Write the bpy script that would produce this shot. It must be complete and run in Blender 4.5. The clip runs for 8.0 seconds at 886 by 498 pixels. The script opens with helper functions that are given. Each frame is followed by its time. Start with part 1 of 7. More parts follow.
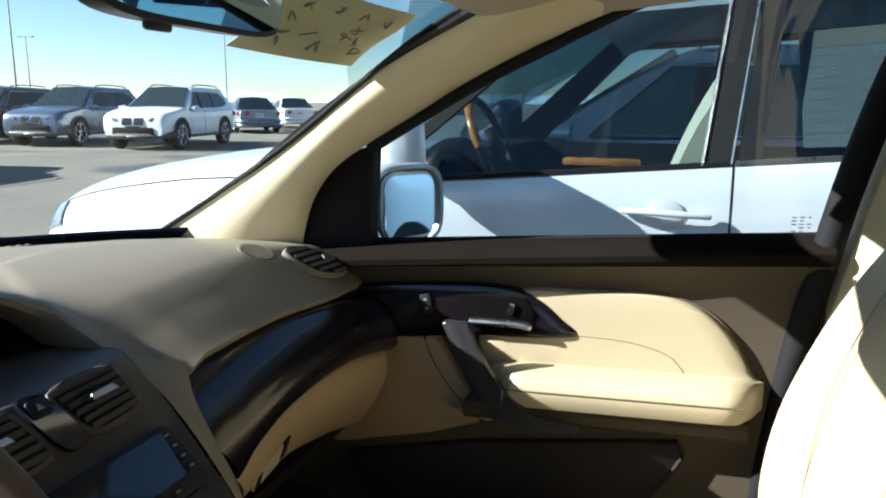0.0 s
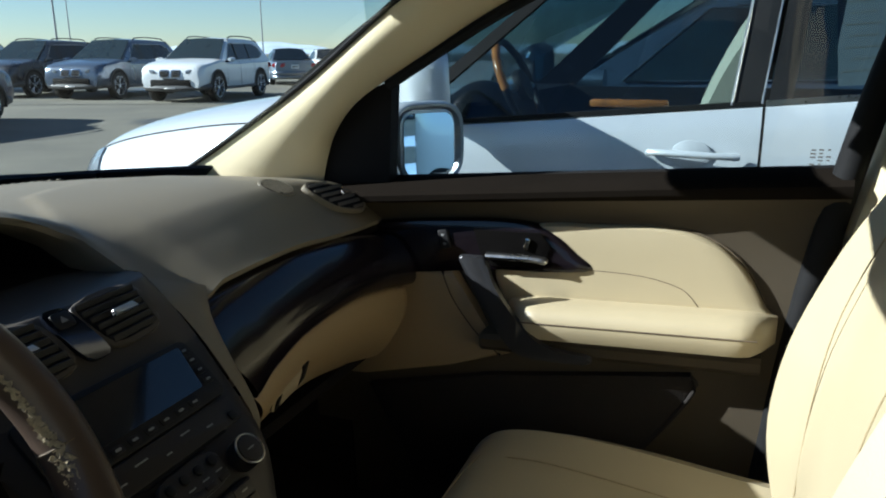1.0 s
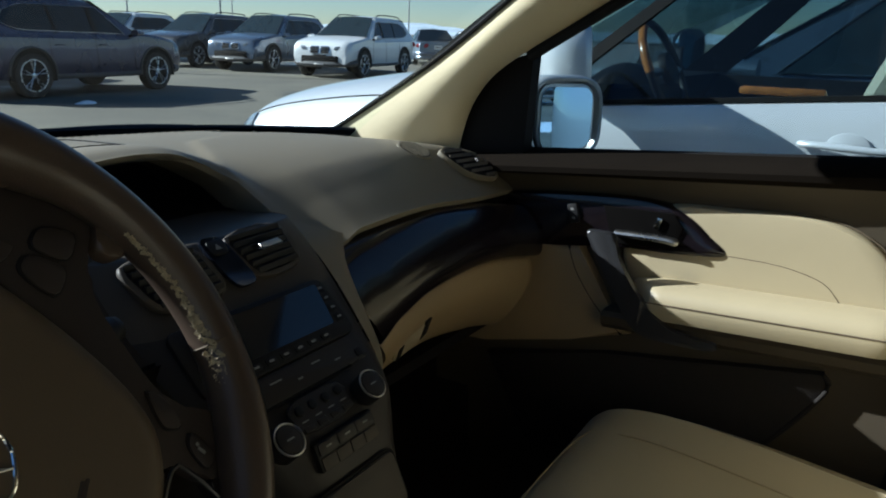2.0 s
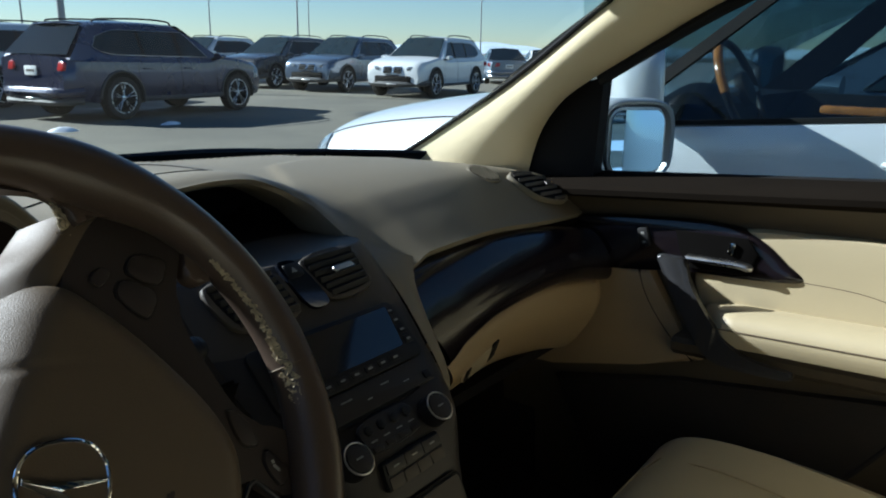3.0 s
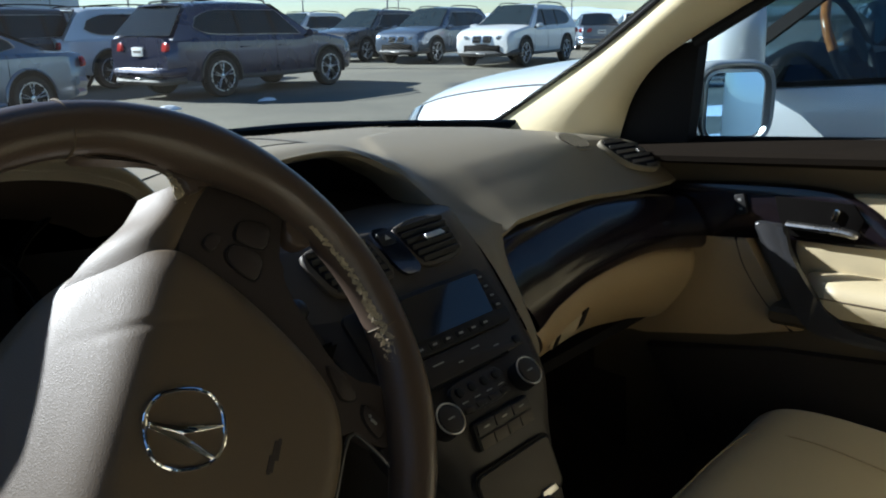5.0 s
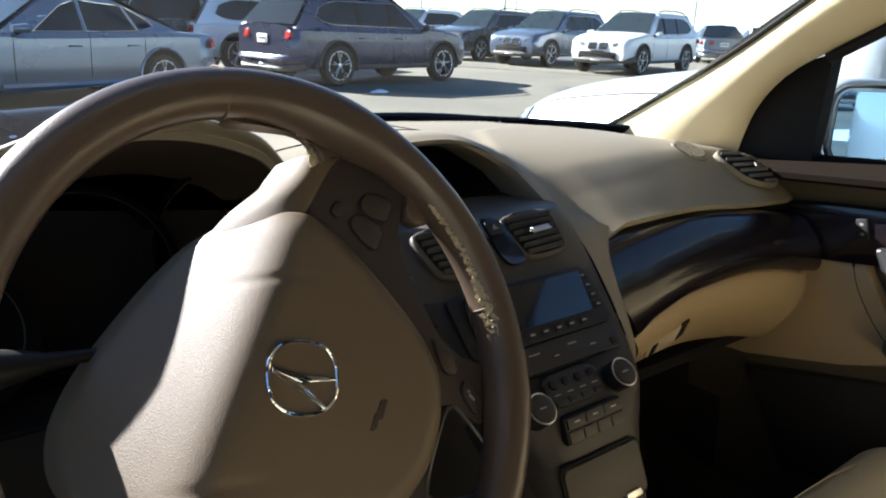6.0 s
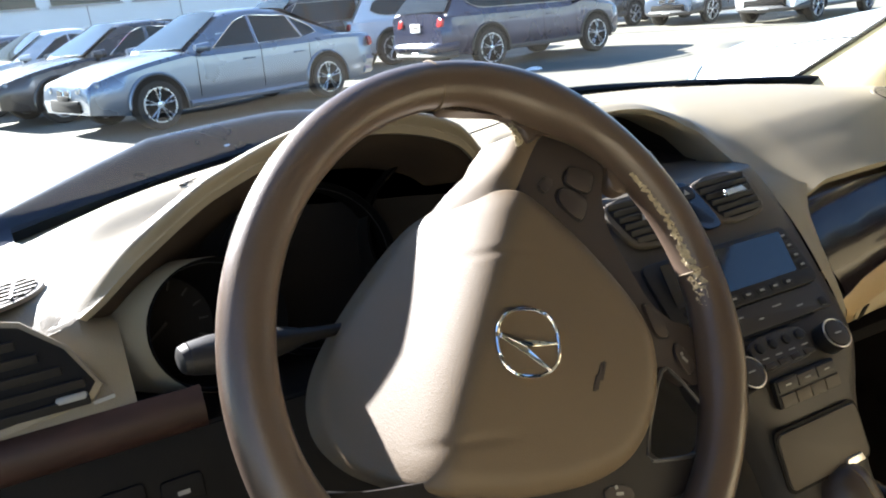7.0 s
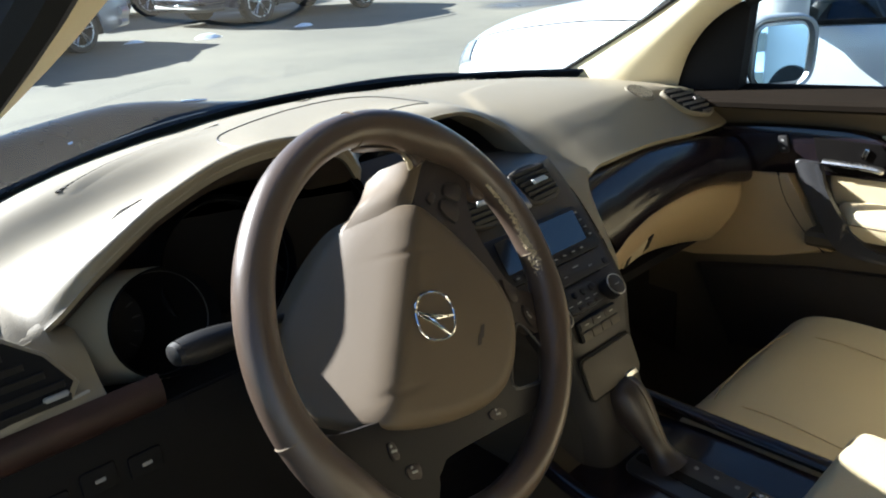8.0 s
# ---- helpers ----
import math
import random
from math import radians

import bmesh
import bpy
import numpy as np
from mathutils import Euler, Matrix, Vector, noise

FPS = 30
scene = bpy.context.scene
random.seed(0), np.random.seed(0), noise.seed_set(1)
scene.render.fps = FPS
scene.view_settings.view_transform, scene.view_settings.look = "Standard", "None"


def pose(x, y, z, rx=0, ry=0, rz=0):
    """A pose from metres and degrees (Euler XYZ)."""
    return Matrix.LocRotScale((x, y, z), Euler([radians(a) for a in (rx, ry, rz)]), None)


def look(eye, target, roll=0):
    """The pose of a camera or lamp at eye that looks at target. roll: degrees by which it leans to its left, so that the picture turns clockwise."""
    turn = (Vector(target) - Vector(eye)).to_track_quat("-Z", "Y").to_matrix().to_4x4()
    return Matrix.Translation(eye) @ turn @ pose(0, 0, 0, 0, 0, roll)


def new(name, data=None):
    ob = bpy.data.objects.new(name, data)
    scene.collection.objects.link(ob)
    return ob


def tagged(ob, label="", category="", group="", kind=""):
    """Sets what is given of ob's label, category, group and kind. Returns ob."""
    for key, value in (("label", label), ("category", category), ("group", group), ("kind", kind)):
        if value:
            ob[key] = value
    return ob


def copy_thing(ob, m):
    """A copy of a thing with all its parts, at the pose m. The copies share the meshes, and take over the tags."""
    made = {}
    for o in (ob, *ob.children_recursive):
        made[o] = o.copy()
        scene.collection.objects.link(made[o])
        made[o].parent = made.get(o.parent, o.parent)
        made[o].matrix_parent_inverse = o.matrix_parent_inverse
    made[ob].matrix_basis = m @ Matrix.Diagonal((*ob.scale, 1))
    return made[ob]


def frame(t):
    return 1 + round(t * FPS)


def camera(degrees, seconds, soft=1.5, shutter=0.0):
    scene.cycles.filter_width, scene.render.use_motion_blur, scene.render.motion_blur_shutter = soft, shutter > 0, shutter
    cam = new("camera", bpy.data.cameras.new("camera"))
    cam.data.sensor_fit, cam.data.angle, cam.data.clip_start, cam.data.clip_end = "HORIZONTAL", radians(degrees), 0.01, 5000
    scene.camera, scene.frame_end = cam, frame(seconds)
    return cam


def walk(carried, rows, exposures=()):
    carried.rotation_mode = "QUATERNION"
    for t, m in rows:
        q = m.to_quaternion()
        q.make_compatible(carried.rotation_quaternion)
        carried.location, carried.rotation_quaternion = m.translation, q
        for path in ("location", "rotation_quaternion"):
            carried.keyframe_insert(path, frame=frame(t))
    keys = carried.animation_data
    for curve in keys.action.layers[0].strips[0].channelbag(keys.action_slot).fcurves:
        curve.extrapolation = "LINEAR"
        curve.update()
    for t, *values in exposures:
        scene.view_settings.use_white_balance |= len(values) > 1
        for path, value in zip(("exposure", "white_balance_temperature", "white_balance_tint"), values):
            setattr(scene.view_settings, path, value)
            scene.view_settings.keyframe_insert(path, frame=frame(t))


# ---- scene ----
cam = camera(61.2, 8.0, soft=2.0)
PATH = [
    (0, (-0.501, -0.312, 1.317), (1.36, 0.311, 0.933), 0.4),
    (0.5, (-0.506, -0.315, 1.319), (1.366, 0.248, 0.897), 0.0),
    (1, (-0.513, -0.353, 1.292), (1.289, 0.352, 0.784), -0.2),
    (1.5, (-0.529, -0.351, 1.272), (1.206, 0.488, 0.737), 2.3),
    (2, (-0.538, -0.364, 1.268), (1.105, 0.637, 0.718), 1.8),
    (2.2, (-0.54, -0.37, 1.277), (1.04, 0.722, 0.717), 0.9),
    (3.5, (-0.55, -0.372, 1.28), (0.99, 0.8, 0.776), 1.0),
    (4, (-0.549, -0.369, 1.277), (0.977, 0.821, 0.772), 1.0),
    (4.2, (-0.55, -0.369, 1.278), (0.976, 0.818, 0.767), 0.8),
    (5.3, (-0.564, -0.386, 1.28), (0.755, 0.991, 0.678), -0.8),
    (5.5, (-0.567, -0.381, 1.276), (0.729, 1.014, 0.662), 0.2),
    (6, (-0.584, -0.39, 1.273), (0.605, 1.109, 0.691), 2.0),
    (6.5, (-0.603, -0.39, 1.274), (0.403, 1.228, 0.664), -1.8),
    (7, (-0.629, -0.397, 1.278), (0.187, 1.32, 0.657), -5.5),
    (7.5, (-0.702, -0.424, 1.316), (0.304, 1.225, 0.796), -6.3),
    (8, (-0.806, -0.47, 1.387), (0.456, 0.875, 0.614), -2.7),
]
EXPOSURE = [(0.0, 1.90, 5850, 8), (0.5, 1.55, 5800, 7), (1.2, 1.12, 5600, 4), (2.2, 0.89, 5550, 4), (3.4, 1.24, 5550, 4), (4.2, 1.29, 5550, 4), (5.3, 1.56, 5850, 8), (6.0, 2.41, 6150, 12), (6.5, 2.88, 6150, 12), (7.0, 3.18, 6150, 12), (7.5, 3.14, 6050, 10), (8.0, 2.46, 5900, 8)]
walk(cam, [(t, look(eye, target, roll)) for t, eye, target, roll in PATH], EXPOSURE)

# ---- light: low winter sun ahead and to the left, clear sky ----
SUN = Vector((-1.0, 2.35, 1.34)).normalized()
world = bpy.data.worlds.new("world")
scene.world = world
world.use_nodes = True
wn = world.node_tree.nodes
sky = wn.new("ShaderNodeTexSky")
sky.sky_type = "NISHITA"
sky.sun_disc = False
sky.sun_elevation = math.asin(SUN.z)
sky.sun_rotation = math.atan2(SUN.x, SUN.y)
sky.altitude, sky.air_density, sky.dust_density, sky.ozone_density = 1300, 1.0, 0.2, 2.6
wn["Background"].inputs["Strength"].default_value = 0.048
world.node_tree.links.new(sky.outputs[0], wn["Background"].inputs["Color"])
sun_data = bpy.data.lights.new("sun", "SUN")
sun_data.energy, sun_data.angle, sun_data.color = 5.0, radians(0.53), (1.0, 0.96, 0.90)
sun = new("sun", sun_data)
sun.matrix_world = look(SUN * 60, (0, 0, 0))

# ---- materials ----
def nodes_of(m):
    m.use_nodes = True
    nt = m.node_tree
    return nt, nt.nodes, nt.links, nt.nodes["Principled BSDF"]


def surface(name, color, rough=0.5, metal=0.0, var=0.12, scale=6.0, grain=0.0, grain_scale=400.0, coat=0.0, rough_var=0.1, spec=0.5, sheen=0.0, kind="noise"):
    """A surface whose colour and gloss drift at two scales, with a fine relief."""
    m = bpy.data.materials.new(name)
    nt, n, l, b = nodes_of(m)
    tc = n.new("ShaderNodeTexCoord")
    big = n.new("ShaderNodeTexNoise")
    big.inputs["Scale"].default_value, big.inputs["Detail"].default_value = scale, 5.0
    l.new(tc.outputs["Object"], big.inputs["Vector"])
    ramp = n.new("ShaderNodeValToRGB")
    lo = [max(0.0, c * (1 - var)) for c in color]
    hi = [min(1.0, c * (1 + var)) for c in color]
    ramp.color_ramp.elements[0].position, ramp.color_ramp.elements[0].color = 0.3, (*lo, 1)
    ramp.color_ramp.elements[1].position, ramp.color_ramp.elements[1].color = 0.7, (*hi, 1)
    l.new(big.outputs["Fac"], ramp.inputs["Fac"])
    l.new(ramp.outputs["Color"], b.inputs["Base Color"])
    mr = n.new("ShaderNodeMapRange")
    mr.inputs["To Min"].default_value, mr.inputs["To Max"].default_value = max(0.02, rough - rough_var), min(1.0, rough + rough_var)
    l.new(big.outputs["Fac"], mr.inputs["Value"])
    l.new(mr.outputs["Result"], b.inputs["Roughness"])
    b.inputs["Metallic"].default_value = metal
    b.inputs["Specular IOR Level"].default_value = spec
    b.inputs["Coat Weight"].default_value, b.inputs["Coat Roughness"].default_value = coat, 0.04
    b.inputs["Sheen Weight"].default_value = sheen
    if grain:
        if kind == "voronoi":
            g = n.new("ShaderNodeTexVoronoi")
            g.feature = "DISTANCE_TO_EDGE"
            out = g.outputs["Distance"]
        else:
            g = n.new("ShaderNodeTexNoise")
            g.inputs["Detail"].default_value = 3.0
            out = g.outputs["Fac"]
        g.inputs["Scale"].default_value = grain_scale
        l.new(tc.outputs["Object"], g.inputs["Vector"])
        bump = n.new("ShaderNodeBump")
        bump.inputs["Strength"].default_value, bump.inputs["Distance"].default_value = grain, 0.001
        l.new(out, bump.inputs["Height"])
        l.new(bump.outputs["Normal"], b.inputs["Normal"])
    return m


def glass(name, tint=(0.9, 0.97, 0.95), gloss=1.0, base=0.04, rough=0.0):
    """A thin pane: clear with a tint, and a mirror towards grazing angles."""
    m = bpy.data.materials.new(name)
    nt, n, l, b = nodes_of(m)
    n.remove(b)
    tr, gl, mix, lw = n.new("ShaderNodeBsdfTransparent"), n.new("ShaderNodeBsdfGlossy"), n.new("ShaderNodeMixShader"), n.new("ShaderNodeLayerWeight")
    tr.inputs["Color"].default_value = (*tint, 1)
    gl.inputs["Roughness"].default_value = rough
    lw.inputs["Blend"].default_value = 0.5
    p = n.new("ShaderNodeMath")
    p.operation, p.inputs[1].default_value = "POWER", 5.0
    l.new(lw.outputs["Facing"], p.inputs[0])
    k = n.new("ShaderNodeMath")
    k.operation, k.inputs[1].default_value, k.inputs[2].default_value = "MULTIPLY_ADD", gloss * (1 - base), base * gloss
    l.new(p.outputs[0], k.inputs[0])
    l.new(k.outputs[0], mix.inputs["Fac"])
    l.new(tr.outputs[0], mix.inputs[1])
    l.new(gl.outputs[0], mix.inputs[2])
    l.new(mix.outputs[0], n["Material Output"].inputs["Surface"])
    return m


M_DASH = surface("taupe_dash_vinyl", (0.180, 0.155, 0.106), 0.55, var=0.06, grain=0.26, grain_scale=420, kind="voronoi", scale=3)
M_DASHLOW = surface("taupe_hard_plastic", (0.085, 0.071, 0.056), 0.5, var=0.08, grain=0.2, grain_scale=600)
M_BEIGE = surface("beige_leather", (0.39, 0.328, 0.205), 0.45, var=0.05, grain=0.25, grain_scale=260, kind="voronoi", scale=4)
M_BEIGEP = surface("beige_plastic", (0.36, 0.30, 0.20), 0.5, var=0.06, grain=0.15, grain_scale=500)
M_PILLAR = surface("beige_pillar_fabric", (0.60, 0.52, 0.325), 0.75, var=0.05, grain=0.35, grain_scale=900, sheen=0.2)
M_ROOF = surface("beige_headliner", (0.36, 0.31, 0.22), 0.9, var=0.05, grain=0.4, grain_scale=700)
M_TAUPE = surface("taupe_door_vinyl", (0.066, 0.053, 0.035), 0.65, var=0.07, spec=0.22, grain=0.25, grain_scale=450, kind="voronoi")
M_PIANO = surface("dark_lacquered_wood", (0.008, 0.006, 0.008), 0.20, var=0.3, scale=14, coat=0.30, rough_var=0.02, spec=0.35)
M_BLACK = surface("black_plastic", (0.009, 0.0085, 0.0085), 0.5, var=0.2, grain=0.15, grain_scale=600, spec=0.28)
M_RUBBER = surface("black_rubber", (0.010, 0.010, 0.010), 0.75, var=0.2, scale=20, spec=0.15)
# near-black, for dark parts and for recesses whose shade it carries
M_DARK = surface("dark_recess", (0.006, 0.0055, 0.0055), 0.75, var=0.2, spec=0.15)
# near-black for deep hollows: the shade in them is put into this colour
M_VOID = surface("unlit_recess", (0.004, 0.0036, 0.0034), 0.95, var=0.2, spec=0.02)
M_LINING = surface("dark_brown_hood_lining", (0.030, 0.022, 0.016), 0.8, var=0.1, spec=0.15, grain=0.2, grain_scale=500)
M_CARPET = surface("dark_brown_carpet", (0.012, 0.009, 0.007), 0.95, var=0.25, grain=0.8, grain_scale=300, scale=30)
M_WHEEL = surface("brown_wheel_leather", (0.064, 0.045, 0.033), 0.33, var=0.12, grain=0.14, grain_scale=380, kind="voronoi", scale=9)
M_PAD = surface("tan_airbag_cover", (0.096, 0.071, 0.045), 0.50, var=0.06, grain=0.18, grain_scale=620, kind="voronoi", scale=5, spec=0.28)
M_GLOVE = surface("orange_beige_vinyl", (0.29, 0.210, 0.112), 0.5, var=0.05, grain=0.25, grain_scale=300, kind="voronoi", scale=4)
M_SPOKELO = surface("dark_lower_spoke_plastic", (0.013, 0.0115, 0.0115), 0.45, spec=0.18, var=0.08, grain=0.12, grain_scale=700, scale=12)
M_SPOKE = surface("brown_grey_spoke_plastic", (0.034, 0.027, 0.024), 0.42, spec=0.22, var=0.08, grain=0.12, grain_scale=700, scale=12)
M_WORN = surface("worn_leather_fray", (0.34, 0.28, 0.18), 0.9, var=0.35, scale=160, grain=0.8, grain_scale=700)
M_CHROME = surface("chrome", (0.85, 0.85, 0.86), 0.08, metal=1.0, var=0.03, rough_var=0.04)
M_SATIN = surface("satin_metal", (0.55, 0.54, 0.52), 0.3, metal=1.0, var=0.06, scale=30)
M_GUN = surface("gunmetal_grip", (0.034, 0.034, 0.036), 0.36, metal=0.35, var=0.1, scale=25)
M_SCREEN = surface("dark_glass_screen", (0.008, 0.010, 0.016), 0.08, var=0.1, rough_var=0.02, coat=0.5)
M_STACK = surface("grey_bronze_panel", (0.027, 0.024, 0.022), 0.45, spec=0.25, var=0.08, scale=16, grain=0.1, grain_scale=900)
M_STACKLO = surface("bronze_panel", (0.058, 0.049, 0.038), 0.5, spec=0.25, var=0.06, scale=16)
M_SURROUND = surface("taupe_outlet_surround", (0.058, 0.050, 0.040), 0.5, spec=0.25, var=0.06, grain=0.15, grain_scale=700, scale=8)
M_LEVER = surface("dark_brown_lever_leather", (0.035, 0.026, 0.021), 0.4, var=0.15, grain=0.15, grain_scale=400, scale=12)
M_MARK = surface("pale_marks", (0.22, 0.22, 0.21), 0.5, var=0.05)
M_COWL = surface("blue_black_cowl_plastic", (0.007, 0.009, 0.016), 0.30, var=0.2, scale=12, spec=0.25)
M_BAND = surface("dark_brown_wood_band", (0.026, 0.012, 0.009), 0.5, var=0.3, scale=30, spec=0.25)
M_SILL = surface("dark_brown_soft_sill", (0.011, 0.0088, 0.0068), 0.95, var=0.1, spec=0.01, grain=0.2, grain_scale=450, kind="voronoi")
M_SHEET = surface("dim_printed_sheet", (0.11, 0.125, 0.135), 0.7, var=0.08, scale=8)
M_STITCH = surface("beige_seam", (0.29, 0.235, 0.135), 0.8, var=0.1, scale=60)
M_SEAM = surface("dark_seam_thread", (0.10, 0.075, 0.045), 0.8, var=0.2, scale=80)
M_GLASS = glass("windshield_glass", (0.92, 0.97, 0.94), 0.42, 0.05)
M_SIDEGLASS = glass("side_window_glass", (0.64, 0.72, 0.72), 1.0)
M_PRIVACY = glass("privacy_glass", (0.10, 0.11, 0.11), 1.0, 0.05)
M_MIRROR = surface("mirror_glass", (0.42, 0.66, 0.92), 0.01, metal=1.0, var=0.01, rough_var=0.005)
M_SILVER = surface("silver_car_paint", (0.67, 0.69, 0.71), 0.32, metal=0.30, var=0.03, coat=0.8, scale=2)
M_WHITEP = surface("white_car_paint", (0.75, 0.76, 0.76), 0.35, var=0.04, coat=0.8, scale=2)
M_GREYP = surface("blue_grey_car_paint", (0.10, 0.13, 0.18), 0.3, metal=0.5, var=0.06, coat=0.8, scale=2)
M_BLACKP = surface("charcoal_car_paint", (0.045, 0.045, 0.048), 0.28, metal=0.3, var=0.08, coat=0.8, scale=2)
M_BLUEP = surface("dark_blue_car_paint", (0.035, 0.042, 0.085), 0.28, metal=0.4, var=0.08, coat=0.8, scale=2)
M_GREYSED = surface("grey_car_paint", (0.20, 0.235, 0.29), 0.3, metal=0.6, var=0.05, coat=0.8, scale=2)
M_CARGLASS = surface("dark_car_glass", (0.018, 0.028, 0.034), 0.03, var=0.2, rough_var=0.01, spec=0.25)
M_TAILGLASS = surface("dark_tinted_tail_glass", (0.012, 0.016, 0.020), 0.05, var=0.2, rough_var=0.02, spec=0.2)
M_TRIM = surface("grey_lower_cladding", (0.06, 0.06, 0.062), 0.6, var=0.12)
M_LAMP = surface("clear_lamp_lens", (0.26, 0.29, 0.32), 0.12, metal=0.3, var=0.2, scale=30, coat=0.6)
M_TAIL = surface("red_lamp_lens", (0.42, 0.03, 0.03), 0.15, var=0.2, scale=30, coat=0.6)
M_PLATE = surface("white_plate", (0.72, 0.73, 0.72), 0.45, var=0.06)
M_TYRE = surface("tyre_rubber", (0.022, 0.021, 0.020), 0.85, var=0.2, scale=12)
M_RIM = surface("alloy_rim", (0.62, 0.63, 0.65), 0.28, metal=0.85, var=0.06, scale=12)
M_WOOD = surface("orange_burl_wood", (0.42, 0.15, 0.035), 0.22, var=0.35, scale=35, coat=0.6)
M_SEATTAN = surface("tan_grey_seat", (0.48, 0.43, 0.32), 0.6, var=0.08, grain=0.2, grain_scale=300)
M_SNOW = surface("dirty_snow", (0.78, 0.80, 0.84), 0.6, var=0.12, scale=5, grain=0.5, grain_scale=30)
M_WALL = surface("white_painted_panel_wall", (0.70, 0.73, 0.76), 0.6, var=0.04, scale=0.5)
M_PAPER = surface("yellowed_paper", (0.42, 0.38, 0.24), 0.8, var=0.10, scale=30)
M_INK = surface("dark_ink", (0.12, 0.11, 0.09), 0.8, var=0.1)
M_PAPERW = surface("white_paper", (0.60, 0.66, 0.70), 0.7, var=0.06, scale=8)
M_POLE = surface("galvanised_pole", (0.28, 0.29, 0.30), 0.5, metal=0.6, var=0.1)


def asphalt():
    """Worn asphalt: grain, pale dust, damp patches and tyre tracks."""
    m = bpy.data.materials.new("worn_asphalt")
    nt, n, l, b = nodes_of(m)
    tc = n.new("ShaderNodeTexCoord")

    def noise_at(scale, detail=6.0, rough=0.6):
        t = n.new("ShaderNodeTexNoise")
        t.inputs["Scale"].default_value, t.inputs["Detail"].default_value, t.inputs["Roughness"].default_value = scale, detail, rough
        l.new(tc.outputs["Object"], t.inputs["Vector"])
        return t

    def ramp(src, a, ca, z, cz):
        r = n.new("ShaderNodeValToRGB")
        r.color_ramp.elements[0].position, r.color_ramp.elements[0].color = a, (*ca, 1)
        r.color_ramp.elements[1].position, r.color_ramp.elements[1].color = z, (*cz, 1)
        l.new(src, r.inputs["Fac"])
        return r

    fine = ramp(noise_at(90, 4).outputs["Fac"], 0.3, (0.100, 0.092, 0.072), 0.7, (0.190, 0.176, 0.140))
    broad = noise_at(0.35, 5)
    wet = ramp(noise_at(0.16, 5, 0.55).outputs["Fac"], 0.56, (0, 0, 0), 0.66, (1, 1, 1))
    dust = ramp(broad.outputs["Fac"], 0.35, (0.75, 0.75, 0.75), 0.7, (1.15, 1.13, 1.08))
    mul = n.new("ShaderNodeMix")
    mul.data_type, mul.blend_type = "RGBA", "MULTIPLY"
    mul.inputs[0].default_value = 1.0
    l.new(fine.outputs["Color"], mul.inputs[6])
    l.new(dust.outputs["Color"], mul.inputs[7])
    damp = n.new("ShaderNodeMix")
    damp.data_type = "RGBA"
    damp.inputs[7].default_value = (0.045, 0.045, 0.045, 1)
    l.new(wet.outputs["Color"], damp.inputs[0])
    l.new(mul.outputs[2], damp.inputs[6])
    l.new(damp.outputs[2], b.inputs["Base Color"])
    rr = n.new("ShaderNodeMapRange")
    rr.inputs["To Min"].default_value, rr.inputs["To Max"].default_value = 0.85, 0.22
    l.new(wet.outputs["Color"], rr.inputs["Value"])
    l.new(rr.outputs["Result"], b.inputs["Roughness"])
    bump = n.new("ShaderNodeBump")
    bump.inputs["Strength"].default_value, bump.inputs["Distance"].default_value = 0.5, 0.004
    l.new(noise_at(160, 3).outputs["Fac"], bump.inputs["Height"])
    l.new(bump.outputs["Normal"], b.inputs["Normal"])
    return m


M_ASPHALT = asphalt()


# ---- mesh tools ----
def thing(name, label="", category="", group="", kind="", at=(0, 0, 0), turn=0.0):
    ob = new(name)
    ob.empty_display_size = 0.05
    ob.matrix_world = pose(*at, 0, 0, turn)
    return tagged(ob, label, category, group, kind)


def mesh_of(bm, material, smooth=True, sharp=38):
    me = bpy.data.meshes.new("mesh")
    bmesh.ops.recalc_face_normals(bm, faces=bm.faces)
    for f in bm.faces:
        f.smooth = smooth
    for e in bm.edges:
        if len(e.link_faces) == 2 and e.calc_face_angle(0) > radians(sharp):
            e.smooth = False
    bm.to_mesh(me)
    bm.free()
    for m in (material if isinstance(material, (list, tuple)) else [material]):
        me.materials.append(m)
    return me


def part(name, bm, material, parent=None, label="", smooth=True, sharp=38):
    """One mesh object from a bmesh, under a thing or a part."""
    ob = new(name, mesh_of(bm, material, smooth, sharp))
    if parent is not None:
        ob.parent = parent
    return tagged(ob, label)


def single(name, bm, material, label, category, group="", kind="", smooth=True, sharp=38):
    return tagged(part(name, bm, material, None, "", smooth, sharp), label, category, group, kind)


def curve_at(points, t):
    """Catmull-Rom through points, t in 0..1."""
    p = [Vector(q) for q in points]
    n = len(p) - 1
    f = min(max(t, 0), 1) * n
    i = min(int(f), n - 1)
    u = f - i
    a, b, c, d = p[max(i - 1, 0)], p[i], p[i + 1], p[min(i + 2, n)]
    return 0.5 * ((2 * b) + (c - a) * u + (2 * a - 5 * b + 4 * c - d) * u * u + (3 * b - a - 3 * c + d) * u ** 3)


def smooth_line(points, n):
    return [curve_at(points, i / (n - 1)) for i in range(n)]


def station(table, x):
    """A row of numbers at x, from rows (x, ...) by smooth interpolation."""
    table = sorted(table)
    if x <= table[0][0]:
        return table[0][1:]
    if x >= table[-1][0]:
        return table[-1][1:]
    for i in range(len(table) - 1):
        if table[i][0] <= x <= table[i + 1][0]:
            break
    u = (x - table[i][0]) / (table[i + 1][0] - table[i][0])
    rows = [table[max(i - 1, 0)], table[i], table[i + 1], table[min(i + 2, len(table) - 1)]]
    out = []
    for k in range(1, len(table[0])):
        a, b, c, d = [r[k] for r in rows]
        out.append(0.5 * ((2 * b) + (c - a) * u + (2 * a - 5 * b + 4 * c - d) * u * u + (3 * b - a - 3 * c + d) * u ** 3))
    return out


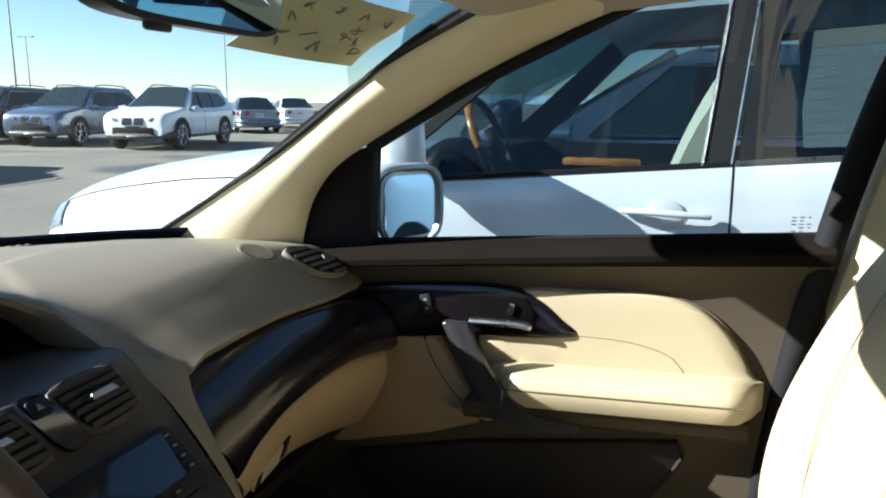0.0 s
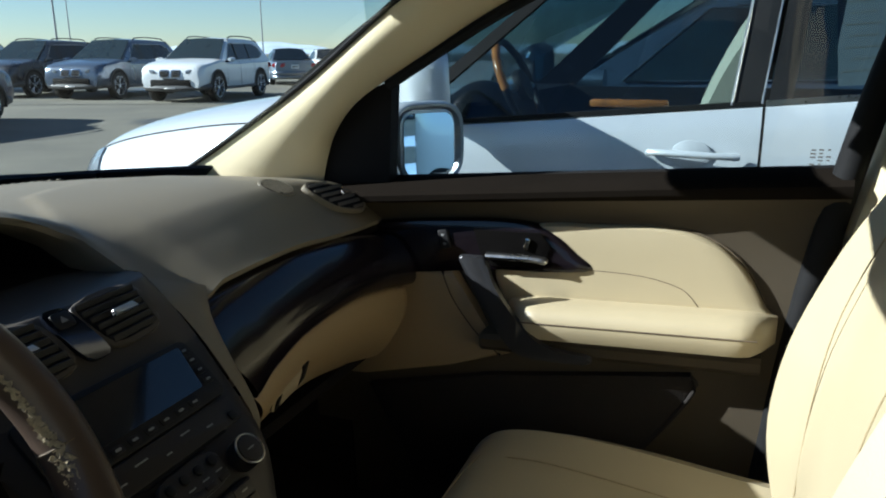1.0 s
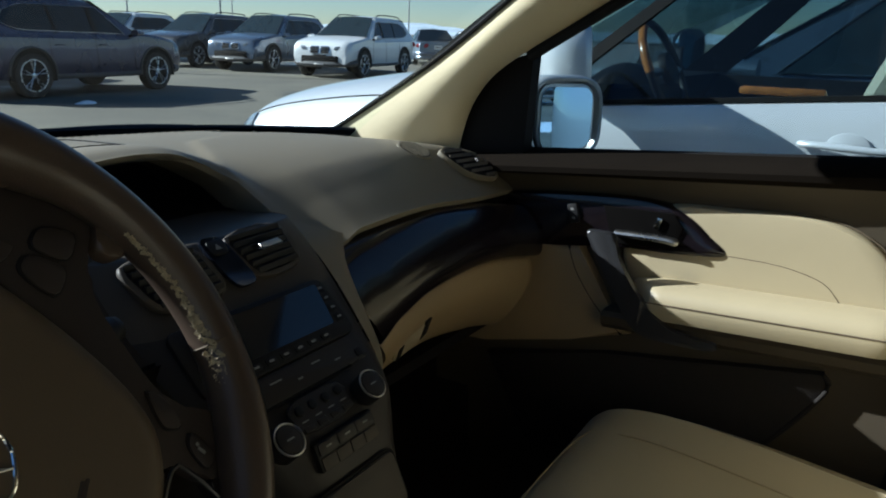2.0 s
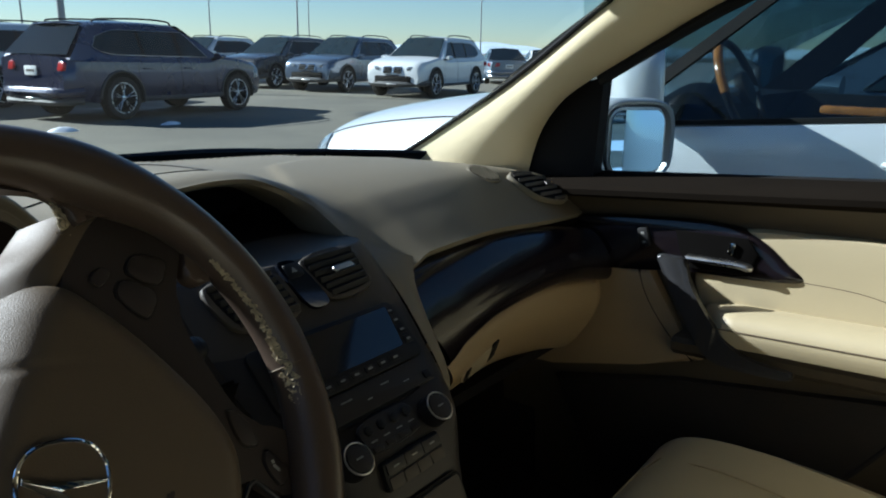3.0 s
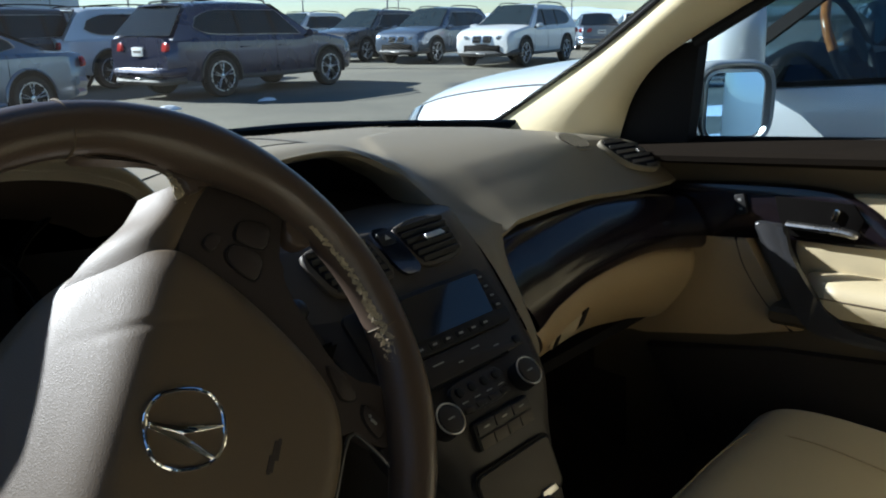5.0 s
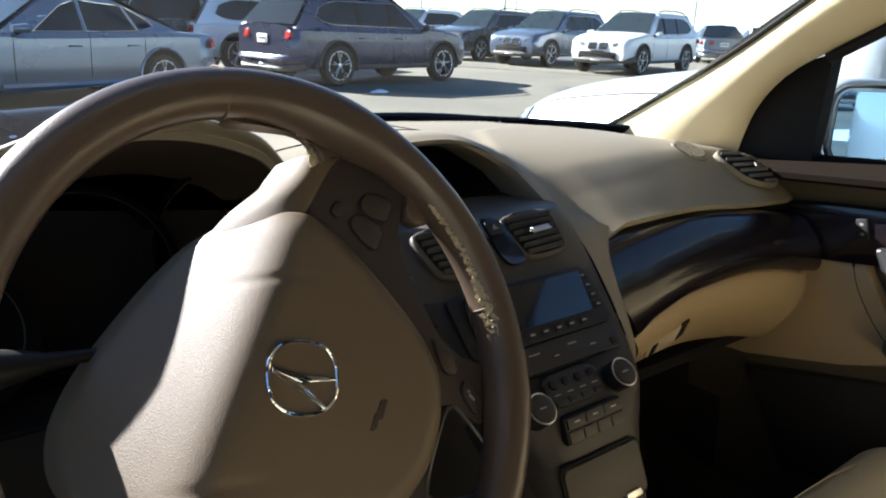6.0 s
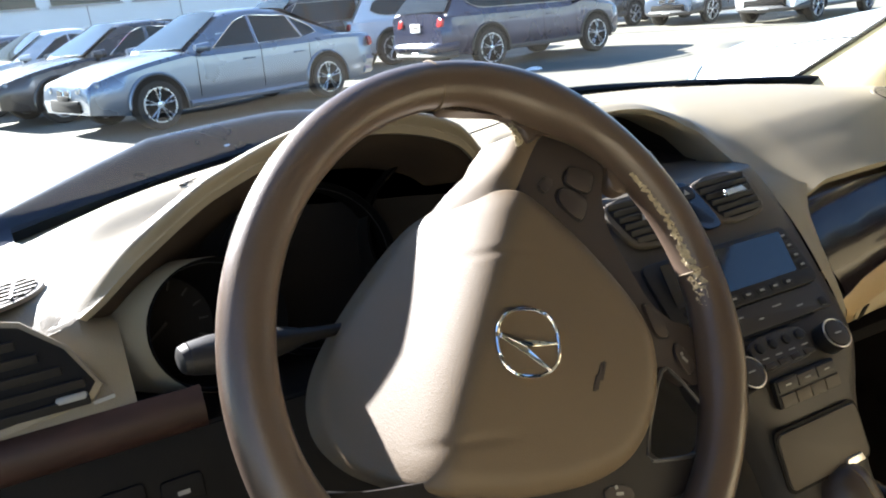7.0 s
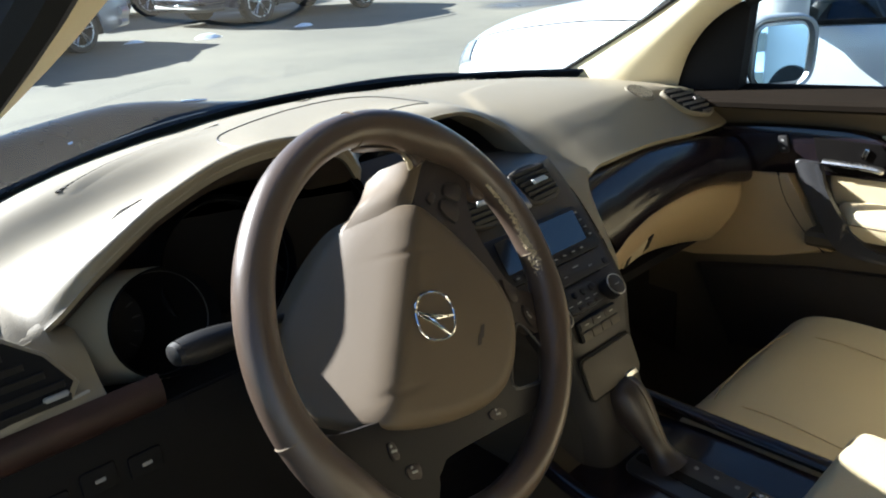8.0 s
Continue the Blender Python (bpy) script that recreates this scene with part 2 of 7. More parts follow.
def grid(rows, close_u=False, close_v=False, bm=None):
    bm = bm or bmesh.new()
    vs = [[bm.verts.new(p) for p in r] for r in rows]
    nr, nc = len(vs), len(vs[0])
    for i in range(nr if close_v else nr - 1):
        for j in range(nc if close_u else nc - 1):
            a, b, c, d = vs[i][j], vs[i][(j + 1) % nc], vs[(i + 1) % nr][(j + 1) % nc], vs[(i + 1) % nr][j]
            if len({a, b, c, d}) == 4:
                bm.faces.new((a, b, c, d))
    return bm


def capped(rows, bm=None):
    """A closed loft through rings, with end caps."""
    bm = bm or bmesh.new()
    vs = [[bm.verts.new(p) for p in r] for r in rows]
    n = len(vs[0])
    for i in range(len(vs) - 1):
        for j in range(n):
            bm.faces.new((vs[i][j], vs[i][(j + 1) % n], vs[i + 1][(j + 1) % n], vs[i + 1][j]))
    bm.faces.new(list(reversed(vs[0])))
    bm.faces.new(vs[-1])
    return bm


def thick(rows, offset, close_v=False):
    """A sheet with a thickness: rows, and the same rows moved by offset."""
    off = Vector(offset)
    rings = []
    for r in rows:
        r = [Vector(p) for p in r]
        rings.append(r + [p + off for p in reversed(r)])
    return capped(rings)


def tube(points, radius, sides=10, close=False, flat=1.0, bm=None, up=(0, 0, 1)):
    """A bar along points; radius is a number or a list."""
    p = [Vector(q) for q in points]
    n = len(p)
    rings = []
    for i in range(n):
        a = p[(i - 1) % n] if close or i else p[i]
        b = p[(i + 1) % n] if close or i < n - 1 else p[i]
        t = (b - a).normalized()
        side = t.cross(Vector(up))
        if side.length < 1e-3:
            side = t.cross(Vector((1, 0, 0)))
        side.normalize()
        top = side.cross(t)
        r = radius[i] if isinstance(radius, (list, tuple)) else radius
        rings.append([p[i] + side * (math.cos(2 * math.pi * k / sides) * r) + top * (math.sin(2 * math.pi * k / sides) * r * flat) for k in range(sides)])
    if close:
        return grid(rings, True, True, bm)
    return capped(rings, bm)


def box(size, at=(0, 0, 0), bevel=0.0, seg=2, m=None, bm=None):
    bm = bm or bmesh.new()
    made = bmesh.ops.create_cube(bm, size=1.0)["verts"]
    for v in made:
        v.co = Vector((v.co.x * size[0], v.co.y * size[1], v.co.z * size[2]))
    if bevel:
        bmesh.ops.bevel(bm, geom=list({e for v in made for e in v.link_edges}), offset=bevel, segments=seg, affect="EDGES", profile=0.5)
        made = bm.verts[:] if len(bm.verts) < 400 else made
    shift = Matrix.Translation(at)
    for v in (bm.verts if bevel or True else made):
        if m is None:
            v.co = shift @ v.co
        else:
            v.co = m @ (shift @ v.co)
    return bm


def rrect(w, h, r, n=4):
    out = []
    for cx, cy, a in ((w / 2 - r, h / 2 - r, 0), (-w / 2 + r, h / 2 - r, 90), (-w / 2 + r, -h / 2 + r, 180), (w / 2 - r, -h / 2 + r, 270)):
        for k in range(n + 1):
            t = radians(a + 90 * k / n)
            out.append((cx + r * math.cos(t), cy + r * math.sin(t)))
    return out


def plate(outline, depth, m, bevel=0.0, dome=0.0, seg=2):
    """An outline in the plane of m (its x and y), thickened towards m's z, with rounded front edges."""
    bm = bmesh.new()
    low = [bm.verts.new((x, y, 0)) for x, y in outline]
    top = [bm.verts.new((x, y, depth)) for x, y in outline]
    n = len(low)
    bm.faces.new(list(reversed(low)))
    face = bm.faces.new(top)
    for i in range(n):
        bm.faces.new((low[i], low[(i + 1) % n], top[(i + 1) % n], top[i]))
    if bevel:
        bmesh.ops.bevel(bm, geom=[e for e in face.edges], offset=bevel, segments=seg, affect="EDGES", profile=0.5)
    if dome:
        mx = max(max(abs(x), abs(y)) for x, y in outline)
        faces = [f for f in bm.faces if len(f.verts) > 4 and f.normal.z > 0.5]
        if faces:
            bmesh.ops.poke(bm, faces=faces)
            for v in bm.verts:
                if v.co.z > depth * 0.7:
                    v.co.z += dome * max(0.0, 1 - (v.co.x ** 2 + v.co.y ** 2) / (mx * mx))
    bmesh.ops.transform(bm, matrix=m, verts=bm.verts)
    return bm


def axes(origin, x_axis, y_axis):
    """A frame from an origin and two directions."""
    x = Vector(x_axis).normalized()
    z = x.cross(Vector(y_axis)).normalized()
    y = z.cross(x)
    m = Matrix((x, y, z)).transposed().to_4x4()
    m.translation = Vector(origin)
    return m


def disc(radius, depth, m, sides=24, bevel=0.0):
    return plate([(radius * math.cos(2 * math.pi * k / sides), radius * math.sin(2 * math.pi * k / sides)) for k in range(sides)], depth, m, bevel)


def ring(radius, thickness, m, sides=32, tsides=8):
    pts = [m @ Vector((radius * math.cos(2 * math.pi * k / sides), radius * math.sin(2 * math.pi * k / sides), 0)) for k in range(sides)]
    return tube(pts, thickness, tsides, close=True, up=m.to_3x3() @ Vector((0, 0, 1)))


def merge(*bms):
    """Several small meshes as one."""
    out = bmesh.new()
    for b in bms:
        me = bpy.data.meshes.new("tmp")
        b.to_mesh(me)
        b.free()
        out.from_mesh(me)
        bpy.data.meshes.remove(me)
    return out


def closed_curve(points, n):
    """A smooth closed outline through flat points, n steps for each span."""
    p = [Vector(q) for q in points]
    k = len(p)
    out = []
    for i in range(k):
        a, b, c, d = p[i - 1], p[i], p[(i + 1) % k], p[(i + 2) % k]
        for j in range(n):
            u = j / n
            v = 0.5 * ((2 * b) + (c - a) * u + (2 * a - 5 * b + 4 * c - d) * u * u + (3 * b - a - 3 * c + d) * u ** 3)
            out.append((v.x, v.y))
    return out


def soften(outline, per_edge, passes):
    """A closed outline cut fine and rounded off."""
    loop = []
    k = len(outline)
    for i in range(k):
        a, b = Vector(outline[i]), Vector(outline[(i + 1) % k])
        loop += [a.lerp(b, q / per_edge) for q in range(per_edge)]
    for _ in range(passes):
        loop = [(loop[i - 1] + loop[i] * 2 + loop[(i + 1) % len(loop)]) / 4 for i in range(len(loop))]
    return loop


# ---- ground ----
def build_ground():
    bm = grid([[(-900, -900, 0), (900, -900, 0)], [(-900, 900, 0), (900, 900, 0)]])
    single("ground", bm, M_ASPHALT, "worn grey asphalt of a car lot with damp patches", "ground", kind="structure", smooth=False)


build_ground()

# ---- shell of the car in which the camera is carried; x to its right, y ahead ----
PILLAR_GLASS = [(0.690, 0.70, 1.045), (0.669, 0.403, 1.218), (0.632, 0.197, 1.354), (0.612, 0.086, 1.424), (0.598, 0.0, 1.462), (0.58, -0.12, 1.492)]
PILLAR_WINDOW = [(0.738, 0.388, 1.03), (0.733, 0.372, 1.09), (0.729, 0.348, 1.147), (0.722, 0.303, 1.20), (0.715, 0.235, 1.245), (0.707, 0.150, 1.293), (0.700, 0.05, 1.350), (0.690, -0.06, 1.402), (0.675, -0.175, 1.447), (0.66, -0.27, 1.478)]


def glass_base(x):
    return 0.905 - 0.60 * x * x


def mirrored(p, side):
    return Vector((p[0] * side, p[1], p[2]))


LEFT_GLASS = [(-0.735, 0.60, 1.045), (-0.752, 0.31, 1.15), (-0.702, 0.143, 1.25), (-0.645, -0.018, 1.35), (-0.604, -0.12, 1.435), (-0.585, -0.20, 1.485)]
LEFT_WINDOW = [(-0.755, 0.44, 1.03), (-0.790, 0.19, 1.15), (-0.738, 0.075, 1.25), (-0.682, -0.045, 1.35), (-0.645, -0.14, 1.43), (-0.625, -0.27, 1.47)]


def build_pillar(side, name, line_a, line_b, bulge):
    rows = []
    for i in range(25):
        t = i / 24
        a, b = curve_at(line_a, t), curve_at(line_b, t)
        # a flat inboard face that runs back from the glass, a rounded corner, then the face towards the window
        mid1 = a.lerp(b, 0.42) + Vector((-0.76 * side, -0.10, 0.0)) * bulge
        mid2 = a.lerp(b, 0.75) + Vector((-0.55 * side, -0.38, 0.0)) * bulge
        back = b + Vector((0.05 * side, 0.03, 0.0))
        front = a + Vector((0.05 * side, 0.02, -0.004))
        row = smooth_line([a, mid1, mid2, b], 10)
        rows.append([front] + row + [back])
    single(name, capped(rows), M_PILLAR, "beige fabric trim of the windshield pillar", "pillar", kind="structure")


build_pillar(1, "pillar_right", PILLAR_GLASS, PILLAR_WINDOW, 0.042)
single("pillar_seal", tube([p + Vector((-0.003, 0.0, 0.002)) for p in smooth_line(PILLAR_GLASS, 24)], 0.0050, 8), M_RUBBER, "black rubber line between windshield and pillar", "seal", kind="structure")
build_pillar(-1, "pillar_left", LEFT_GLASS, LEFT_WINDOW, 0.004)
single("door_seal", tube([p + Vector((-0.012, -0.01, 0)) for p in smooth_line(LEFT_WINDOW, 20)], 0.014, 8), M_RUBBER, "black rubber seal of the open driver doorway", "seal", kind="structure")


def build_roof():
    rows = []
    for i in range(21):
        x = -0.66 + 1.32 * i / 20
        yf = -0.02 - 0.10 * (x / 0.66) ** 2 + 0.06
        drop = 0.055 * (abs(x) / 0.66) ** 4
        row = [(x, yf, 1.475 - drop * 0.3), (x, yf - 0.05, 1.497 - drop), (x, -0.5, 1.535 - drop), (x, -1.3, 1.535 - drop), (x, -2.3, 1.48 - drop)]
        rows.append(row + [(p[0], p[1], p[2] + 0.07) for p in reversed(row)])
    single("ceiling", capped(rows), M_ROOF, "beige fabric headliner of the car", "ceiling", kind="structure")
    for side, name in ((1, "roof_rail_right"), (-1, "roof_rail_left")):
        pts = [(0.61, -0.10, 1.515), (0.66, -0.25, 1.532), (0.69, -0.6, 1.545), (0.69, -1.3, 1.53), (0.66, -2.2, 1.46)]
        single(name, tube([mirrored(p, side) for p in smooth_line(pts, 14)], 0.052, 10), M_PILLAR, "beige trim along the side of the roof", "trim", kind="structure")


build_roof()


def build_windshield():
    def at(x, u):
        lo = Vector((x, glass_base(x), 1.062 - 0.02 * (x / 0.7) ** 2))
        k = 0.87 * x
        hi = Vector((k * 0.97, 0.075 - 0.22 * k * k, 1.487 - 0.04 * (x / 0.7) ** 2))
        p = lo.lerp(hi, u)
        p.z += 0.035 * math.sin(math.pi * u)
        p.x += (0.035 * x) * math.sin(math.pi * u)
        return p
    rows = [[at(-0.715 + 1.43 * j / 32, i / 16) for j in range(33)] for i in range(17)]
    ws = thing("windshield", "clear laminated windshield with a black border", "windshield", kind="structure")
    pane = part("pane", grid(rows), M_GLASS, ws)
    pane.visible_shadow = False
    # black ceramic border and the dark cowl just outside the foot of the glass
    foot = [[at(-0.715 + 1.43 * j / 32, u * 0.055) + Vector((0, 0.004, 0.004)) for j in range(33)] for u in (0.0, 0.35, 0.7, 1.0)]
    part("lower_border", thick([list(c) for c in zip(*foot)], (0, 0.004, 0.005)), M_COWL, ws, "black ceramic border")
    # top band made deep, mostly out of view, to keep sun off the seat
    band = [[at(x, 1.0 - w * (0.150 if x < 0.26 else 0.150 - 0.50 * (x - 0.26))) + Vector((0, 0.003, 0.004)) for w in (0.0, 0.35, 0.7, 1.0)] for x in [-0.30 + 0.84 * k / 28 for k in range(29)]]
    part("upper_sun_block", thick(band, (0, 0.004, 0.005)), M_COWL, ws, "black band along the top of the glass, deepened to block sun")
    rows = [[at(0.715 - w, i / 16) + Vector((0, 0.003, 0.004)) for w in (0.0, 0.03)] for i in range(17)]
    part("side_border", thick(rows, (0, 0.004, 0.005)), M_RUBBER, ws, "black rubber edge")
    return at


glass_at = build_windshield()


def build_floor():
    rows = [[(x, y, z) for x in (-0.88, 0.88)] for y, z in ((0.62, 0.95), (0.66, 0.70), (0.60, 0.42), (0.35, 0.36), (-0.4, 0.36), (-2.3, 0.40))]
    single("floor", thick(rows, (0, 0.02, -0.05)), M_CARPET, "dark brown carpet of the car floor", "floor", kind="structure")


build_floor()


def build_rear_shell():
    # plain panels that close the cabin behind the camera
    for side, name in ((1, "wall_right"), (-1, "wall_left")):
        low = thick([[mirrored((0.77, -0.62, z), side), mirrored((0.77, -2.3, z), side)] for z in (0.36, 1.12)], (0.06 * side, 0, 0))
        single(name, low, M_BEIGEP, "beige rear side panel of the car", "wall", kind="structure", smooth=False)
        for y0, y1, n2 in ((-1.45, -1.6, "rear_pillar"), (-2.1, -2.3, "tail_pillar")):
            b = thick([[mirrored((0.77, y0, 1.1), side), mirrored((0.77, y1, 1.1), side)], [mirrored((0.69, y0, 1.5), side), mirrored((0.69, y1, 1.5), side)]], (0.05 * side, 0, 0))
            single(n2, b, M_PILLAR, "beige rear roof pillar", "pillar", kind="structure", smooth=False)
    b = thick([[(-0.77, -2.3, z), (0.77, -2.3, z)] for z in (0.36, 1.12)], (0, -0.06, 0))
    single("wall_rear", b, M_BEIGEP, "beige tailgate panel of the car", "wall", kind="structure", smooth=False)


build_rear_shell()


def build_kick_panels():
    for side, name in ((1, "kick_panel_right"), (-1, "kick_panel_left")):
        rows = [[mirrored((0.772, 0.36, z), side), mirrored((0.772, 0.72, z), side)] for z in (0.34, 0.7, 1.04)]
        single(name, thick(rows, (0.03 * side, 0, 0)), M_CARPET, "dark footwell side panel", "wall", kind="structure", smooth=False)
    rows = [[(-0.79, 0.70, z), (0.79, 0.70, z)] for z in (0.34, 1.03)]
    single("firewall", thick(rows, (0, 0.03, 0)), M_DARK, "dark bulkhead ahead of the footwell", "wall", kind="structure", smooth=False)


def build_rear_glass():
    for side in (1, -1):
        for y0, y1 in ((-0.68, -1.47), (-1.58, -2.15)):
            rows = [[mirrored((0.79, y0, 1.10), side), mirrored((0.79, y1, 1.10), side)], [mirrored((0.70, y0 - 0.03, 1.50), side), mirrored((0.70, y1, 1.50), side)]]
            single("rear_side_window", thick(rows, (0.004 * side, 0, 0)), M_PRIVACY, "dark privacy glass of the rear side window", "window", kind="structure", smooth=False)
    rows = [[(-0.72, -2.33, 1.10), (0.72, -2.33, 1.10)], [(-0.64, -2.25, 1.47), (0.64, -2.25, 1.47)]]
    single("tailgate_window", thick(rows, (0, -0.004, 0)), M_PRIVACY, "dark privacy glass of the tailgate", "window", kind="structure", smooth=False)


build_kick_panels()
build_rear_glass()


def build_b_pillar(side, name):
    rows = []
    for z, y0, y1, x in ((0.40, -0.44, -0.60, 0.775), (0.80, -0.475, -0.63, 0.77), (1.10, -0.535, -0.69, 0.755), (1.30, -0.575, -0.73, 0.725), (1.47, -0.61, -0.77, 0.675)):
        ring_pts = [(x + 0.03, y0, z), (x - 0.015, y0 - 0.01, z), (x - 0.04, y0 - 0.045, z), (x - 0.04, y1 + 0.04, z), (x - 0.01, y1, z), (x + 0.03, y1, z)]
        rows.append([mirrored(p, side) for p in ring_pts])
    return single(name, capped(rows), M_PILLAR, "beige centre pillar trim with seat belt slot", "pillar", kind="structure")


build_b_pillar(1, "centre_pillar_right")
build_b_pillar(-1, "centre_pillar_left")


# ---- dashboard ----
# rows: x, then y and z of the front foot, the shelf, the valley, the rear crown and the rear lip
DASH_TOP = [
    (-0.745, 0.580, 1.055, 0.460, 1.062, 0.380, 1.060, 0.300, 1.068, 0.235, 1.056),
    (-0.69, 0.620, 1.058, 0.500, 1.068, 0.400, 1.062, 0.290, 1.078, 0.225, 1.060),
    (-0.655, 0.650, 1.060, 0.530, 1.074, 0.420, 1.062, 0.283, 1.083, 0.233, 1.067),
    (-0.6, 0.690, 1.063, 0.570, 1.082, 0.455, 1.062, 0.249, 1.124, 0.224, 1.109),
    (-0.54, 0.735, 1.066, 0.600, 1.088, 0.475, 1.066, 0.240, 1.159, 0.215, 1.150),
    (-0.46, 0.785, 1.069, 0.635, 1.093, 0.500, 1.075, 0.242, 1.184, 0.217, 1.177),
    (-0.38, 0.820, 1.071, 0.660, 1.097, 0.520, 1.085, 0.247, 1.188, 0.222, 1.180),
    (-0.3, 0.850, 1.072, 0.680, 1.100, 0.530, 1.100, 0.262, 1.167, 0.237, 1.155),
    (-0.23, 0.870, 1.073, 0.690, 1.100, 0.530, 1.112, 0.317, 1.117, 0.296, 1.097),
    (-0.17, 0.885, 1.074, 0.706, 1.103, 0.520, 1.113, 0.400, 1.118, 0.372, 1.105),
    (-0.06, 0.900, 1.075, 0.735, 1.103, 0.555, 1.115, 0.420, 1.130, 0.375, 1.124),
    (0.05, 0.900, 1.075, 0.735, 1.103, 0.555, 1.114, 0.420, 1.128, 0.375, 1.122),
    (0.12, 0.895, 1.074, 0.727, 1.100, 0.542, 1.108, 0.400, 1.105, 0.360, 1.085),
    (0.165, 0.885, 1.074, 0.712, 1.096, 0.522, 1.099, 0.380, 1.077, 0.248, 1.004),
    (0.24, 0.865, 1.072, 0.697, 1.095, 0.510, 1.098, 0.360, 1.076, 0.238, 1.016),
    (0.4, 0.800, 1.070, 0.657, 1.091, 0.493, 1.095, 0.350, 1.079, 0.238, 1.018),
    (0.55, 0.720, 1.066, 0.588, 1.080, 0.446, 1.082, 0.345, 1.072, 0.243, 1.004),
    (0.63, 0.660, 1.062, 0.544, 1.070, 0.422, 1.071, 0.340, 1.060, 0.250, 0.996),
    (0.7, 0.610, 1.058, 0.505, 1.061, 0.397, 1.060, 0.330, 1.048, 0.258, 0.990),
    (0.745, 0.580, 1.055, 0.486, 1.055, 0.390, 1.053, 0.330, 1.038, 0.264, 0.986),
]


def dash_z(x, u):
    """A point of the dash top: x across, u from the windshield (0) to the rear lip (1)."""
    s = station(DASH_TOP, x)
    pts = [Vector((x, s[k], s[k + 1])) for k in (0, 2, 4, 6, 8)]
    return curve_at(pts, u)


def build_dash():
    dash = thing("dashboard", "taupe grained vinyl dashboard with beige glovebox and dark trim", "dashboard")
    xs = [-0.745 + 1.49 * i / 190 for i in range(191)]
    front = [(0.05, 0.50), (0.20, 0.535), (0.235, 0.560), (0.32, 0.582), (0.40, 0.566), (0.49, 0.490), (0.56, 0.425), (0.62, 0.375), (0.75, 0.35)]

    def swell(p):
        """The passenger pad stands a little proud of the shelf round it."""
        if p.x < 0.06:
            return 0.0
        s_ = min((station(front, p.x)[0] - p.y) / 0.009, (p.x - 0.080 - (p.y - 0.30) * 0.56) / 0.009)
        s_ = min(1.0, max(0.0, s_))
        return 0.0040 * s_ * s_ * (3 - 2 * s_) * min(1.0, max(0.0, (p.y - 0.30) / 0.05))
    rows = []
    for x in xs:
        line = [dash_z(x, j / 70) for j in range(71)]
        line = [p + Vector((0, 0, swell(p))) for p in line]
        # roll the lip under
        e = line[-1]
        k = 0.12 if x < -0.2 else 1.0
        line += [e + Vector((0, 0.003, -0.008)) * max(k, 0.5), e + Vector((0, 0.02 * k, -0.012 * max(k, 0.6))), e + Vector((0, 0.07 * k, -0.014 * max(k, 0.6)))]
        rows.append(line)
    part("top_pad", grid(rows), M_DASH, dash, "taupe grained vinyl top")

    # passenger side: recess, lacquered trim, glovebox
    def band(profile, x0, x1, n=30, bulge=0.0):
        rws = []
        for i in range(n + 1):
            t = i / n
            x = x0 + (x1 - x0) * t
            rws.append([Vector((x, y - bulge * math.sin(math.pi * t), z)) for y, z in profile])
        return rws
    top_line = [(0.12, 0.986), (0.21, 1.000), (0.31, 1.006), (0.45, 1.003), (0.60, 0.985), (0.74, 0.962)]
    mid_line = [(0.12, 0.852), (0.222, 0.862), (0.26, 0.880), (0.344, 0.897), (0.494, 0.901), (0.60, 0.893), (0.74, 0.868)]
    low_line = [(0.12, 0.768), (0.30, 0.768), (0.45, 0.766), (0.59, 0.744), (0.74, 0.715)]

    def sweep(upper, lower, profile, left, lean, right, n=40):
        """A band between two lines; profile gives (share of the height, y), its left end leans."""
        rws = []
        for i in range(n + 1):
            row = []
            for s_, y in profile:
                x0 = left + lean * min(1.0, max(0.0, s_))
                x = x0 + (right - x0) * i / n
                zu, zl = station(upper, x)[0], station(lower, x)[0]
                row.append(Vector((x, y + 0.012 * math.sin(math.pi * i / n), zu + (zl - zu) * s_)))
            rws.append(row)
        return rws

    def fine(pts, n=20):
        return [p.to_2d() for p in smooth_line([(a, b, 0) for a, b in pts], n)]
    part("trim_recess", grid(band([(0.30, 1.03), (0.285, 0.995), (0.262, 0.97)], 0.13, 0.735)), M_DARK, dash, "recess under the lip, shade in its colour")
    part("lacquer_trim", grid(sweep(top_line, mid_line, fine([(0.10, 0.285), (0.0, 0.250), (0.03, 0.226), (0.22, 0.205), (0.50, 0.188), (0.78, 0.181), (0.94, 0.186), (1.0, 0.198), (1.0, 0.235)]), 0.134, 0.088, 0.715)), M_PIANO, dash, "glossy dark lacquered wood trim")
    lid_prof = fine([(0.02, 0.25), (0.02, 0.208), (0.08, 0.198), (0.25, 0.195), (0.45, 0.202), (0.70, 0.222), (0.92, 0.248), (1.0, 0.275), (1.02, 0.36)])
    box_ = part("glovebox_lid", grid(sweep(mid_line, low_line, lid_prof, 0.224, 0.045, 0.690)), M_GLOVE, dash, "beige vinyl glovebox lid")
    part("end_panel", grid(sweep(mid_line, low_line, [(a, b + 0.004) for a, b in lid_prof], 0.694, 0.0, 0.74)), M_GLOVE, dash, "beige end panel")
    inner = smooth_line([(0.139, 0.305, 1.040), (0.139, 0.250, 1.018), (0.136, 0.195, 0.972), (0.124, 0.135, 0.912), (0.116, 0.118, 0.892), (0.110, 0.112, 0.878)], 18)
    outer = smooth_line([(0.205, 0.243, 1.014), (0.192, 0.231, 0.996), (0.184, 0.212, 0.962), (0.196, 0.198, 0.905), (0.214, 0.203, 0.878), (0.226, 0.208, 0.860)], 18)
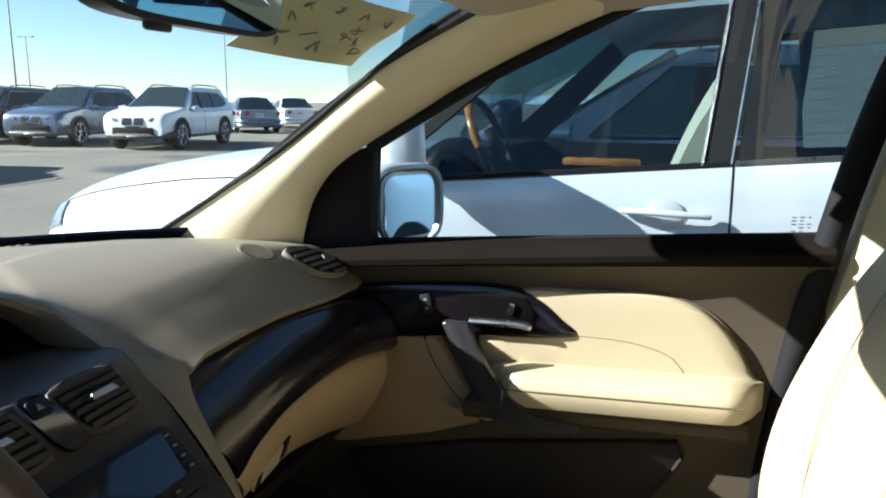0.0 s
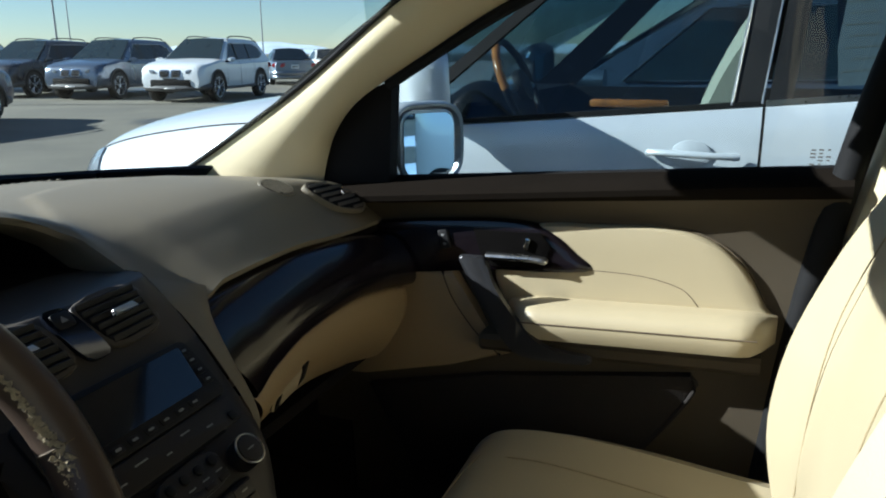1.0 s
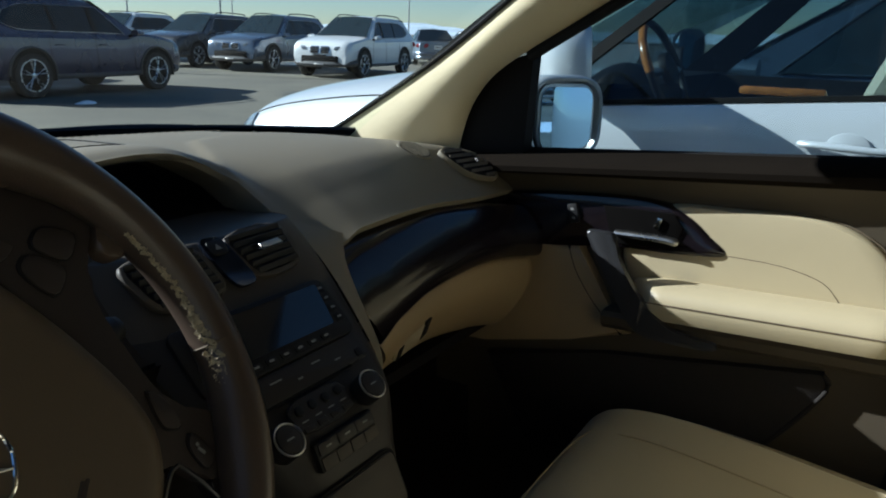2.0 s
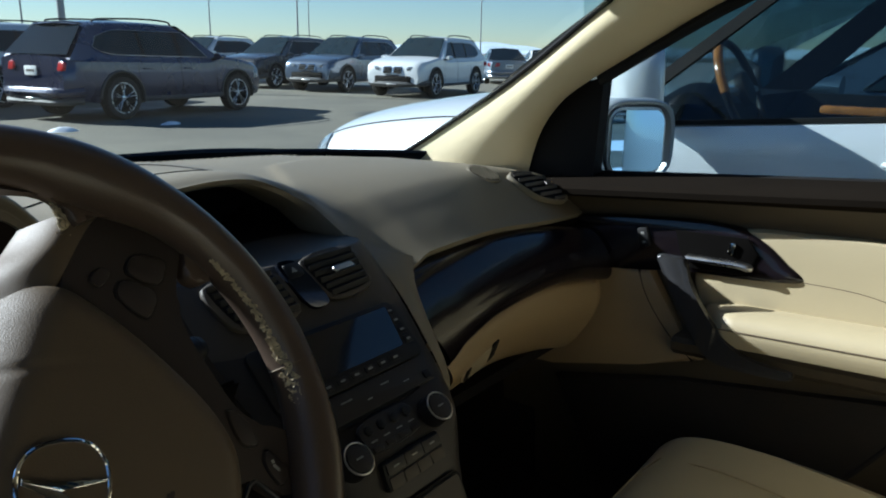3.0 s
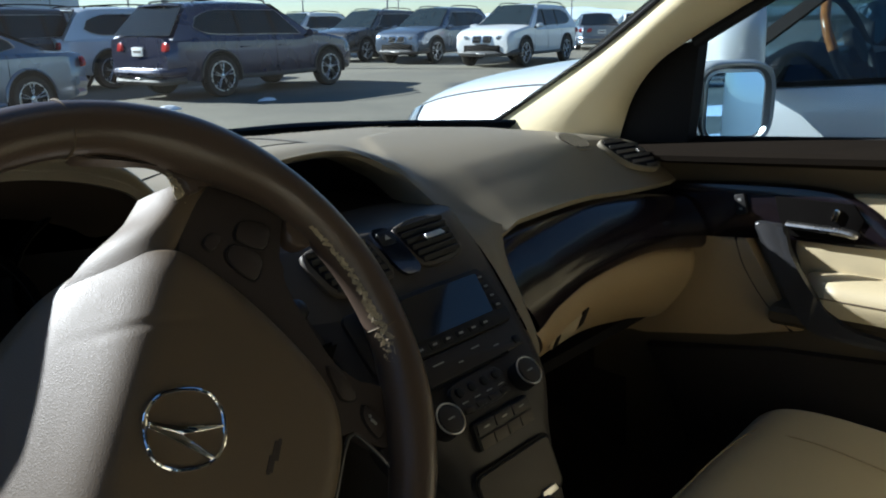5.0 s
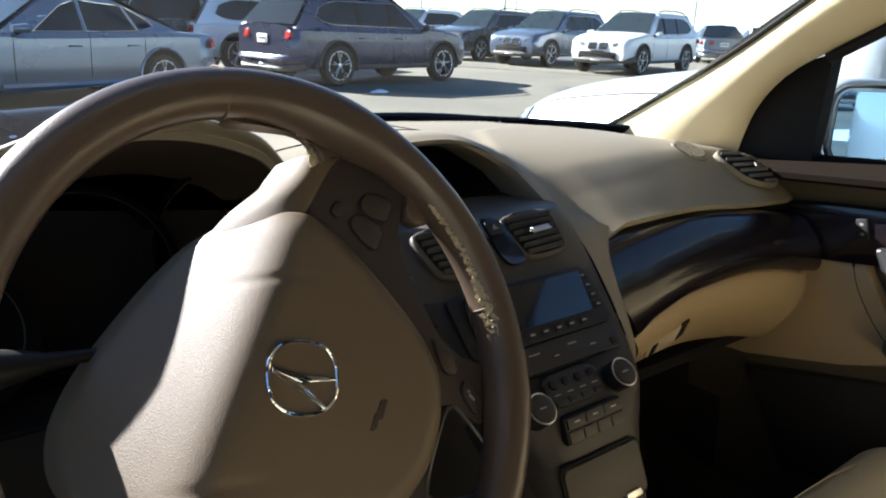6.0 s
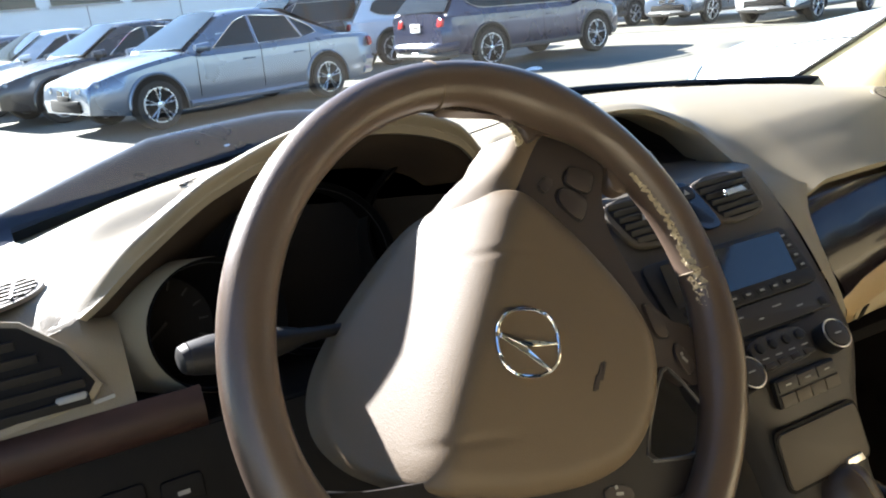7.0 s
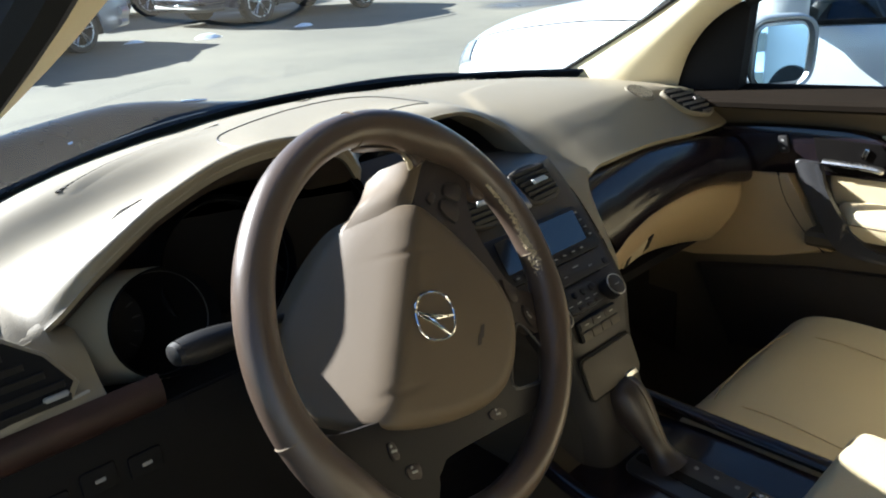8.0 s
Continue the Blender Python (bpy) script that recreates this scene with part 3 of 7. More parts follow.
    part("side_cheek", grid([[p.lerp(q, k / 5) + Vector((0, -0.010 * math.sin(math.pi * k / 5), 0)) for k in range(6)] for p, q in zip(inner, outer)]), M_DASH, dash, "taupe cheek beside the centre stack")
    # latch: a slanted recess with a lever
    m = axes((0.325, 0.2145, 0.828), (1, 0.0, 0.16), (0, -0.30, 0.95))
    part("latch_recess", plate(rrect(0.092, 0.030, 0.010), 0.004, m, 0.001), M_BEIGEP, box_, "recessed latch surround")
    part("latch_hole", plate([(-0.012, -0.016), (0.006, -0.012), (0.012, 0.016), (-0.004, 0.016)], 0.004, m @ Matrix.Translation((0.036, 0.004, 0.001)), 0.001), M_DARK, box_)
    part("latch_lock", plate([(-0.008, -0.013), (0.004, -0.008), (0.008, 0.010), (-0.003, 0.008)], 0.0045, m @ Matrix.Translation((-0.032, -0.002, 0.001))), M_DARK, box_)
    # footwell roof
    part("under_cover", thick([[(0.13, 0.26, 0.735), (0.735, 0.26, 0.735)], [(0.13, 0.60, 0.75), (0.735, 0.60, 0.75)]], (0, 0, 0.02)), M_DARK, dash)

    # oval tweeter grille on the top
    def on_top(x, y, lift=0.0):
        """A frame lying on the dash top at x, y."""
        def height(xx, yy):
            lo, hi = 0.0, 1.0
            for _ in range(30):
                u = (lo + hi) / 2
                lo, hi = (u, hi) if dash_z(xx, u).y > yy else (lo, u)
            p = dash_z(xx, lo)
            return p.z + swell(Vector((xx, yy, p.z)))
        z = height(x, y)
        gx, gy = (height(x + 0.03, y) - height(x - 0.03, y)) / 0.06, (height(x, y + 0.02) - height(x, y - 0.02)) / 0.04
        return axes((x, y, z + lift), (1, 0, gx), (0, 1, gy))
    m = on_top(0.530, 0.350, -0.0028)
    oval = [(0.031 * math.cos(2 * math.pi * k / 32), 0.026 * math.sin(2 * math.pi * k / 32)) for k in range(32)]
    tw = part("tweeter", plate([(x * 1.16, y * 1.18) for x, y in oval], 0.003, m @ Matrix.Translation((0, 0, -0.001)), 0.0012), M_DASH, dash, "oval tweeter surround")
    part("tweeter_bed", plate(oval, 0.0008, m @ Matrix.Translation((0, 0, 0.002))), M_VOID, tw)
    for k in range(7):
        x = (k - 3) * 0.0085
        h = 0.026 * math.sqrt(max(0.0, 1 - (x / 0.031) ** 2))
        part("grille_bar", plate([(x - 0.0009, -h), (x + 0.0009, -h), (x + 0.0009, h), (x - 0.0009, h)], 0.002, m @ Matrix.Translation((0, 0, 0.0022)) @ pose(0, 0, 0, 0, 0, 12)), M_DASH, tw)

    # leaf-shaped outlet at the right end, with cross slats and a bright knob
    m = axes((0.628, 0.297, 1.0475), (1, 0, -0.05), (0, 0.815, 0.58))
    leaf = soften([(-0.058, 0.036), (-0.020, 0.041), (0.018, 0.030), (0.046, 0.006), (0.066, -0.030), (0.038, -0.043), (0.002, -0.036), (-0.030, -0.024), (-0.046, 0.002)], 4, 3)
    mid = sum(leaf, Vector((0, 0))) / len(leaf)
    so = part("side_outlet", plate([(mid.x + (p.x - mid.x) * 1.07, mid.y + (p.y - mid.y) * 1.10) for p in leaf], 0.010, m @ Matrix.Translation((0, 0, -0.008)), 0.003), M_DASH, dash, "leaf-shaped outlet surround")
    part("outlet_bed", plate([(p.x, p.y) for p in leaf], 0.001, m @ Matrix.Translation((0, 0, 0.0016))), M_DARK, so)
    for k in range(6):
        yy = 0.031 - 0.0135 * k
        xs_ = []
        for i in range(len(leaf)):
            p, q = leaf[i - 1], leaf[i]
            if (p.y - yy) * (q.y - yy) < 0:
                xs_.append(p.x + (q.x - p.x) * (yy - p.y) / (q.y - p.y))
        x0, x1 = min(xs_), max(xs_)
        part("slat", box((x1 - x0 - 0.002, 0.0060, 0.0018), bevel=0.0006, seg=1, m=m @ Matrix.Translation(((x0 + x1) / 2, yy, 0.0045)) @ pose(0, 0, 0, 30)), M_DASHLOW, so)
    part("knob", plate([(-0.013, -0.004), (0.013, -0.004), (0.010, 0.004), (-0.010, 0.004)], 0.004, m @ Matrix.Translation((0.020, -0.004, 0.0085)), 0.001), M_DASHLOW, so, "small taupe knob")
    # narrow defroster troughs across the shelf, near-black for the shade in them, toothed along their rear edge
    rear = [(-0.60, 0.315), (-0.50, 0.280), (-0.40, 0.235), (-0.30, 0.215), (-0.20, 0.190), (0.25, 0.185), (0.45, 0.205)]
    for x0, x1, wide in ((-0.52, -0.19, 0.42), (0.01, 0.41, 1.0)):
        bed, ridge = [], []
        for i in range(31):
            x = x0 + (x1 - x0) * i / 30
            u = station(rear, x)[0]
            end = min(1.0, i / 3, (30 - i) / 3)
            ridge.append([dash_z(x, u + d) + Vector((0, 0, z * end - 0.0004)) for d, z in ((0.060, 0.0), (0.040, 0.0008), (0.022, 0.0018), (0.010, 0.0025), (0.003, 0.0028), (-0.001, 0.0026), (-0.002, 0.0))])
            bed.append([dash_z(x, u - d * wide) + Vector((0, 0, 0.0010)) for d in (0.032, 0.023, 0.014, 0.006, -0.003)])
        part("defroster_slot", grid(bed), M_VOID, dash, "defroster trough, its shade put in as near-black")
        part("defroster_ridge", grid(ridge), M_DASH, dash, "low ridge behind the trough")
        n = 32
        for i in range(n):
            x = x0 + (x1 - x0) * (i + 0.5) / n
            u = station(rear, x)[0]
            p, q = dash_z(x, u - 0.001), dash_z(x, u - 0.014 * wide)
            m = axes((p + q) / 2 + Vector((0, 0, 0.0022 if wide == 1.0 else 0.0010)), (1, 0, 0), q - p)
            h = (q - p).length / 2
            part("defroster_fin", plate([(-0.0026, -h), (0.0026, -h), (0.0020, h), (-0.0020, h)], 0.0010, m), M_DASH if wide == 1.0 else M_DASHLOW, dash)
    # seam round the lid in the middle of the top
    loop = []
    for k in range(48):
        a = 2 * math.pi * k / 48
        loop.append(dash_z(-0.085 + 0.185 * math.copysign(abs(math.cos(a)) ** 0.5, math.cos(a)), 0.46 - 0.17 * math.copysign(abs(math.sin(a)) ** 0.6, math.sin(a))) + Vector((0, 0, 0.0003)))
    part("lid_seam", tube(loop, 0.0013, 5, close=True), M_BLACK, dash, "seam of the centre lid")
    return dash


dash = build_dash()

def shaped_outlet(parent, m, quad, slats, frame, knob_at=0.5, name="vent"):
    """An air outlet with slanted ends: corners top left, top right, lower right, lower left in the plane of m."""
    q = [Vector(p) for p in quad]
    mid = sum(q, Vector((0, 0))) / 4
    rim = soften([p + (p - mid).normalized() * 0.010 for p in q], 6, 3)
    hole = soften([p + (p - mid).normalized() * 0.001 for p in q], 6, 2)
    out = part(name, plate([(p.x, p.y) for p in rim], 0.006, m @ Matrix.Translation((0, 0, -0.004)), 0.003), frame, parent, "outlet surround")
    part("outlet_bed", plate([(p.x, p.y) for p in hole], 0.0012, m @ Matrix.Translation((0, 0, 0.0012))), M_DARK, out)
    for k in range(slats):
        f = (k + 0.5) / slats
        a, b = q[3].lerp(q[0], f), q[2].lerp(q[1], f)
        mm = m @ axes((*((a + b) / 2), 0.0040), (*(b - a), 0), (0, 1, 0)) @ pose(0, 0, 0, 32)
        part("slat", box(((b - a).length - 0.002, 0.0068, 0.0016), bevel=0.0006, seg=1, m=mm), M_BLACK, out)
    a, b = q[3].lerp(q[0], knob_at), q[2].lerp(q[1], knob_at)
    mm = m @ axes((*a.lerp(b, 0.52), 0.0085), (*(b - a), 0), (0, 1, 0))
    part("knob", plate([(-0.018, -0.003), (0.018, -0.003), (0.014, 0.004), (-0.014, 0.004)], 0.0035, mm, 0.001), M_SATIN, out, "satin metal knob")
    return out


# centre stack: the upper face leans back, the lower one is steeper
STACK = axes((0, 0.085, 0.897), (1, 0, 0), (0, 0.728, 0.686))
LOWER = axes((0, 0.070, 0.868), (1, 0, 0), (0, 0.407, 0.914))


def on(m, x, y, z=0.0):
    return m @ Matrix.Translation((x, y, z))


def build_stack():
    st = thing("centre_console_stack", "centre stack with screen, radio keys and two knobs", "centre stack")
    # body: taupe face round the outlets, darker face below, side cheeks
    prof = smooth_line([(0, 0.385, 1.040), (0, 0.30, 1.046), (0, 0.258, 1.050), (0, 0.238, 1.041), (0, 0.16, 0.9665), (0, 0.088, 0.899), (0, 0.066, 0.864), (0, 0.046, 0.815), (0, 0.028, 0.775), (0, 0.008, 0.715), (0, 0.0, 0.60)], 60)

    def half_width(z):
        return station([(0.60, 0.068), (0.70, 0.070), (0.79, 0.076), (0.84, 0.090), (0.872, 0.107), (0.90, 0.120), (0.99, 0.142), (1.06, 0.142)], z)[0]
    cut = [k for k, p in enumerate(prof) if p.y > 0.186][-1] + 1
    for part_of, mat, nm, lab in ((prof[:cut + 1], M_SURROUND, "upper_face", "taupe face round the outlets"), (prof[cut:], M_STACK, "lower_face", "grey-bronze plastic face")):
        rows = []
        for i in range(25):
            u = i / 12 - 1
            edge = abs(u) ** 6
            rows.append([Vector((u * half_width(p.z), p.y + 0.035 * edge, p.z - 0.006 * edge)) for p in part_of])
        part(nm, grid(rows), mat, st, lab)
    for s in (1, -1):
        cheek = [[Vector((s * half_width(p.z), p.y + 0.034 + d, p.z - 0.006)) for p in prof] for d in (0.0, 0.27)]
        part("cheek", grid(cheek), M_SURROUND, st, "taupe side of the stack")
    # hooded display recess above
    hood = [(-0.150, 1.040), (-0.143, 1.085), (-0.115, 1.108), (-0.05, 1.1185), (0.05, 1.1165), (0.105, 1.098), (0.135, 1.072), (0.146, 1.040)]
    line = smooth_line([(x, 0, z) for x, z in hood], 30)
    rows = [[Vector((p.x, 0.372, p.z)) for p in line], [Vector((p.x * 0.97, 0.40, 1.04 + (p.z - 1.04) * 0.95)) for p in line], [Vector((p.x * 0.8, 0.50, 1.04 + (p.z - 1.04) * 0.85)) for p in line]]
    part("display_hood", grid(rows), M_DARK, st, "inside of the display hood, shade in its colour")
    part("display_shelf", thick([[(-0.148, 0.37, 1.039), (0.145, 0.37, 1.039)], [(-0.12, 0.50, 1.045), (0.12, 0.50, 1.045)]], (0, 0, -0.006)), M_BLACK, st)
    part("display", plate(rrect(0.21, 0.07, 0.012), 0.004, axes((0, 0.485, 1.078), (1, 0, 0), (0, 0.25, 0.97)), 0.001), M_SCREEN, st, "small dark display")
    # air outlets and the key strip between them
    shaped_outlet(st, on(STACK, 0, 0, 0.003), [(0.001, 0.219), (0.082, 0.221), (0.078, 0.168), (0.015, 0.165)], 6, M_SURROUND)
    shaped_outlet(st, on(STACK, 0, 0, 0.003), [(-0.128, 0.218), (-0.044, 0.219), (-0.034, 0.162), (-0.112, 0.163)], 6, M_SURROUND)
    cells = soften([(-0.036, 0.224), (-0.004, 0.222), (0.008, 0.158), (-0.024, 0.158)], 5, 2)
    strip = part("key_strip", plate([(p.x, p.y) for p in cells], 0.005, on(STACK, 0, 0, 0.003)), M_SCREEN, st, "dark key strip")
    part("hazard_key", plate(rrect(0.022, 0.018, 0.004), 0.002, on(STACK, -0.018, 0.208, 0.0085), 0.0008), M_BLACK, strip)
    part("key_mark", plate([(-0.004, -0.003), (0.004, -0.003), (0, 0.004)], 0.0005, on(STACK, -0.018, 0.208, 0.0106)), M_MARK, strip)
    # screen with keys along its foot and its right side
    scr = part("screen_frame", plate(rrect(0.214, 0.074, 0.010), 0.005, on(STACK, -0.022, 0.101, 0.002), 0.002), M_BLACK, st, "dark gloss screen surround")
    part("screen", plate(rrect(0.176, 0.048, 0.003), 0.002, on(STACK, -0.026, 0.1055, 0.0100) @ pose(0, 0, 0, 12)), M_SCREEN, scr, "dark glass screen")
    for k in range(8):
        part("key", plate(rrect(0.014, 0.008, 0.002), 0.0018, on(STACK, -0.104 + 0.0205 * k, 0.0725, 0.0065), 0.0005), M_BLACK, scr)
        part("key_mark", plate(rrect(0.0065, 0.0024, 0.0008), 0.0005, on(STACK, -0.104 + 0.0205 * k, 0.0725, 0.0084)), M_MARK, scr)
    for k in range(4):
        part("side_key", plate(rrect(0.013, 0.010, 0.002), 0.0018, on(STACK, 0.0735, 0.086 + 0.0130 * k, 0.0065), 0.0005), M_BLACK, scr)
        part("key_mark", plate(rrect(0.0060, 0.0024, 0.0008), 0.0005, on(STACK, 0.0735, 0.086 + 0.0130 * k, 0.0084)), M_MARK, scr)
    # radio: faint labels, disc slot, keys between two knobs
    rad = part("radio_panel", plate(rrect(0.205, 0.030, 0.004), 0.004, on(STACK, -0.022, 0.0475, 0.001), 0.0015), M_STACK, st, "grey-bronze radio panel")
    part("disc_slot", plate(rrect(0.140, 0.0032, 0.0012), 0.001, on(STACK, -0.022, 0.0312, 0.0035)), M_DARK, rad)
    for k, wd in enumerate((0.010, 0.016, 0.007, 0.013, 0.009)):
        part("label_mark", plate(rrect(wd, 0.0016, 0.0005), 0.0004, on(STACK, -0.080 + 0.029 * k, 0.044 + 0.008 * (k % 2), 0.0052)), M_MARK, rad)
    part("power_key", plate(rrect(0.010, 0.010, 0.003), 0.002, on(STACK, 0.068, 0.040, 0.005), 0.0006), M_BLACK, rad)
    keys = part("key_panel", plate([(p.x, p.y) for p in soften([(-0.064, 0.026), (0.020, 0.026), (0.016, -0.010), (-0.060, -0.010)], 5, 2)], 0.005, on(STACK, 0, 0, 0.002), 0.0015), M_STACK, st, "radio key panel")
    for k in range(4):
        part("round_key", disc(0.0055, 0.004, on(STACK, -0.050 + 0.019 * k, 0.015, 0.006), 14, 0.001), M_BLACK, keys)
        part("label_mark", plate(rrect(0.009, 0.0014, 0.0005), 0.0004, on(STACK, -0.050 + 0.019 * k, 0.0035, 0.0072)), M_MARK, keys)
        part("flat_key", plate(rrect(0.014, 0.006, 0.001), 0.002, on(STACK, -0.050 + 0.019 * k, -0.0045, 0.0065), 0.0005), M_STACK, keys)
    for x, y in ((-0.0875, -0.005), (0.0425, 0.000)):
        kn = part("knob", disc(0.0168, 0.018, on(STACK, x, y, 0.002), 32, 0.003), M_BLACK, st, "round black knob with chrome ring")
        part("knob_ring", ring(0.0160, 0.0010, on(STACK, x, y, 0.0195), 32, 8), M_SATIN, kn, "bright ring")
        part("knob_face", disc(0.0138, 0.002, on(STACK, x, y, 0.0190), 24, 0.0008), M_STACK, kn)
        part("knob_mark", plate(rrect(0.009, 0.0016, 0.0005), 0.0004, on(STACK, x, y, 0.0211)), M_MARK, kn)
    # heater keys below
    heat = part("heater_panel", plate(rrect(0.090, 0.030, 0.003), 0.006, on(LOWER, -0.010, 0.001, 0.003), 0.0015), M_BLACK, st, "block of heater keys")
    for k in range(4):
        part("heater_key", plate(rrect(0.0205, 0.0125, 0.0012), 0.003, on(LOWER, -0.0425 + 0.0217 * k, -0.0065, 0.008), 0.0007), M_STACKLO, heat)
    for k in range(3):
        part("heater_bar", plate(rrect(0.0272, 0.0120, 0.0012), 0.003, on(LOWER, -0.0385 + 0.0285 * k, 0.0085, 0.008), 0.0007), M_STACK, heat)
        part("key_mark", plate(rrect(0.008, 0.0016, 0.0005), 0.0004, on(LOWER, -0.0385 + 0.0285 * k, 0.0085, 0.0111)), M_MARK, heat)
    lid = part("pocket_gap", plate(rrect(0.124, 0.064, 0.010), 0.002, on(LOWER, -0.012, -0.064, 0.004)), M_DARK, st)
    pl = part("pocket_lid", plate(rrect(0.117, 0.057, 0.008), 0.004, on(LOWER, -0.012, -0.064, 0.0045), 0.0015), M_STACKLO, lid, "bronze lid of the pocket")
    part("lid_catch", plate([(-0.014, -0.004), (0.014, -0.004), (0.011, 0.004), (-0.011, 0.004)], 0.004, on(LOWER, 0.020, -0.089, 0.008), 0.001), M_SATIN, pl, "bright catch")


build_stack()


def build_driver_side():
    clu = thing("instrument_cluster", "three dark round gauges under the dash hood", "gauges")
    tilt = radians(14)
    # last value lit: pale vinyl for the sunlit tube, black for the shaded ones
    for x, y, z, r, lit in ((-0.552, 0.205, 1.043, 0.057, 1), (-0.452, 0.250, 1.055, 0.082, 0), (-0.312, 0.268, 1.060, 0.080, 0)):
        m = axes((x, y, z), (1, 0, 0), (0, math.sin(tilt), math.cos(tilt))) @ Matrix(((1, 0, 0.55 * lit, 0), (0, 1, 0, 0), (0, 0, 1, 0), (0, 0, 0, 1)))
        rings = []
        for d, k in ((-0.10, 1.04 if lit else 1.10), (-0.06, 1.03 if lit else 1.06), (-0.008, 1.0), (-0.003, 0.992)):
            rings.append([m @ Vector((r * k * math.cos(2 * math.pi * i / 36), r * k * math.sin(2 * math.pi * i / 36), d)) for i in range(36)])
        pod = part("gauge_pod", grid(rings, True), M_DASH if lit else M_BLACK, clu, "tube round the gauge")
        rings = [[m @ Vector((r * k * math.cos(2 * math.pi * i / 36), r * k * math.sin(2 * math.pi * i / 36), d)) for i in range(36)] for d, k in ((-0.003, 0.992), (0.0, 0.975), (-0.004, 0.950), (-0.012, 0.93), (-0.08, 0.82))]
        part("gauge_liner", grid(rings, True), M_VOID, pod, "inside of the tube, shade in its near-black colour")
        part("gauge_face", disc(r * 0.82, 0.003, m @ Matrix.Translation((0, 0, -0.082)), 32), M_DARK, pod, "black gauge face")
        part("gauge_ring", ring(r * 0.93, 0.0009, m @ Matrix.Translation((0, 0, -0.012)), 36, 6), M_BLACK, pod, "thin black ring")
        for k in range(13):
            a = radians(225 - 270 * k / 12)
            part("tick", plate(rrect(0.0016, 0.008, 0.0004), 0.0006, m @ Matrix.Translation((r * 0.68 * math.cos(a), r * 0.68 * math.sin(a), -0.0788)) @ pose(0, 0, 0, 0, 0, math.degrees(a) - 90)), M_BLACK, pod)
        part("needle", plate([(-0.0012, -0.006), (0.0012, -0.006), (0.0005, r * 0.62), (-0.0005, r * 0.62)], 0.001, m @ Matrix.Translation((0, 0, -0.076)) @ pose(0, 0, 0, 0, 0, 128)), M_BLACK, pod)
    rows = [[Vector((x, 0.298, 0.92 + (min(1.14, dash_z(x, 1.0).z - 0.016) - 0.92) * k / 3)) for x in [-0.655 + 0.46 * i / 20 for i in range(21)]] for k in range(4)]
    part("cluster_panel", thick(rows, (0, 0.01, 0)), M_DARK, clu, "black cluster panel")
    # inner cheek of the hood: from the lip forward and down
    rows = []
    for i in range(40):
        x = -0.655 + 0.44 * i / 39
        e = dash_z(x, 1.0)
        c = Vector((-0.43, 0, 1.05))
        rows.append([e + Vector((0, 0.001, -0.001)), e + Vector(((c.x - x) * 0.03, 0.006, -0.004)), Vector((x + (c.x - x) * 0.10, e.y + 0.024, e.z - 0.010 + (c.z - e.z) * 0.10)), Vector((x + (c.x - x) * 0.24, max(e.y + 0.045, 0.296), e.z - 0.016 + (c.z - e.z) * 0.24))])
    part("hood_lining", grid([smooth_line(r, 9) for r in rows]), M_LINING, clu, "dark brown lining of the hood")

    pan = thing("driver_lower_panel", "taupe and dark lower panel under the side vent", "panel")
    rows = []
    for x in (-0.79, -0.745, -0.72, -0.69, -0.67, -0.655, -0.645, -0.635, -0.628):
        e = dash_z(max(x, -0.745), 1.0)
        k = max(0.0, (x + 0.655) / 0.065)
        top = Vector((x, e.y + 0.004 + 0.02 * k, min(e.z - 0.006, 1.062) - 0.03 * k))
        lead = [e + Vector((x - e.x, 0.030, 0.0075)), e + Vector((x - e.x, 0.004, 0.002))] if k == 0 else [top + Vector((0, 0.02, 0.004)), top]
        rows.append(smooth_line(lead + [Vector((x, 0.213 + 0.02 * k, 1.046 - 0.020 * k)), Vector((x, 0.198 + 0.02 * k, 1.020 - 0.01 * k)), Vector((x, 0.186 + 0.01 * k, 1.000))], 16))
    part("vent_surround", grid(rows), M_DASH, pan, "taupe surround of the side vent")
    band_ = smooth_line([(0, 0.188, 1.004), (0, 0.178, 0.994), (0, 0.178, 0.976), (0, 0.188, 0.966)], 8)
    part("wood_band", grid([[Vector((x, p.y, p.z)) for p in band_] for x in (-0.79, -0.70, -0.64, -0.58)]), M_BAND, pan, "dark brown wood band")
    low = smooth_line([(0, 0.192, 0.968), (0, 0.186, 0.92), (0, 0.20, 0.78), (0, 0.24, 0.66), (0, 0.32, 0.60)], 12)
    # knee panel and fills carry the shade below the dash in their colour
    part("knee_panel", grid([[Vector((x, p.y, p.z)) for p in low] for x in (-0.79, -0.6, -0.4, -0.2, -0.125)]), M_DARK, pan, "near-black knee panel, shade in its colour")
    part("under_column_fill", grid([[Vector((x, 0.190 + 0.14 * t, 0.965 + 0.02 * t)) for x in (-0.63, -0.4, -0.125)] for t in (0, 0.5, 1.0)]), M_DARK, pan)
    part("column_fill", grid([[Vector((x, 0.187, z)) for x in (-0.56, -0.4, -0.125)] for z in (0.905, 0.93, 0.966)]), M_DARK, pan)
    part("right_fill", grid([[Vector((x, 0.34 - 0.15 * t, 1.10 - 0.14 * t)) for x in (-0.25, -0.19, -0.125)] for t in (0, 0.5, 1.0)]), M_STACK, pan)
    for x, z in ((-0.70, 0.915), (-0.655, 0.922), (-0.61, 0.916)):
        k = part("switch", plate(rrect(0.034, 0.026, 0.004), 0.004, axes((x, 0.187, z), (1, 0, 0), (0, 0.05, 1)), 0.0015), M_DARK, pan)
        part("switch_mark", plate(rrect(0.010, 0.004, 0.001), 0.0006, axes((x, 0.1825, z), (1, 0, 0), (0, 0.05, 1))), M_MARK, k)
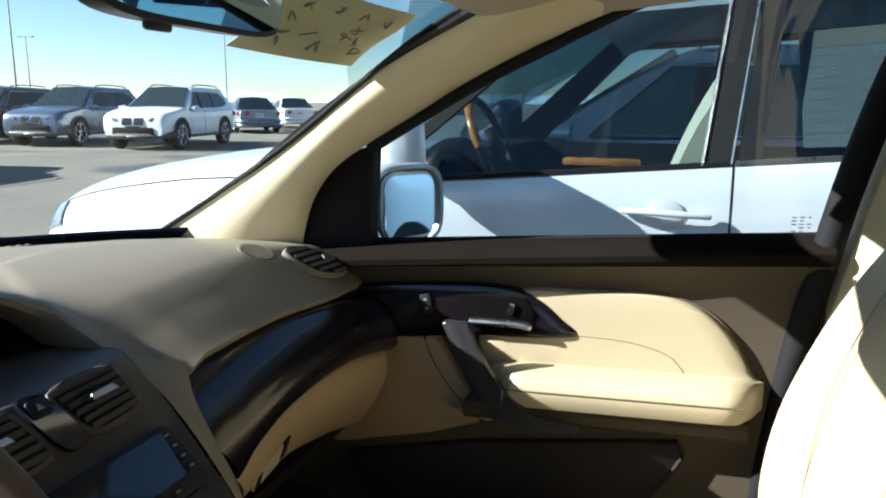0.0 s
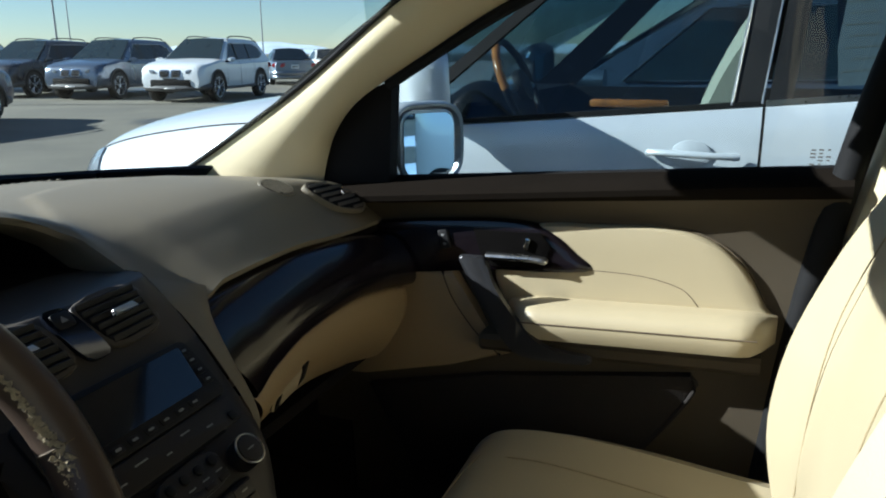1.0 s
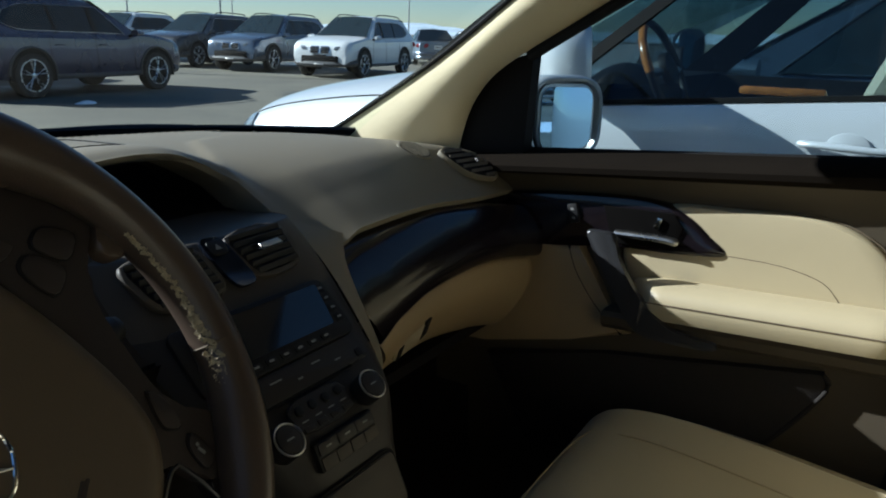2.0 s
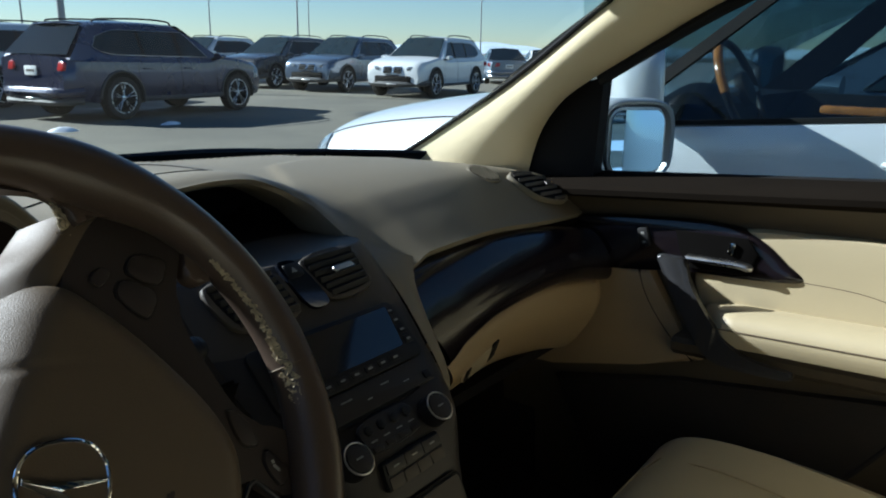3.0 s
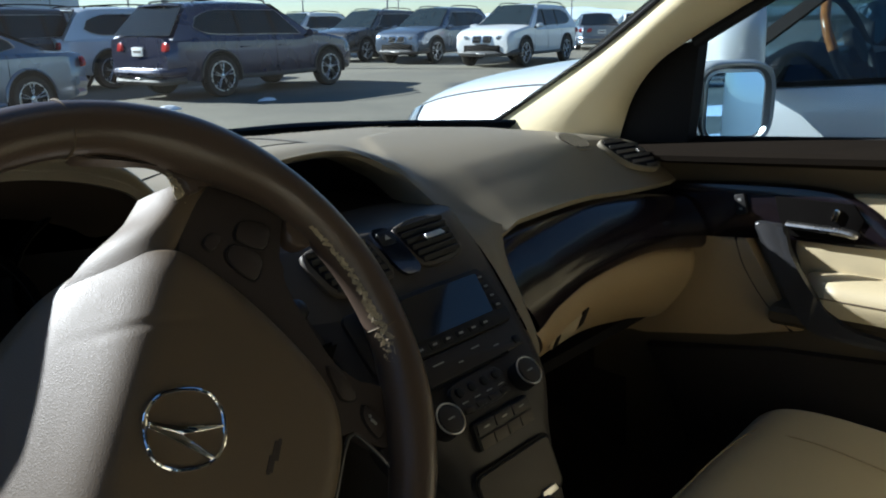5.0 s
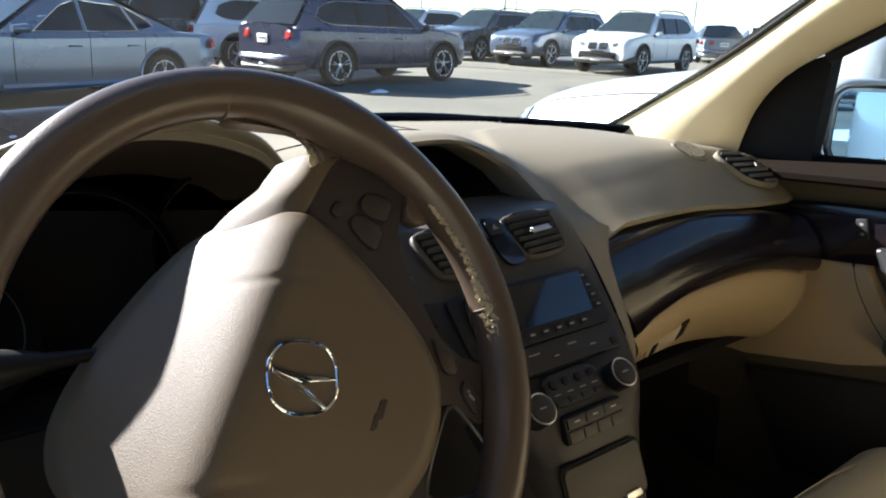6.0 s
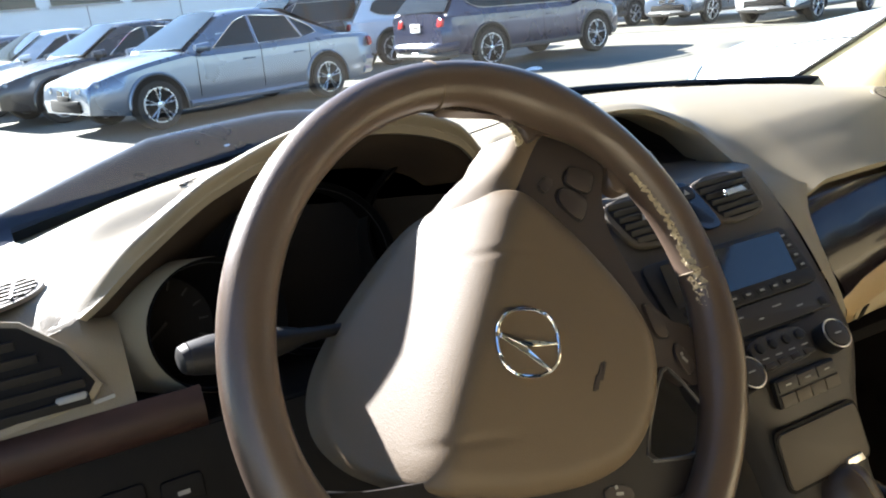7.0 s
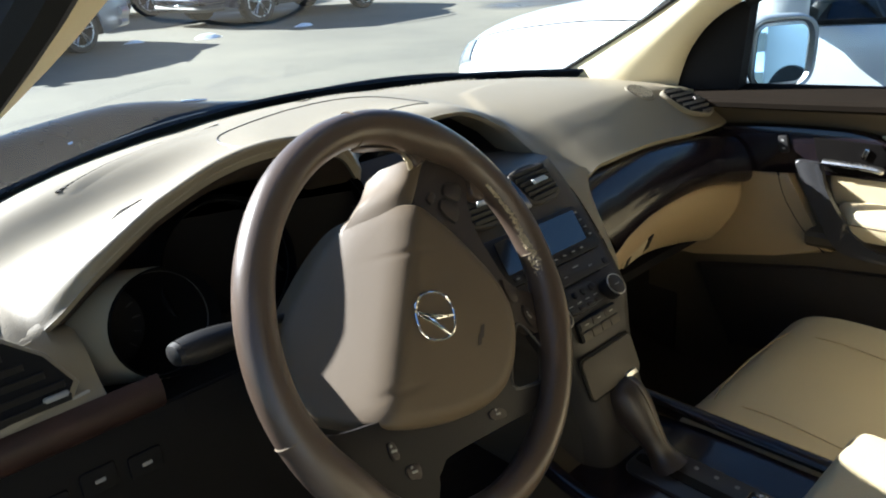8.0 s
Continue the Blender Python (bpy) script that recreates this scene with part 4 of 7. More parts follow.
    part("dial_mark", plate(rrect(0.016, 0.003, 0.001), 0.0008, axes((-0.650, 0.190, 1.013), (1, 0, 0.1), (0, 0.2, 1))), M_MARK, pan)
    # tapering side vent with slanted slats
    m = axes((-0.715, 0.204, 1.045), (1, 0, 0.0), (0.02, 0.40, 0.91))
    shape = [(-0.065, 0.048), (-0.02, 0.044), (0.020, 0.033), (0.046, 0.010), (0.062, -0.020), (0.054, -0.030), (0.0, -0.036), (-0.065, -0.041)]
    ve = part("side_vent", plate([(x * 1.08, y * 1.14) for x, y in shape], 0.005, m, 0.002), M_DASH, pan, "side vent frame")
    part("outlet_bed", plate(shape, 0.002, m @ Matrix.Translation((0, 0, 0.0045))), M_DARK, ve)
    for k in range(6):
        f = -0.032 + 0.0132 * k
        hi = 0.056 - max(0.0, f + 0.020) * 1.0
        part("slat", box((hi + 0.063, 0.008, 0.0016), at=((hi - 0.063) / 2, 0, 0), bevel=0.0005, seg=1, m=m @ Matrix.Translation((0, f, 0.008)) @ pose(0, 0, 0, 35)), M_BLACK, ve)
    part("thumb_wheel", box((0.022, 0.006, 0.006), at=(0.044, -0.028, 0.008), bevel=0.002, m=m), M_MARK, ve, "pale thumb wheel")
    m = axes((-0.712, 0.306, 1.0745), (1, 0.0, 0.10), (0, 1.0, -0.05))
    o = part("demister_rim", plate([(0.036 * math.cos(t * math.pi / 14), 0.043 * math.sin(t * math.pi / 14)) for t in range(28)], 0.004, m, 0.0015), M_DASHLOW, pan, "oval demister outlet")
    part("demister_bed", plate([(0.031 * math.cos(t * math.pi / 14), 0.038 * math.sin(t * math.pi / 14)) for t in range(28)], 0.001, m @ Matrix.Translation((0, 0, 0.004))), M_DARK, o)
    for k in range(5):
        yy = (k - 2) * 0.0135
        hw = 0.031 * math.sqrt(max(0, 1 - (yy / 0.038) ** 2))
        part("demister_bar", plate([(-hw, yy - 0.001), (hw, yy - 0.001), (hw, yy + 0.001), (-hw, yy + 0.001)], 0.002, m @ Matrix.Translation((0, 0, 0.0045))), M_DASHLOW, o)
    for xx in (-0.008, 0.012):
        part("demister_bar", plate([(xx - 0.001, -0.034), (xx + 0.001, -0.034), (xx + 0.001, 0.034), (xx - 0.001, 0.034)], 0.002, m @ Matrix.Translation((0, 0, 0.005))), M_DASHLOW, o)


build_driver_side()


# ---- steering wheel, turned a little ----
def wheel_frame(centre, turn, lean):
    """The wheel's plane: its x to the right, its y up and ahead."""
    a, b = radians(turn), radians(lean)
    x, ahead = Vector((math.cos(a), math.sin(a), 0)), Vector((-math.sin(a), math.cos(a), 0))
    return axes(centre, x, ahead * math.sin(b) + Vector((0, 0, math.cos(b))))


WHEEL = wheel_frame((-0.389, -0.0044, 1.060), 9.2, 28.2)
RIM_R, RIM_T = 0.1862, 0.0168


def dome(outline, n, heights, m, drift=(0.0, 0.0)):
    """A cushion over a closed outline: rings (scale, height); drift moves the crown."""
    loop = [Vector((x, y, 0)) for x, y in outline]
    k = len(loop)
    dense = []
    for i in range(n):
        f = i / n * k
        j = int(f)
        u = f - j
        a, b, c, d = loop[(j - 1) % k], loop[j], loop[(j + 1) % k], loop[(j + 2) % k]
        dense.append(0.5 * ((2 * b) + (c - a) * u + (2 * a - 5 * b + 4 * c - d) * u * u + (3 * b - a - 3 * c + d) * u ** 3))
    mid = sum(dense, Vector()) / n
    rows = [[m @ (mid + (p - mid) * s + Vector((drift[0] * (1 - s), drift[1] * (1 - s), h))) for p in dense] for s, h in heights]
    return capped(rows)


def pad_height(x, y):
    """Height of the airbag cover: flat in the middle, falling away steeply towards its long edge."""
    s = 0.753 * x - 0.658 * y
    if s > -0.020:
        return 0.006 + 0.04 * (s + 0.020)
    u = min(1.0, (-0.020 - s) / 0.033)
    fall = 0.033 * (u / 2 - math.sin(math.pi * u) / (2 * math.pi)) * 1.75
    if s < -0.053:
        fall += 1.75 * (-0.053 - s)
    return 0.006 - fall


def pad_mesh():
    outline = [(0.000, 0.109), (-0.026, 0.093), (-0.060, 0.067), (-0.090, 0.041), (-0.112, 0.014), (-0.124, -0.016), (-0.120, -0.044), (-0.100, -0.066), (-0.066, -0.084), (-0.030, -0.097), (0.010, -0.107), (0.047, -0.107), (0.077, -0.091), (0.099, -0.066), (0.111, -0.038), (0.108, -0.012), (0.100, 0.012), (0.083, 0.049), (0.066, 0.078), (0.051, 0.097), (0.030, 0.109), (0.014, 0.112)]
    loop = soften(outline, 11, 28)
    mid = Vector((0.0, -0.006))
    rows = []
    for s, dz in [(1.008, -0.030), (1.006, -0.014), (1.003, -0.006), (0.996, -0.0025), (0.985, -0.0008)] + [(0.975 - 0.0125 * k, 0.0) for k in range(77)]:
        ring_ = []
        for p in loop:
            q = mid + (p - mid) * s
            side_ = min(1.0, max(0.0, (q.x * 0.753 - q.y * 0.658 + 0.060) / 0.06))
            edge = (0.004 + 0.006 * side_ * side_ * (3 - 2 * side_)) * max(0.0, (s - 0.82) / 0.18) ** 2.2
            crease = 0.0011 * math.exp(-((q.y - 0.063 + 0.3 * q.x) / 0.0035) ** 2) * math.exp(-((q.x - 0.010) / 0.022) ** 2)
            crease += 0.0013 * math.exp(-((q.y + 0.062 + 0.25 * q.x) / 0.004) ** 2) * math.exp(-((q.x + 0.070) / 0.020) ** 2)
            ring_.append(WHEEL @ Vector((q.x, q.y, pad_height(q.x, q.y) + dz - edge - crease)))
        rows.append(ring_)
    return capped(rows)


def build_wheel():
    w = thing("steering_wheel", "brown leather steering wheel with frayed rim and tan airbag cover", "steering wheel")
    rim = []
    for i in range(144):
        a = 2 * math.pi * i / 144
        deg = math.degrees(a)
        bump_ = 0.0045 * math.exp(-((deg - 60) / 15) ** 2) + 0.0035 * math.exp(-((deg - 205) / 14) ** 2) + 0.0025 * math.exp(-((deg - 335) / 14) ** 2)
        rad, R = RIM_T + bump_, RIM_R - bump_ * 0.9
        c = Vector((R * math.cos(a), R * math.sin(a), 0))
        o = c.normalized()
        rim.append([WHEEL @ (c + o * (rad * math.cos(t) * 0.97) + Vector((0, 0, rad * math.sin(t) * 1.06))) for t in [2 * math.pi * k / 20 for k in range(20)]])
    rm = part("rim", grid(rim, True, True), M_WHEEL, w, "brown leather rim")
    for deg in (88.5, -1.2, 187):
        a = radians(deg)
        c = Vector((RIM_R * math.cos(a), RIM_R * math.sin(a), 0))
        m = WHEEL @ axes(c, c.normalized(), (0, 0, 1))
        part("seam", ring(RIM_T + 0.0002, 0.0008, m, 28, 5), M_SEAM, rm, "stitched seam")
    # frayed leather on the inner edge
    rng = random.Random(5)
    for lo, hi, base, count in ((-11, 30, -4, 230), (197, 213, 206, 80)):
        bits = []
        for k in range(count):
            deg = lo + (hi - lo) * k / count
            a = radians(deg)
            wide = 0.30 + 0.70 * max(0, 1 - abs(deg - base) / 22)
            o = Vector((math.cos(a), math.sin(a), 0))
            tt = radians(180 - 27 + rng.uniform(-15, 15) * wide)
            p = o * RIM_R + o * ((RIM_T + 0.0002) * math.cos(tt)) + Vector((0, 0, (RIM_T * 1.06 + 0.0002) * math.sin(tt)))
            m = WHEEL @ axes(p, Vector((-o.y, o.x, rng.uniform(-0.4, 0.4))), Vector((o.x * 0.6, o.y * 0.6, 1)))
            s = rng.uniform(0.0007, 0.0018) * (0.6 + 0.9 * wide)
            bits.append(plate([(-s, -s * rng.uniform(0.4, 1.2)), (s * rng.uniform(0.5, 1.3), -s * 0.5), (s * 0.7, s * rng.uniform(0.5, 1.4)), (-s * 0.6, s * 0.8)], 0.0009, m @ pose(0, 0, 0, rng.uniform(-25, 25), rng.uniform(-25, 25), rng.uniform(0, 360))))
        part("frayed_edge", merge(*bits), M_WORN, rm, "frayed pale leather edge")
    # spokes: the upper right one runs down beside the cover, the lower one passes under it
    upper = [(0.046, 0.085), (0.047, 0.098), (0.066, 0.117), (0.086, 0.133), (0.108, 0.142), (0.152, 0.132), (0.141, 0.100), (0.128, 0.082), (0.120, 0.066), (0.118, 0.045), (0.127, -0.003), (0.132, -0.018), (0.151, -0.041), (0.180, -0.050), (0.180, -0.078), (0.152, -0.090), (0.132, -0.080), (0.117, -0.056), (0.095, -0.060), (0.080, -0.020), (0.065, 0.035), (0.050, 0.070)]
    outer = [(0.1325, -0.0805), (0.152, -0.0885), (0.179, -0.074), (0.166, -0.107), (0.151, -0.122), (0.1435, -0.1135)]
    lower = [(0.116, -0.057), (0.062, -0.114), (0.104, -0.127), (0.124, -0.131), (0.144, -0.113), (0.163, -0.102), (0.152, -0.127), (0.136, -0.146), (0.095, -0.149), (0.043, -0.138), (-0.042, -0.122), (-0.060, -0.122), (-0.073, -0.133), (-0.084, -0.160), (-0.118, -0.142), (-0.150, -0.106), (-0.170, -0.062), (-0.170, -0.030), (-0.138, -0.046), (-0.100, -0.056), (-0.060, -0.070), (0.000, -0.085), (0.050, -0.085), (0.090, -0.060)]
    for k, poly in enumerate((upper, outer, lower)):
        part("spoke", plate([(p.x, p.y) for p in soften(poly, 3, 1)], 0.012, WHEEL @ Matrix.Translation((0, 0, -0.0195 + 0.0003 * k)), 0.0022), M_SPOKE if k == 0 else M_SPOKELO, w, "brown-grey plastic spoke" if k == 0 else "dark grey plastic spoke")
    # rolled upper flank of the spoke, running on from the cover's long edge to the rim
    low = smooth_line([(-0.012, 0.098, 0), (0.014, 0.117, 0), (0.042, 0.131, 0), (0.060, 0.145, 0)], 16)
    top = smooth_line([(0.026, 0.086, 0), (0.052, 0.103, 0), (0.076, 0.121, 0), (0.094, 0.138, 0)], 16)
    rows = []
    for i, (a, b) in enumerate(zip(low, top)):
        t = min(1.0, i / 12)
        t = t * t * (3 - 2 * t)
        line = []
        for k in range(17):
            u = k / 16
            p = a.lerp(b, u)
            side_ = min(1.0, max(0.0, (p.x * 0.753 - p.y * 0.658 + 0.060) / 0.06))
            near = pad_height(p.x, p.y) - 0.0045 - 0.0065 * side_ * side_ * (3 - 2 * side_)
            sink = max(0.0, (u - 0.72) / 0.28) ** 2
            far = -0.0072 - 0.034 * max(0.0, 1 - u / 0.62) ** 2
            line.append(WHEEL @ Vector((p.x, p.y, ((1 - t) * near + t * far) * (1 - sink) - 0.0088 * sink)))
        rows.append([WHEEL @ Vector((a.x + 0.004, a.y - 0.004, -0.070))] + line)
    part("spoke_flank", grid(rows), M_PAD, w, "rolled edge of the spoke")
    # leather that runs from the rim down onto the spoke, with a worn pale hem
    gus = soften([(0.000, 0.170), (0.030, 0.163), (0.058, 0.158), (0.070, 0.150), (0.071, 0.129), (0.100, 0.140), (0.140, 0.122), (0.158, 0.124), (0.118, 0.156), (0.060, 0.180)], 3, 1)
    part("rim_gusset", plate([(p.x, p.y) for p in gus], 0.012, WHEEL @ Matrix.Translation((0, 0, -0.014)), 0.004), M_WHEEL, rm)
    gus = soften([(0.152, 0.130), (0.141, 0.100), (0.134, 0.082), (0.142, 0.073), (0.160, 0.074), (0.172, 0.090)], 3, 1)
    part("rim_gusset", plate([(p.x, p.y) for p in gus], 0.012, WHEEL @ Matrix.Translation((0, 0, -0.016)), 0.004), M_WHEEL, rm)
    hem = smooth_line([(0.069, 0.153, -0.012), (0.067, 0.142, -0.008), (0.066, 0.131, -0.009), (0.056, 0.125, -0.018), (0.045, 0.124, -0.028)], 26)
    bits = []
    for k, p in enumerate(hem):
        for _ in range(5):
            s = rng.uniform(0.0009, 0.0021)
            q = p + Vector((rng.uniform(-0.001, 0.0045), rng.uniform(-0.002, 0.002), rng.uniform(-0.002, 0.0005)))
            bits.append(plate([(-s, -s), (s, -s * 0.6), (s * 0.7, s), (-s * 0.8, s * 0.7)], 0.0012, WHEEL @ Matrix.Translation(q) @ pose(0, 0, 0, rng.uniform(-30, 30), rng.uniform(-30, 30), rng.uniform(0, 360))))
    part("frayed_hem", merge(*bits), M_WORN, rm, "worn pale hem of the leather")
    # bright edge round the open triangle
    tri = soften([(0.117, -0.057), (0.131, -0.081), (0.144, -0.113), (0.124, -0.131), (0.104, -0.127), (0.062, -0.114)], 5, 2)
    part("opening_edge", tube([WHEEL @ Vector((p.x, p.y, -0.0075)) for p in tri], 0.0017, 6, close=True), M_GUN, w, "smooth edge of the opening")
    pad = part("airbag_cover", pad_mesh(), M_PAD, w, "tan grained airbag cover")
    for x, y, wd in ((0.036, -0.046, 0.012), (0.041, -0.043, 0.020), (0.046, -0.041, 0.014)):
        part("print_bar", plate(rrect(wd, 0.0024, 0.0008), 0.0005, WHEEL @ Matrix.Translation((x, y, pad_height(x, y) + 0.0001)) @ pose(0, 0, 0, 0, 0, 48)), M_SPOKE, pad)
    m = WHEEL @ Matrix.Translation((-0.003, -0.003, pad_height(0, 0) + 0.0012)) @ pose(0, 0, 0, 0, 0, -18)
    loop = [m @ Vector((0.0245 * math.copysign(abs(math.cos(t)) ** 0.82, math.cos(t)), 0.0225 * math.copysign(abs(math.sin(t)) ** 0.82, math.sin(t)), 0)) for t in [2 * math.pi * k / 44 for k in range(44)]]
    part("badge_ring", tube(loop, 0.0013, 8, close=True), M_CHROME, pad, "plain chrome badge ring")
    part("badge_bar", plate([(-0.022, 0.007), (-0.004, 0.0015), (0.0235, -0.0005), (0.0235, -0.0022), (-0.002, -0.0030), (-0.021, 0.0045)], 0.0018, m @ Matrix.Translation((0, 0, -0.0008)), 0.0005), M_CHROME, pad)
    part("badge_bar", plate([(-0.022, 0.0055), (-0.003, -0.0030), (0.0155, -0.0185), (0.013, -0.0200), (-0.006, -0.0065), (-0.022, 0.0030)], 0.0020, m @ Matrix.Translation((0, 0, -0.0008)), 0.0005), M_CHROME, pad)
    # keys on the spokes
    quads = (
        [(0.0665, 0.0985), (0.0775, 0.1045), (0.0845, 0.0985), (0.0715, 0.0905)],
        [(0.1035, 0.1070), (0.1270, 0.0970), (0.1125, 0.0795), (0.0915, 0.0955)],
        [(0.0890, 0.0935), (0.1105, 0.0775), (0.0935, 0.0605), (0.0785, 0.0845)],
        [(0.1205, -0.0090), (0.1325, -0.0215), (0.1355, -0.0440), (0.1200, -0.0385)],
        [(0.1395, -0.0475), (0.1495, -0.0720), (0.1365, -0.0770), (0.1310, -0.0560)],
        [(-0.1070, -0.0740), (-0.0985, -0.0765), (-0.0985, -0.0930), (-0.1070, -0.0905)],
        [(-0.0990, -0.1010), (-0.0830, -0.1060), (-0.0860, -0.1200), (-0.1010, -0.1130)],
        [(0.0195, -0.1130), (0.0430, -0.1210), (0.0440, -0.1320), (0.0195, -0.1240)],
    )
    for n_, quad in enumerate(quads):
        mid = sum((Vector(q) for q in quad), Vector((0, 0))) / 4
        rim_ = [(p.x, p.y) for p in soften([mid + (Vector(q) - mid) * 1.12 for q in quad], 4, 2)]
        face = [(p.x, p.y) for p in soften(quad, 4, 2)]
        part("key_gap", plate(rim_, 0.0006, WHEEL @ Matrix.Translation((0, 0, -0.0074))), M_BLACK, w)
        k = part("wheel_key", plate(face, 0.0022, WHEEL @ Matrix.Translation((0, 0, -0.0074)), 0.0008), M_SPOKE, w)
        if n_ > 3:
            part("key_mark", plate(rrect(0.0065, 0.0022, 0.0006), 0.0004, WHEEL @ Matrix.Translation((mid.x, mid.y, -0.0052)) @ pose(0, 0, 0, 0, 0, -20 - 40 * (n_ == 4))), M_MARK, k)
            part("key_mark", plate(rrect(0.0025, 0.0025, 0.0008), 0.0004, WHEEL @ Matrix.Translation((mid.x - 0.001, mid.y + 0.005, -0.0052))), M_MARK, k)
    # column and stalks
    col = thing("steering_column", "dark column shroud with two control stalks", "steering column")
    rows = []
    for d, rx, ry in ((0.090, 0.052, 0.048), (0.100, 0.062, 0.056), (0.13, 0.068, 0.062), (0.25, 0.066, 0.060)):
        rows.append([WHEEL @ Vector((rx * math.copysign(abs(math.cos(t)) ** 0.7, math.cos(t)), -0.012 + ry * math.copysign(abs(math.sin(t)) ** 0.7, math.sin(t)), -d)) for t in [2 * math.pi * k / 28 for k in range(28)]])
    part("shroud", capped(rows), M_BLACK, col, "black plastic shroud")
    rows = []
    for d, rx in ((0.040, 0.035), (0.092, 0.042)):
        rows.append([WHEEL @ Vector((0.02 + rx * math.cos(2 * math.pi * k / 24), rx * math.sin(2 * math.pi * k / 24), -d)) for k in range(24)])
    part("hub_back", capped(rows), M_BLACK, col)
    for s, a, b, name in ((-1, Vector((-0.05, 0.050, -0.110)), Vector((-0.184, 0.068, -0.110)), "turn_stalk"), (1, Vector((0.05, 0.02, -0.105)), Vector((0.198, 0.034, -0.105)), "wiper_stalk")):
        pts = [WHEEL @ a.lerp(b, k / 10) for k in range(11)]
        stalk = part(name, tube(pts, [0.0045, 0.0045, 0.005, 0.0055, 0.0070, 0.0110, 0.0140, 0.0155, 0.0160, 0.0155, 0.0130], 16, flat=0.85), M_BLACK, col, "black control stalk")
        part("end_cap", tube([WHEEL @ b, WHEEL @ (b + Vector((s * 0.005, 0, 0))), WHEEL @ (b + Vector((s * 0.007, 0, 0)))], [0.0128, 0.0110, 0.007], 16, flat=0.85), M_BLACK, stalk)


build_wheel()


# ---- passenger door ----
def door_frame(x):
    return axes((x, 0, 0), (0, -1, 0), (0, 0, 1))


def sill_z(a):
    """Height of the window sill; a runs backwards along the door."""
    return 1.052 + 0.075 * (a + 0.25)


def build_door():
    d = thing("front_passenger_door", "taupe door panel with beige insert, armrest and dark trim", "car door")
    rows, rolls = [], []
    for i in range(31):
        a = -0.44 + 0.96 * i / 30
        z = sill_z(a)
        ed = min(0.716, 0.690 + 0.06 * (a + 0.05))
        roll = [(0.83, z - 0.035), (0.80, z + 0.004), (0.775, z + 0.010), (0.735, z + 0.004), (ed + 0.006, z - 0.003), (ed, z - 0.010), (ed + 0.001, z - 0.020), (0.722, z - 0.030), (0.80, z - 0.036)]
        prof = [(0.80, z - 0.028), (0.722, z - 0.0295), (0.738, z - 0.045), (0.748, z - 0.062), (0.755, z - 0.085), (0.757, 0.93), (0.757, 0.80), (0.76, 0.66), (0.775, 0.50), (0.79, 0.34), (0.86, 0.34)]
        rows.append([Vector((x, -a, zz)) for x, zz in prof])
        rolls.append([Vector((x, -a, zz)) for x, zz in roll])
    part("panel", capped(rows), M_TAUPE, d, "taupe vinyl panel")
    part("sill_roll", capped(rolls), M_SILL, d, "dark brown soft sill")
    f = door_frame(0.758)
    # beige insert, cushioned
    ins = [(0.03, 0.995), (0.15, 1.006), (0.265, 1.008), (0.335, 0.990), (0.385, 0.950), (0.418, 0.895), (0.430, 0.862), (0.29, 0.852), (0.02, 0.845), (-0.03, 0.875), (-0.03, 0.93)]
    insert = part("insert", dome(ins, 90, ((1.0, -0.004), (1.0, 0.008), (0.985, 0.016), (0.95, 0.020), (0.8, 0.022), (0.4, 0.023)), f), M_BEIGE, d, "beige leather insert")
    seam = smooth_line([(0.12, 0.927, 0), (0.22, 0.926, 0), (0.285, 0.912, 0), (0.312, 0.890, 0), (0.325, 0.868, 0)], 16)
    part("seam", tube([f @ Vector((p.x, p.y, 0.0225)) for p in seam], 0.0009, 6), M_SEAM, insert, "dark seam")
    edge = smooth_line([(0.03, 0.997, 0), (0.15, 1.008, 0), (0.265, 1.010, 0), (0.337, 0.992, 0), (0.388, 0.951, 0), (0.421, 0.895, 0), (0.434, 0.860, 0)], 24)
    part("piping", tube([f @ Vector((p.x, p.y, 0.006)) for p in edge], 0.0016, 6), M_SEAM, insert, "dark piping")
    # armrest
    rows = []
    for i in range(25):
        a = -0.015 + 0.455 * i / 24
        e = min(1.0, (i / 24) / 0.12) ** 0.5 * min(1.0, (1 - i / 24) / 0.10 + 0.06) ** 0.5
        lift = 0.045 * (a - 0.05)
        prof = [(0.762, 0.868), (0.705, 0.872), (0.678, 0.868), (0.666, 0.858), (0.662, 0.845), (0.663, 0.830), (0.672, 0.812), (0.700, 0.803), (0.762, 0.802)]
        rows.append([Vector((0.758 - (0.758 - x) * e, -a, 0.838 + (z - 0.838) * (0.55 + 0.45 * e) + lift)) for x, z in prof])
    arm = part("armrest", capped(rows), M_BEIGE, d, "beige leather armrest")
    part("armrest_seam", tube([Vector((0.6615, -(0.03 + 0.38 * k / 20), 0.8445 + 0.045 * (-0.02 + 0.38 * k / 20))) for k in range(21)], 0.0012, 6), M_SEAM, arm)
    rows = []
    for i in range(25):
        a = -0.05 + 0.47 * i / 24
        lift = 0.045 * (a - 0.05)
        rows.append([Vector((x, -a, z + lift)) for x, z in ((0.765, 0.804), (0.700, 0.803), (0.692, 0.796), (0.696, 0.780), (0.712, 0.768), (0.765, 0.760))])
    part("armrest_base", capped(rows), M_TAUPE, d, "dark strip under the armrest")
    # lens-shaped lacquered trim
    trim = [(-0.36, 0.955), (-0.26, 0.984), (-0.08, 1.002), (0.02, 1.003), (0.075, 0.985), (0.115, 0.955), (0.142, 0.927), (0.06, 0.915), (-0.04, 0.910), (-0.19, 0.890), (-0.33, 0.88)]
    tr = part("lacquer_trim", dome(trim, 80, ((1.0, -0.01), (1.0, 0.016), (0.99, 0.023), (0.94, 0.029), (0.8, 0.032), (0.4, 0.033)), f), M_PIANO, d, "glossy dark lacquered trim")
    g = door_frame(0.7260)
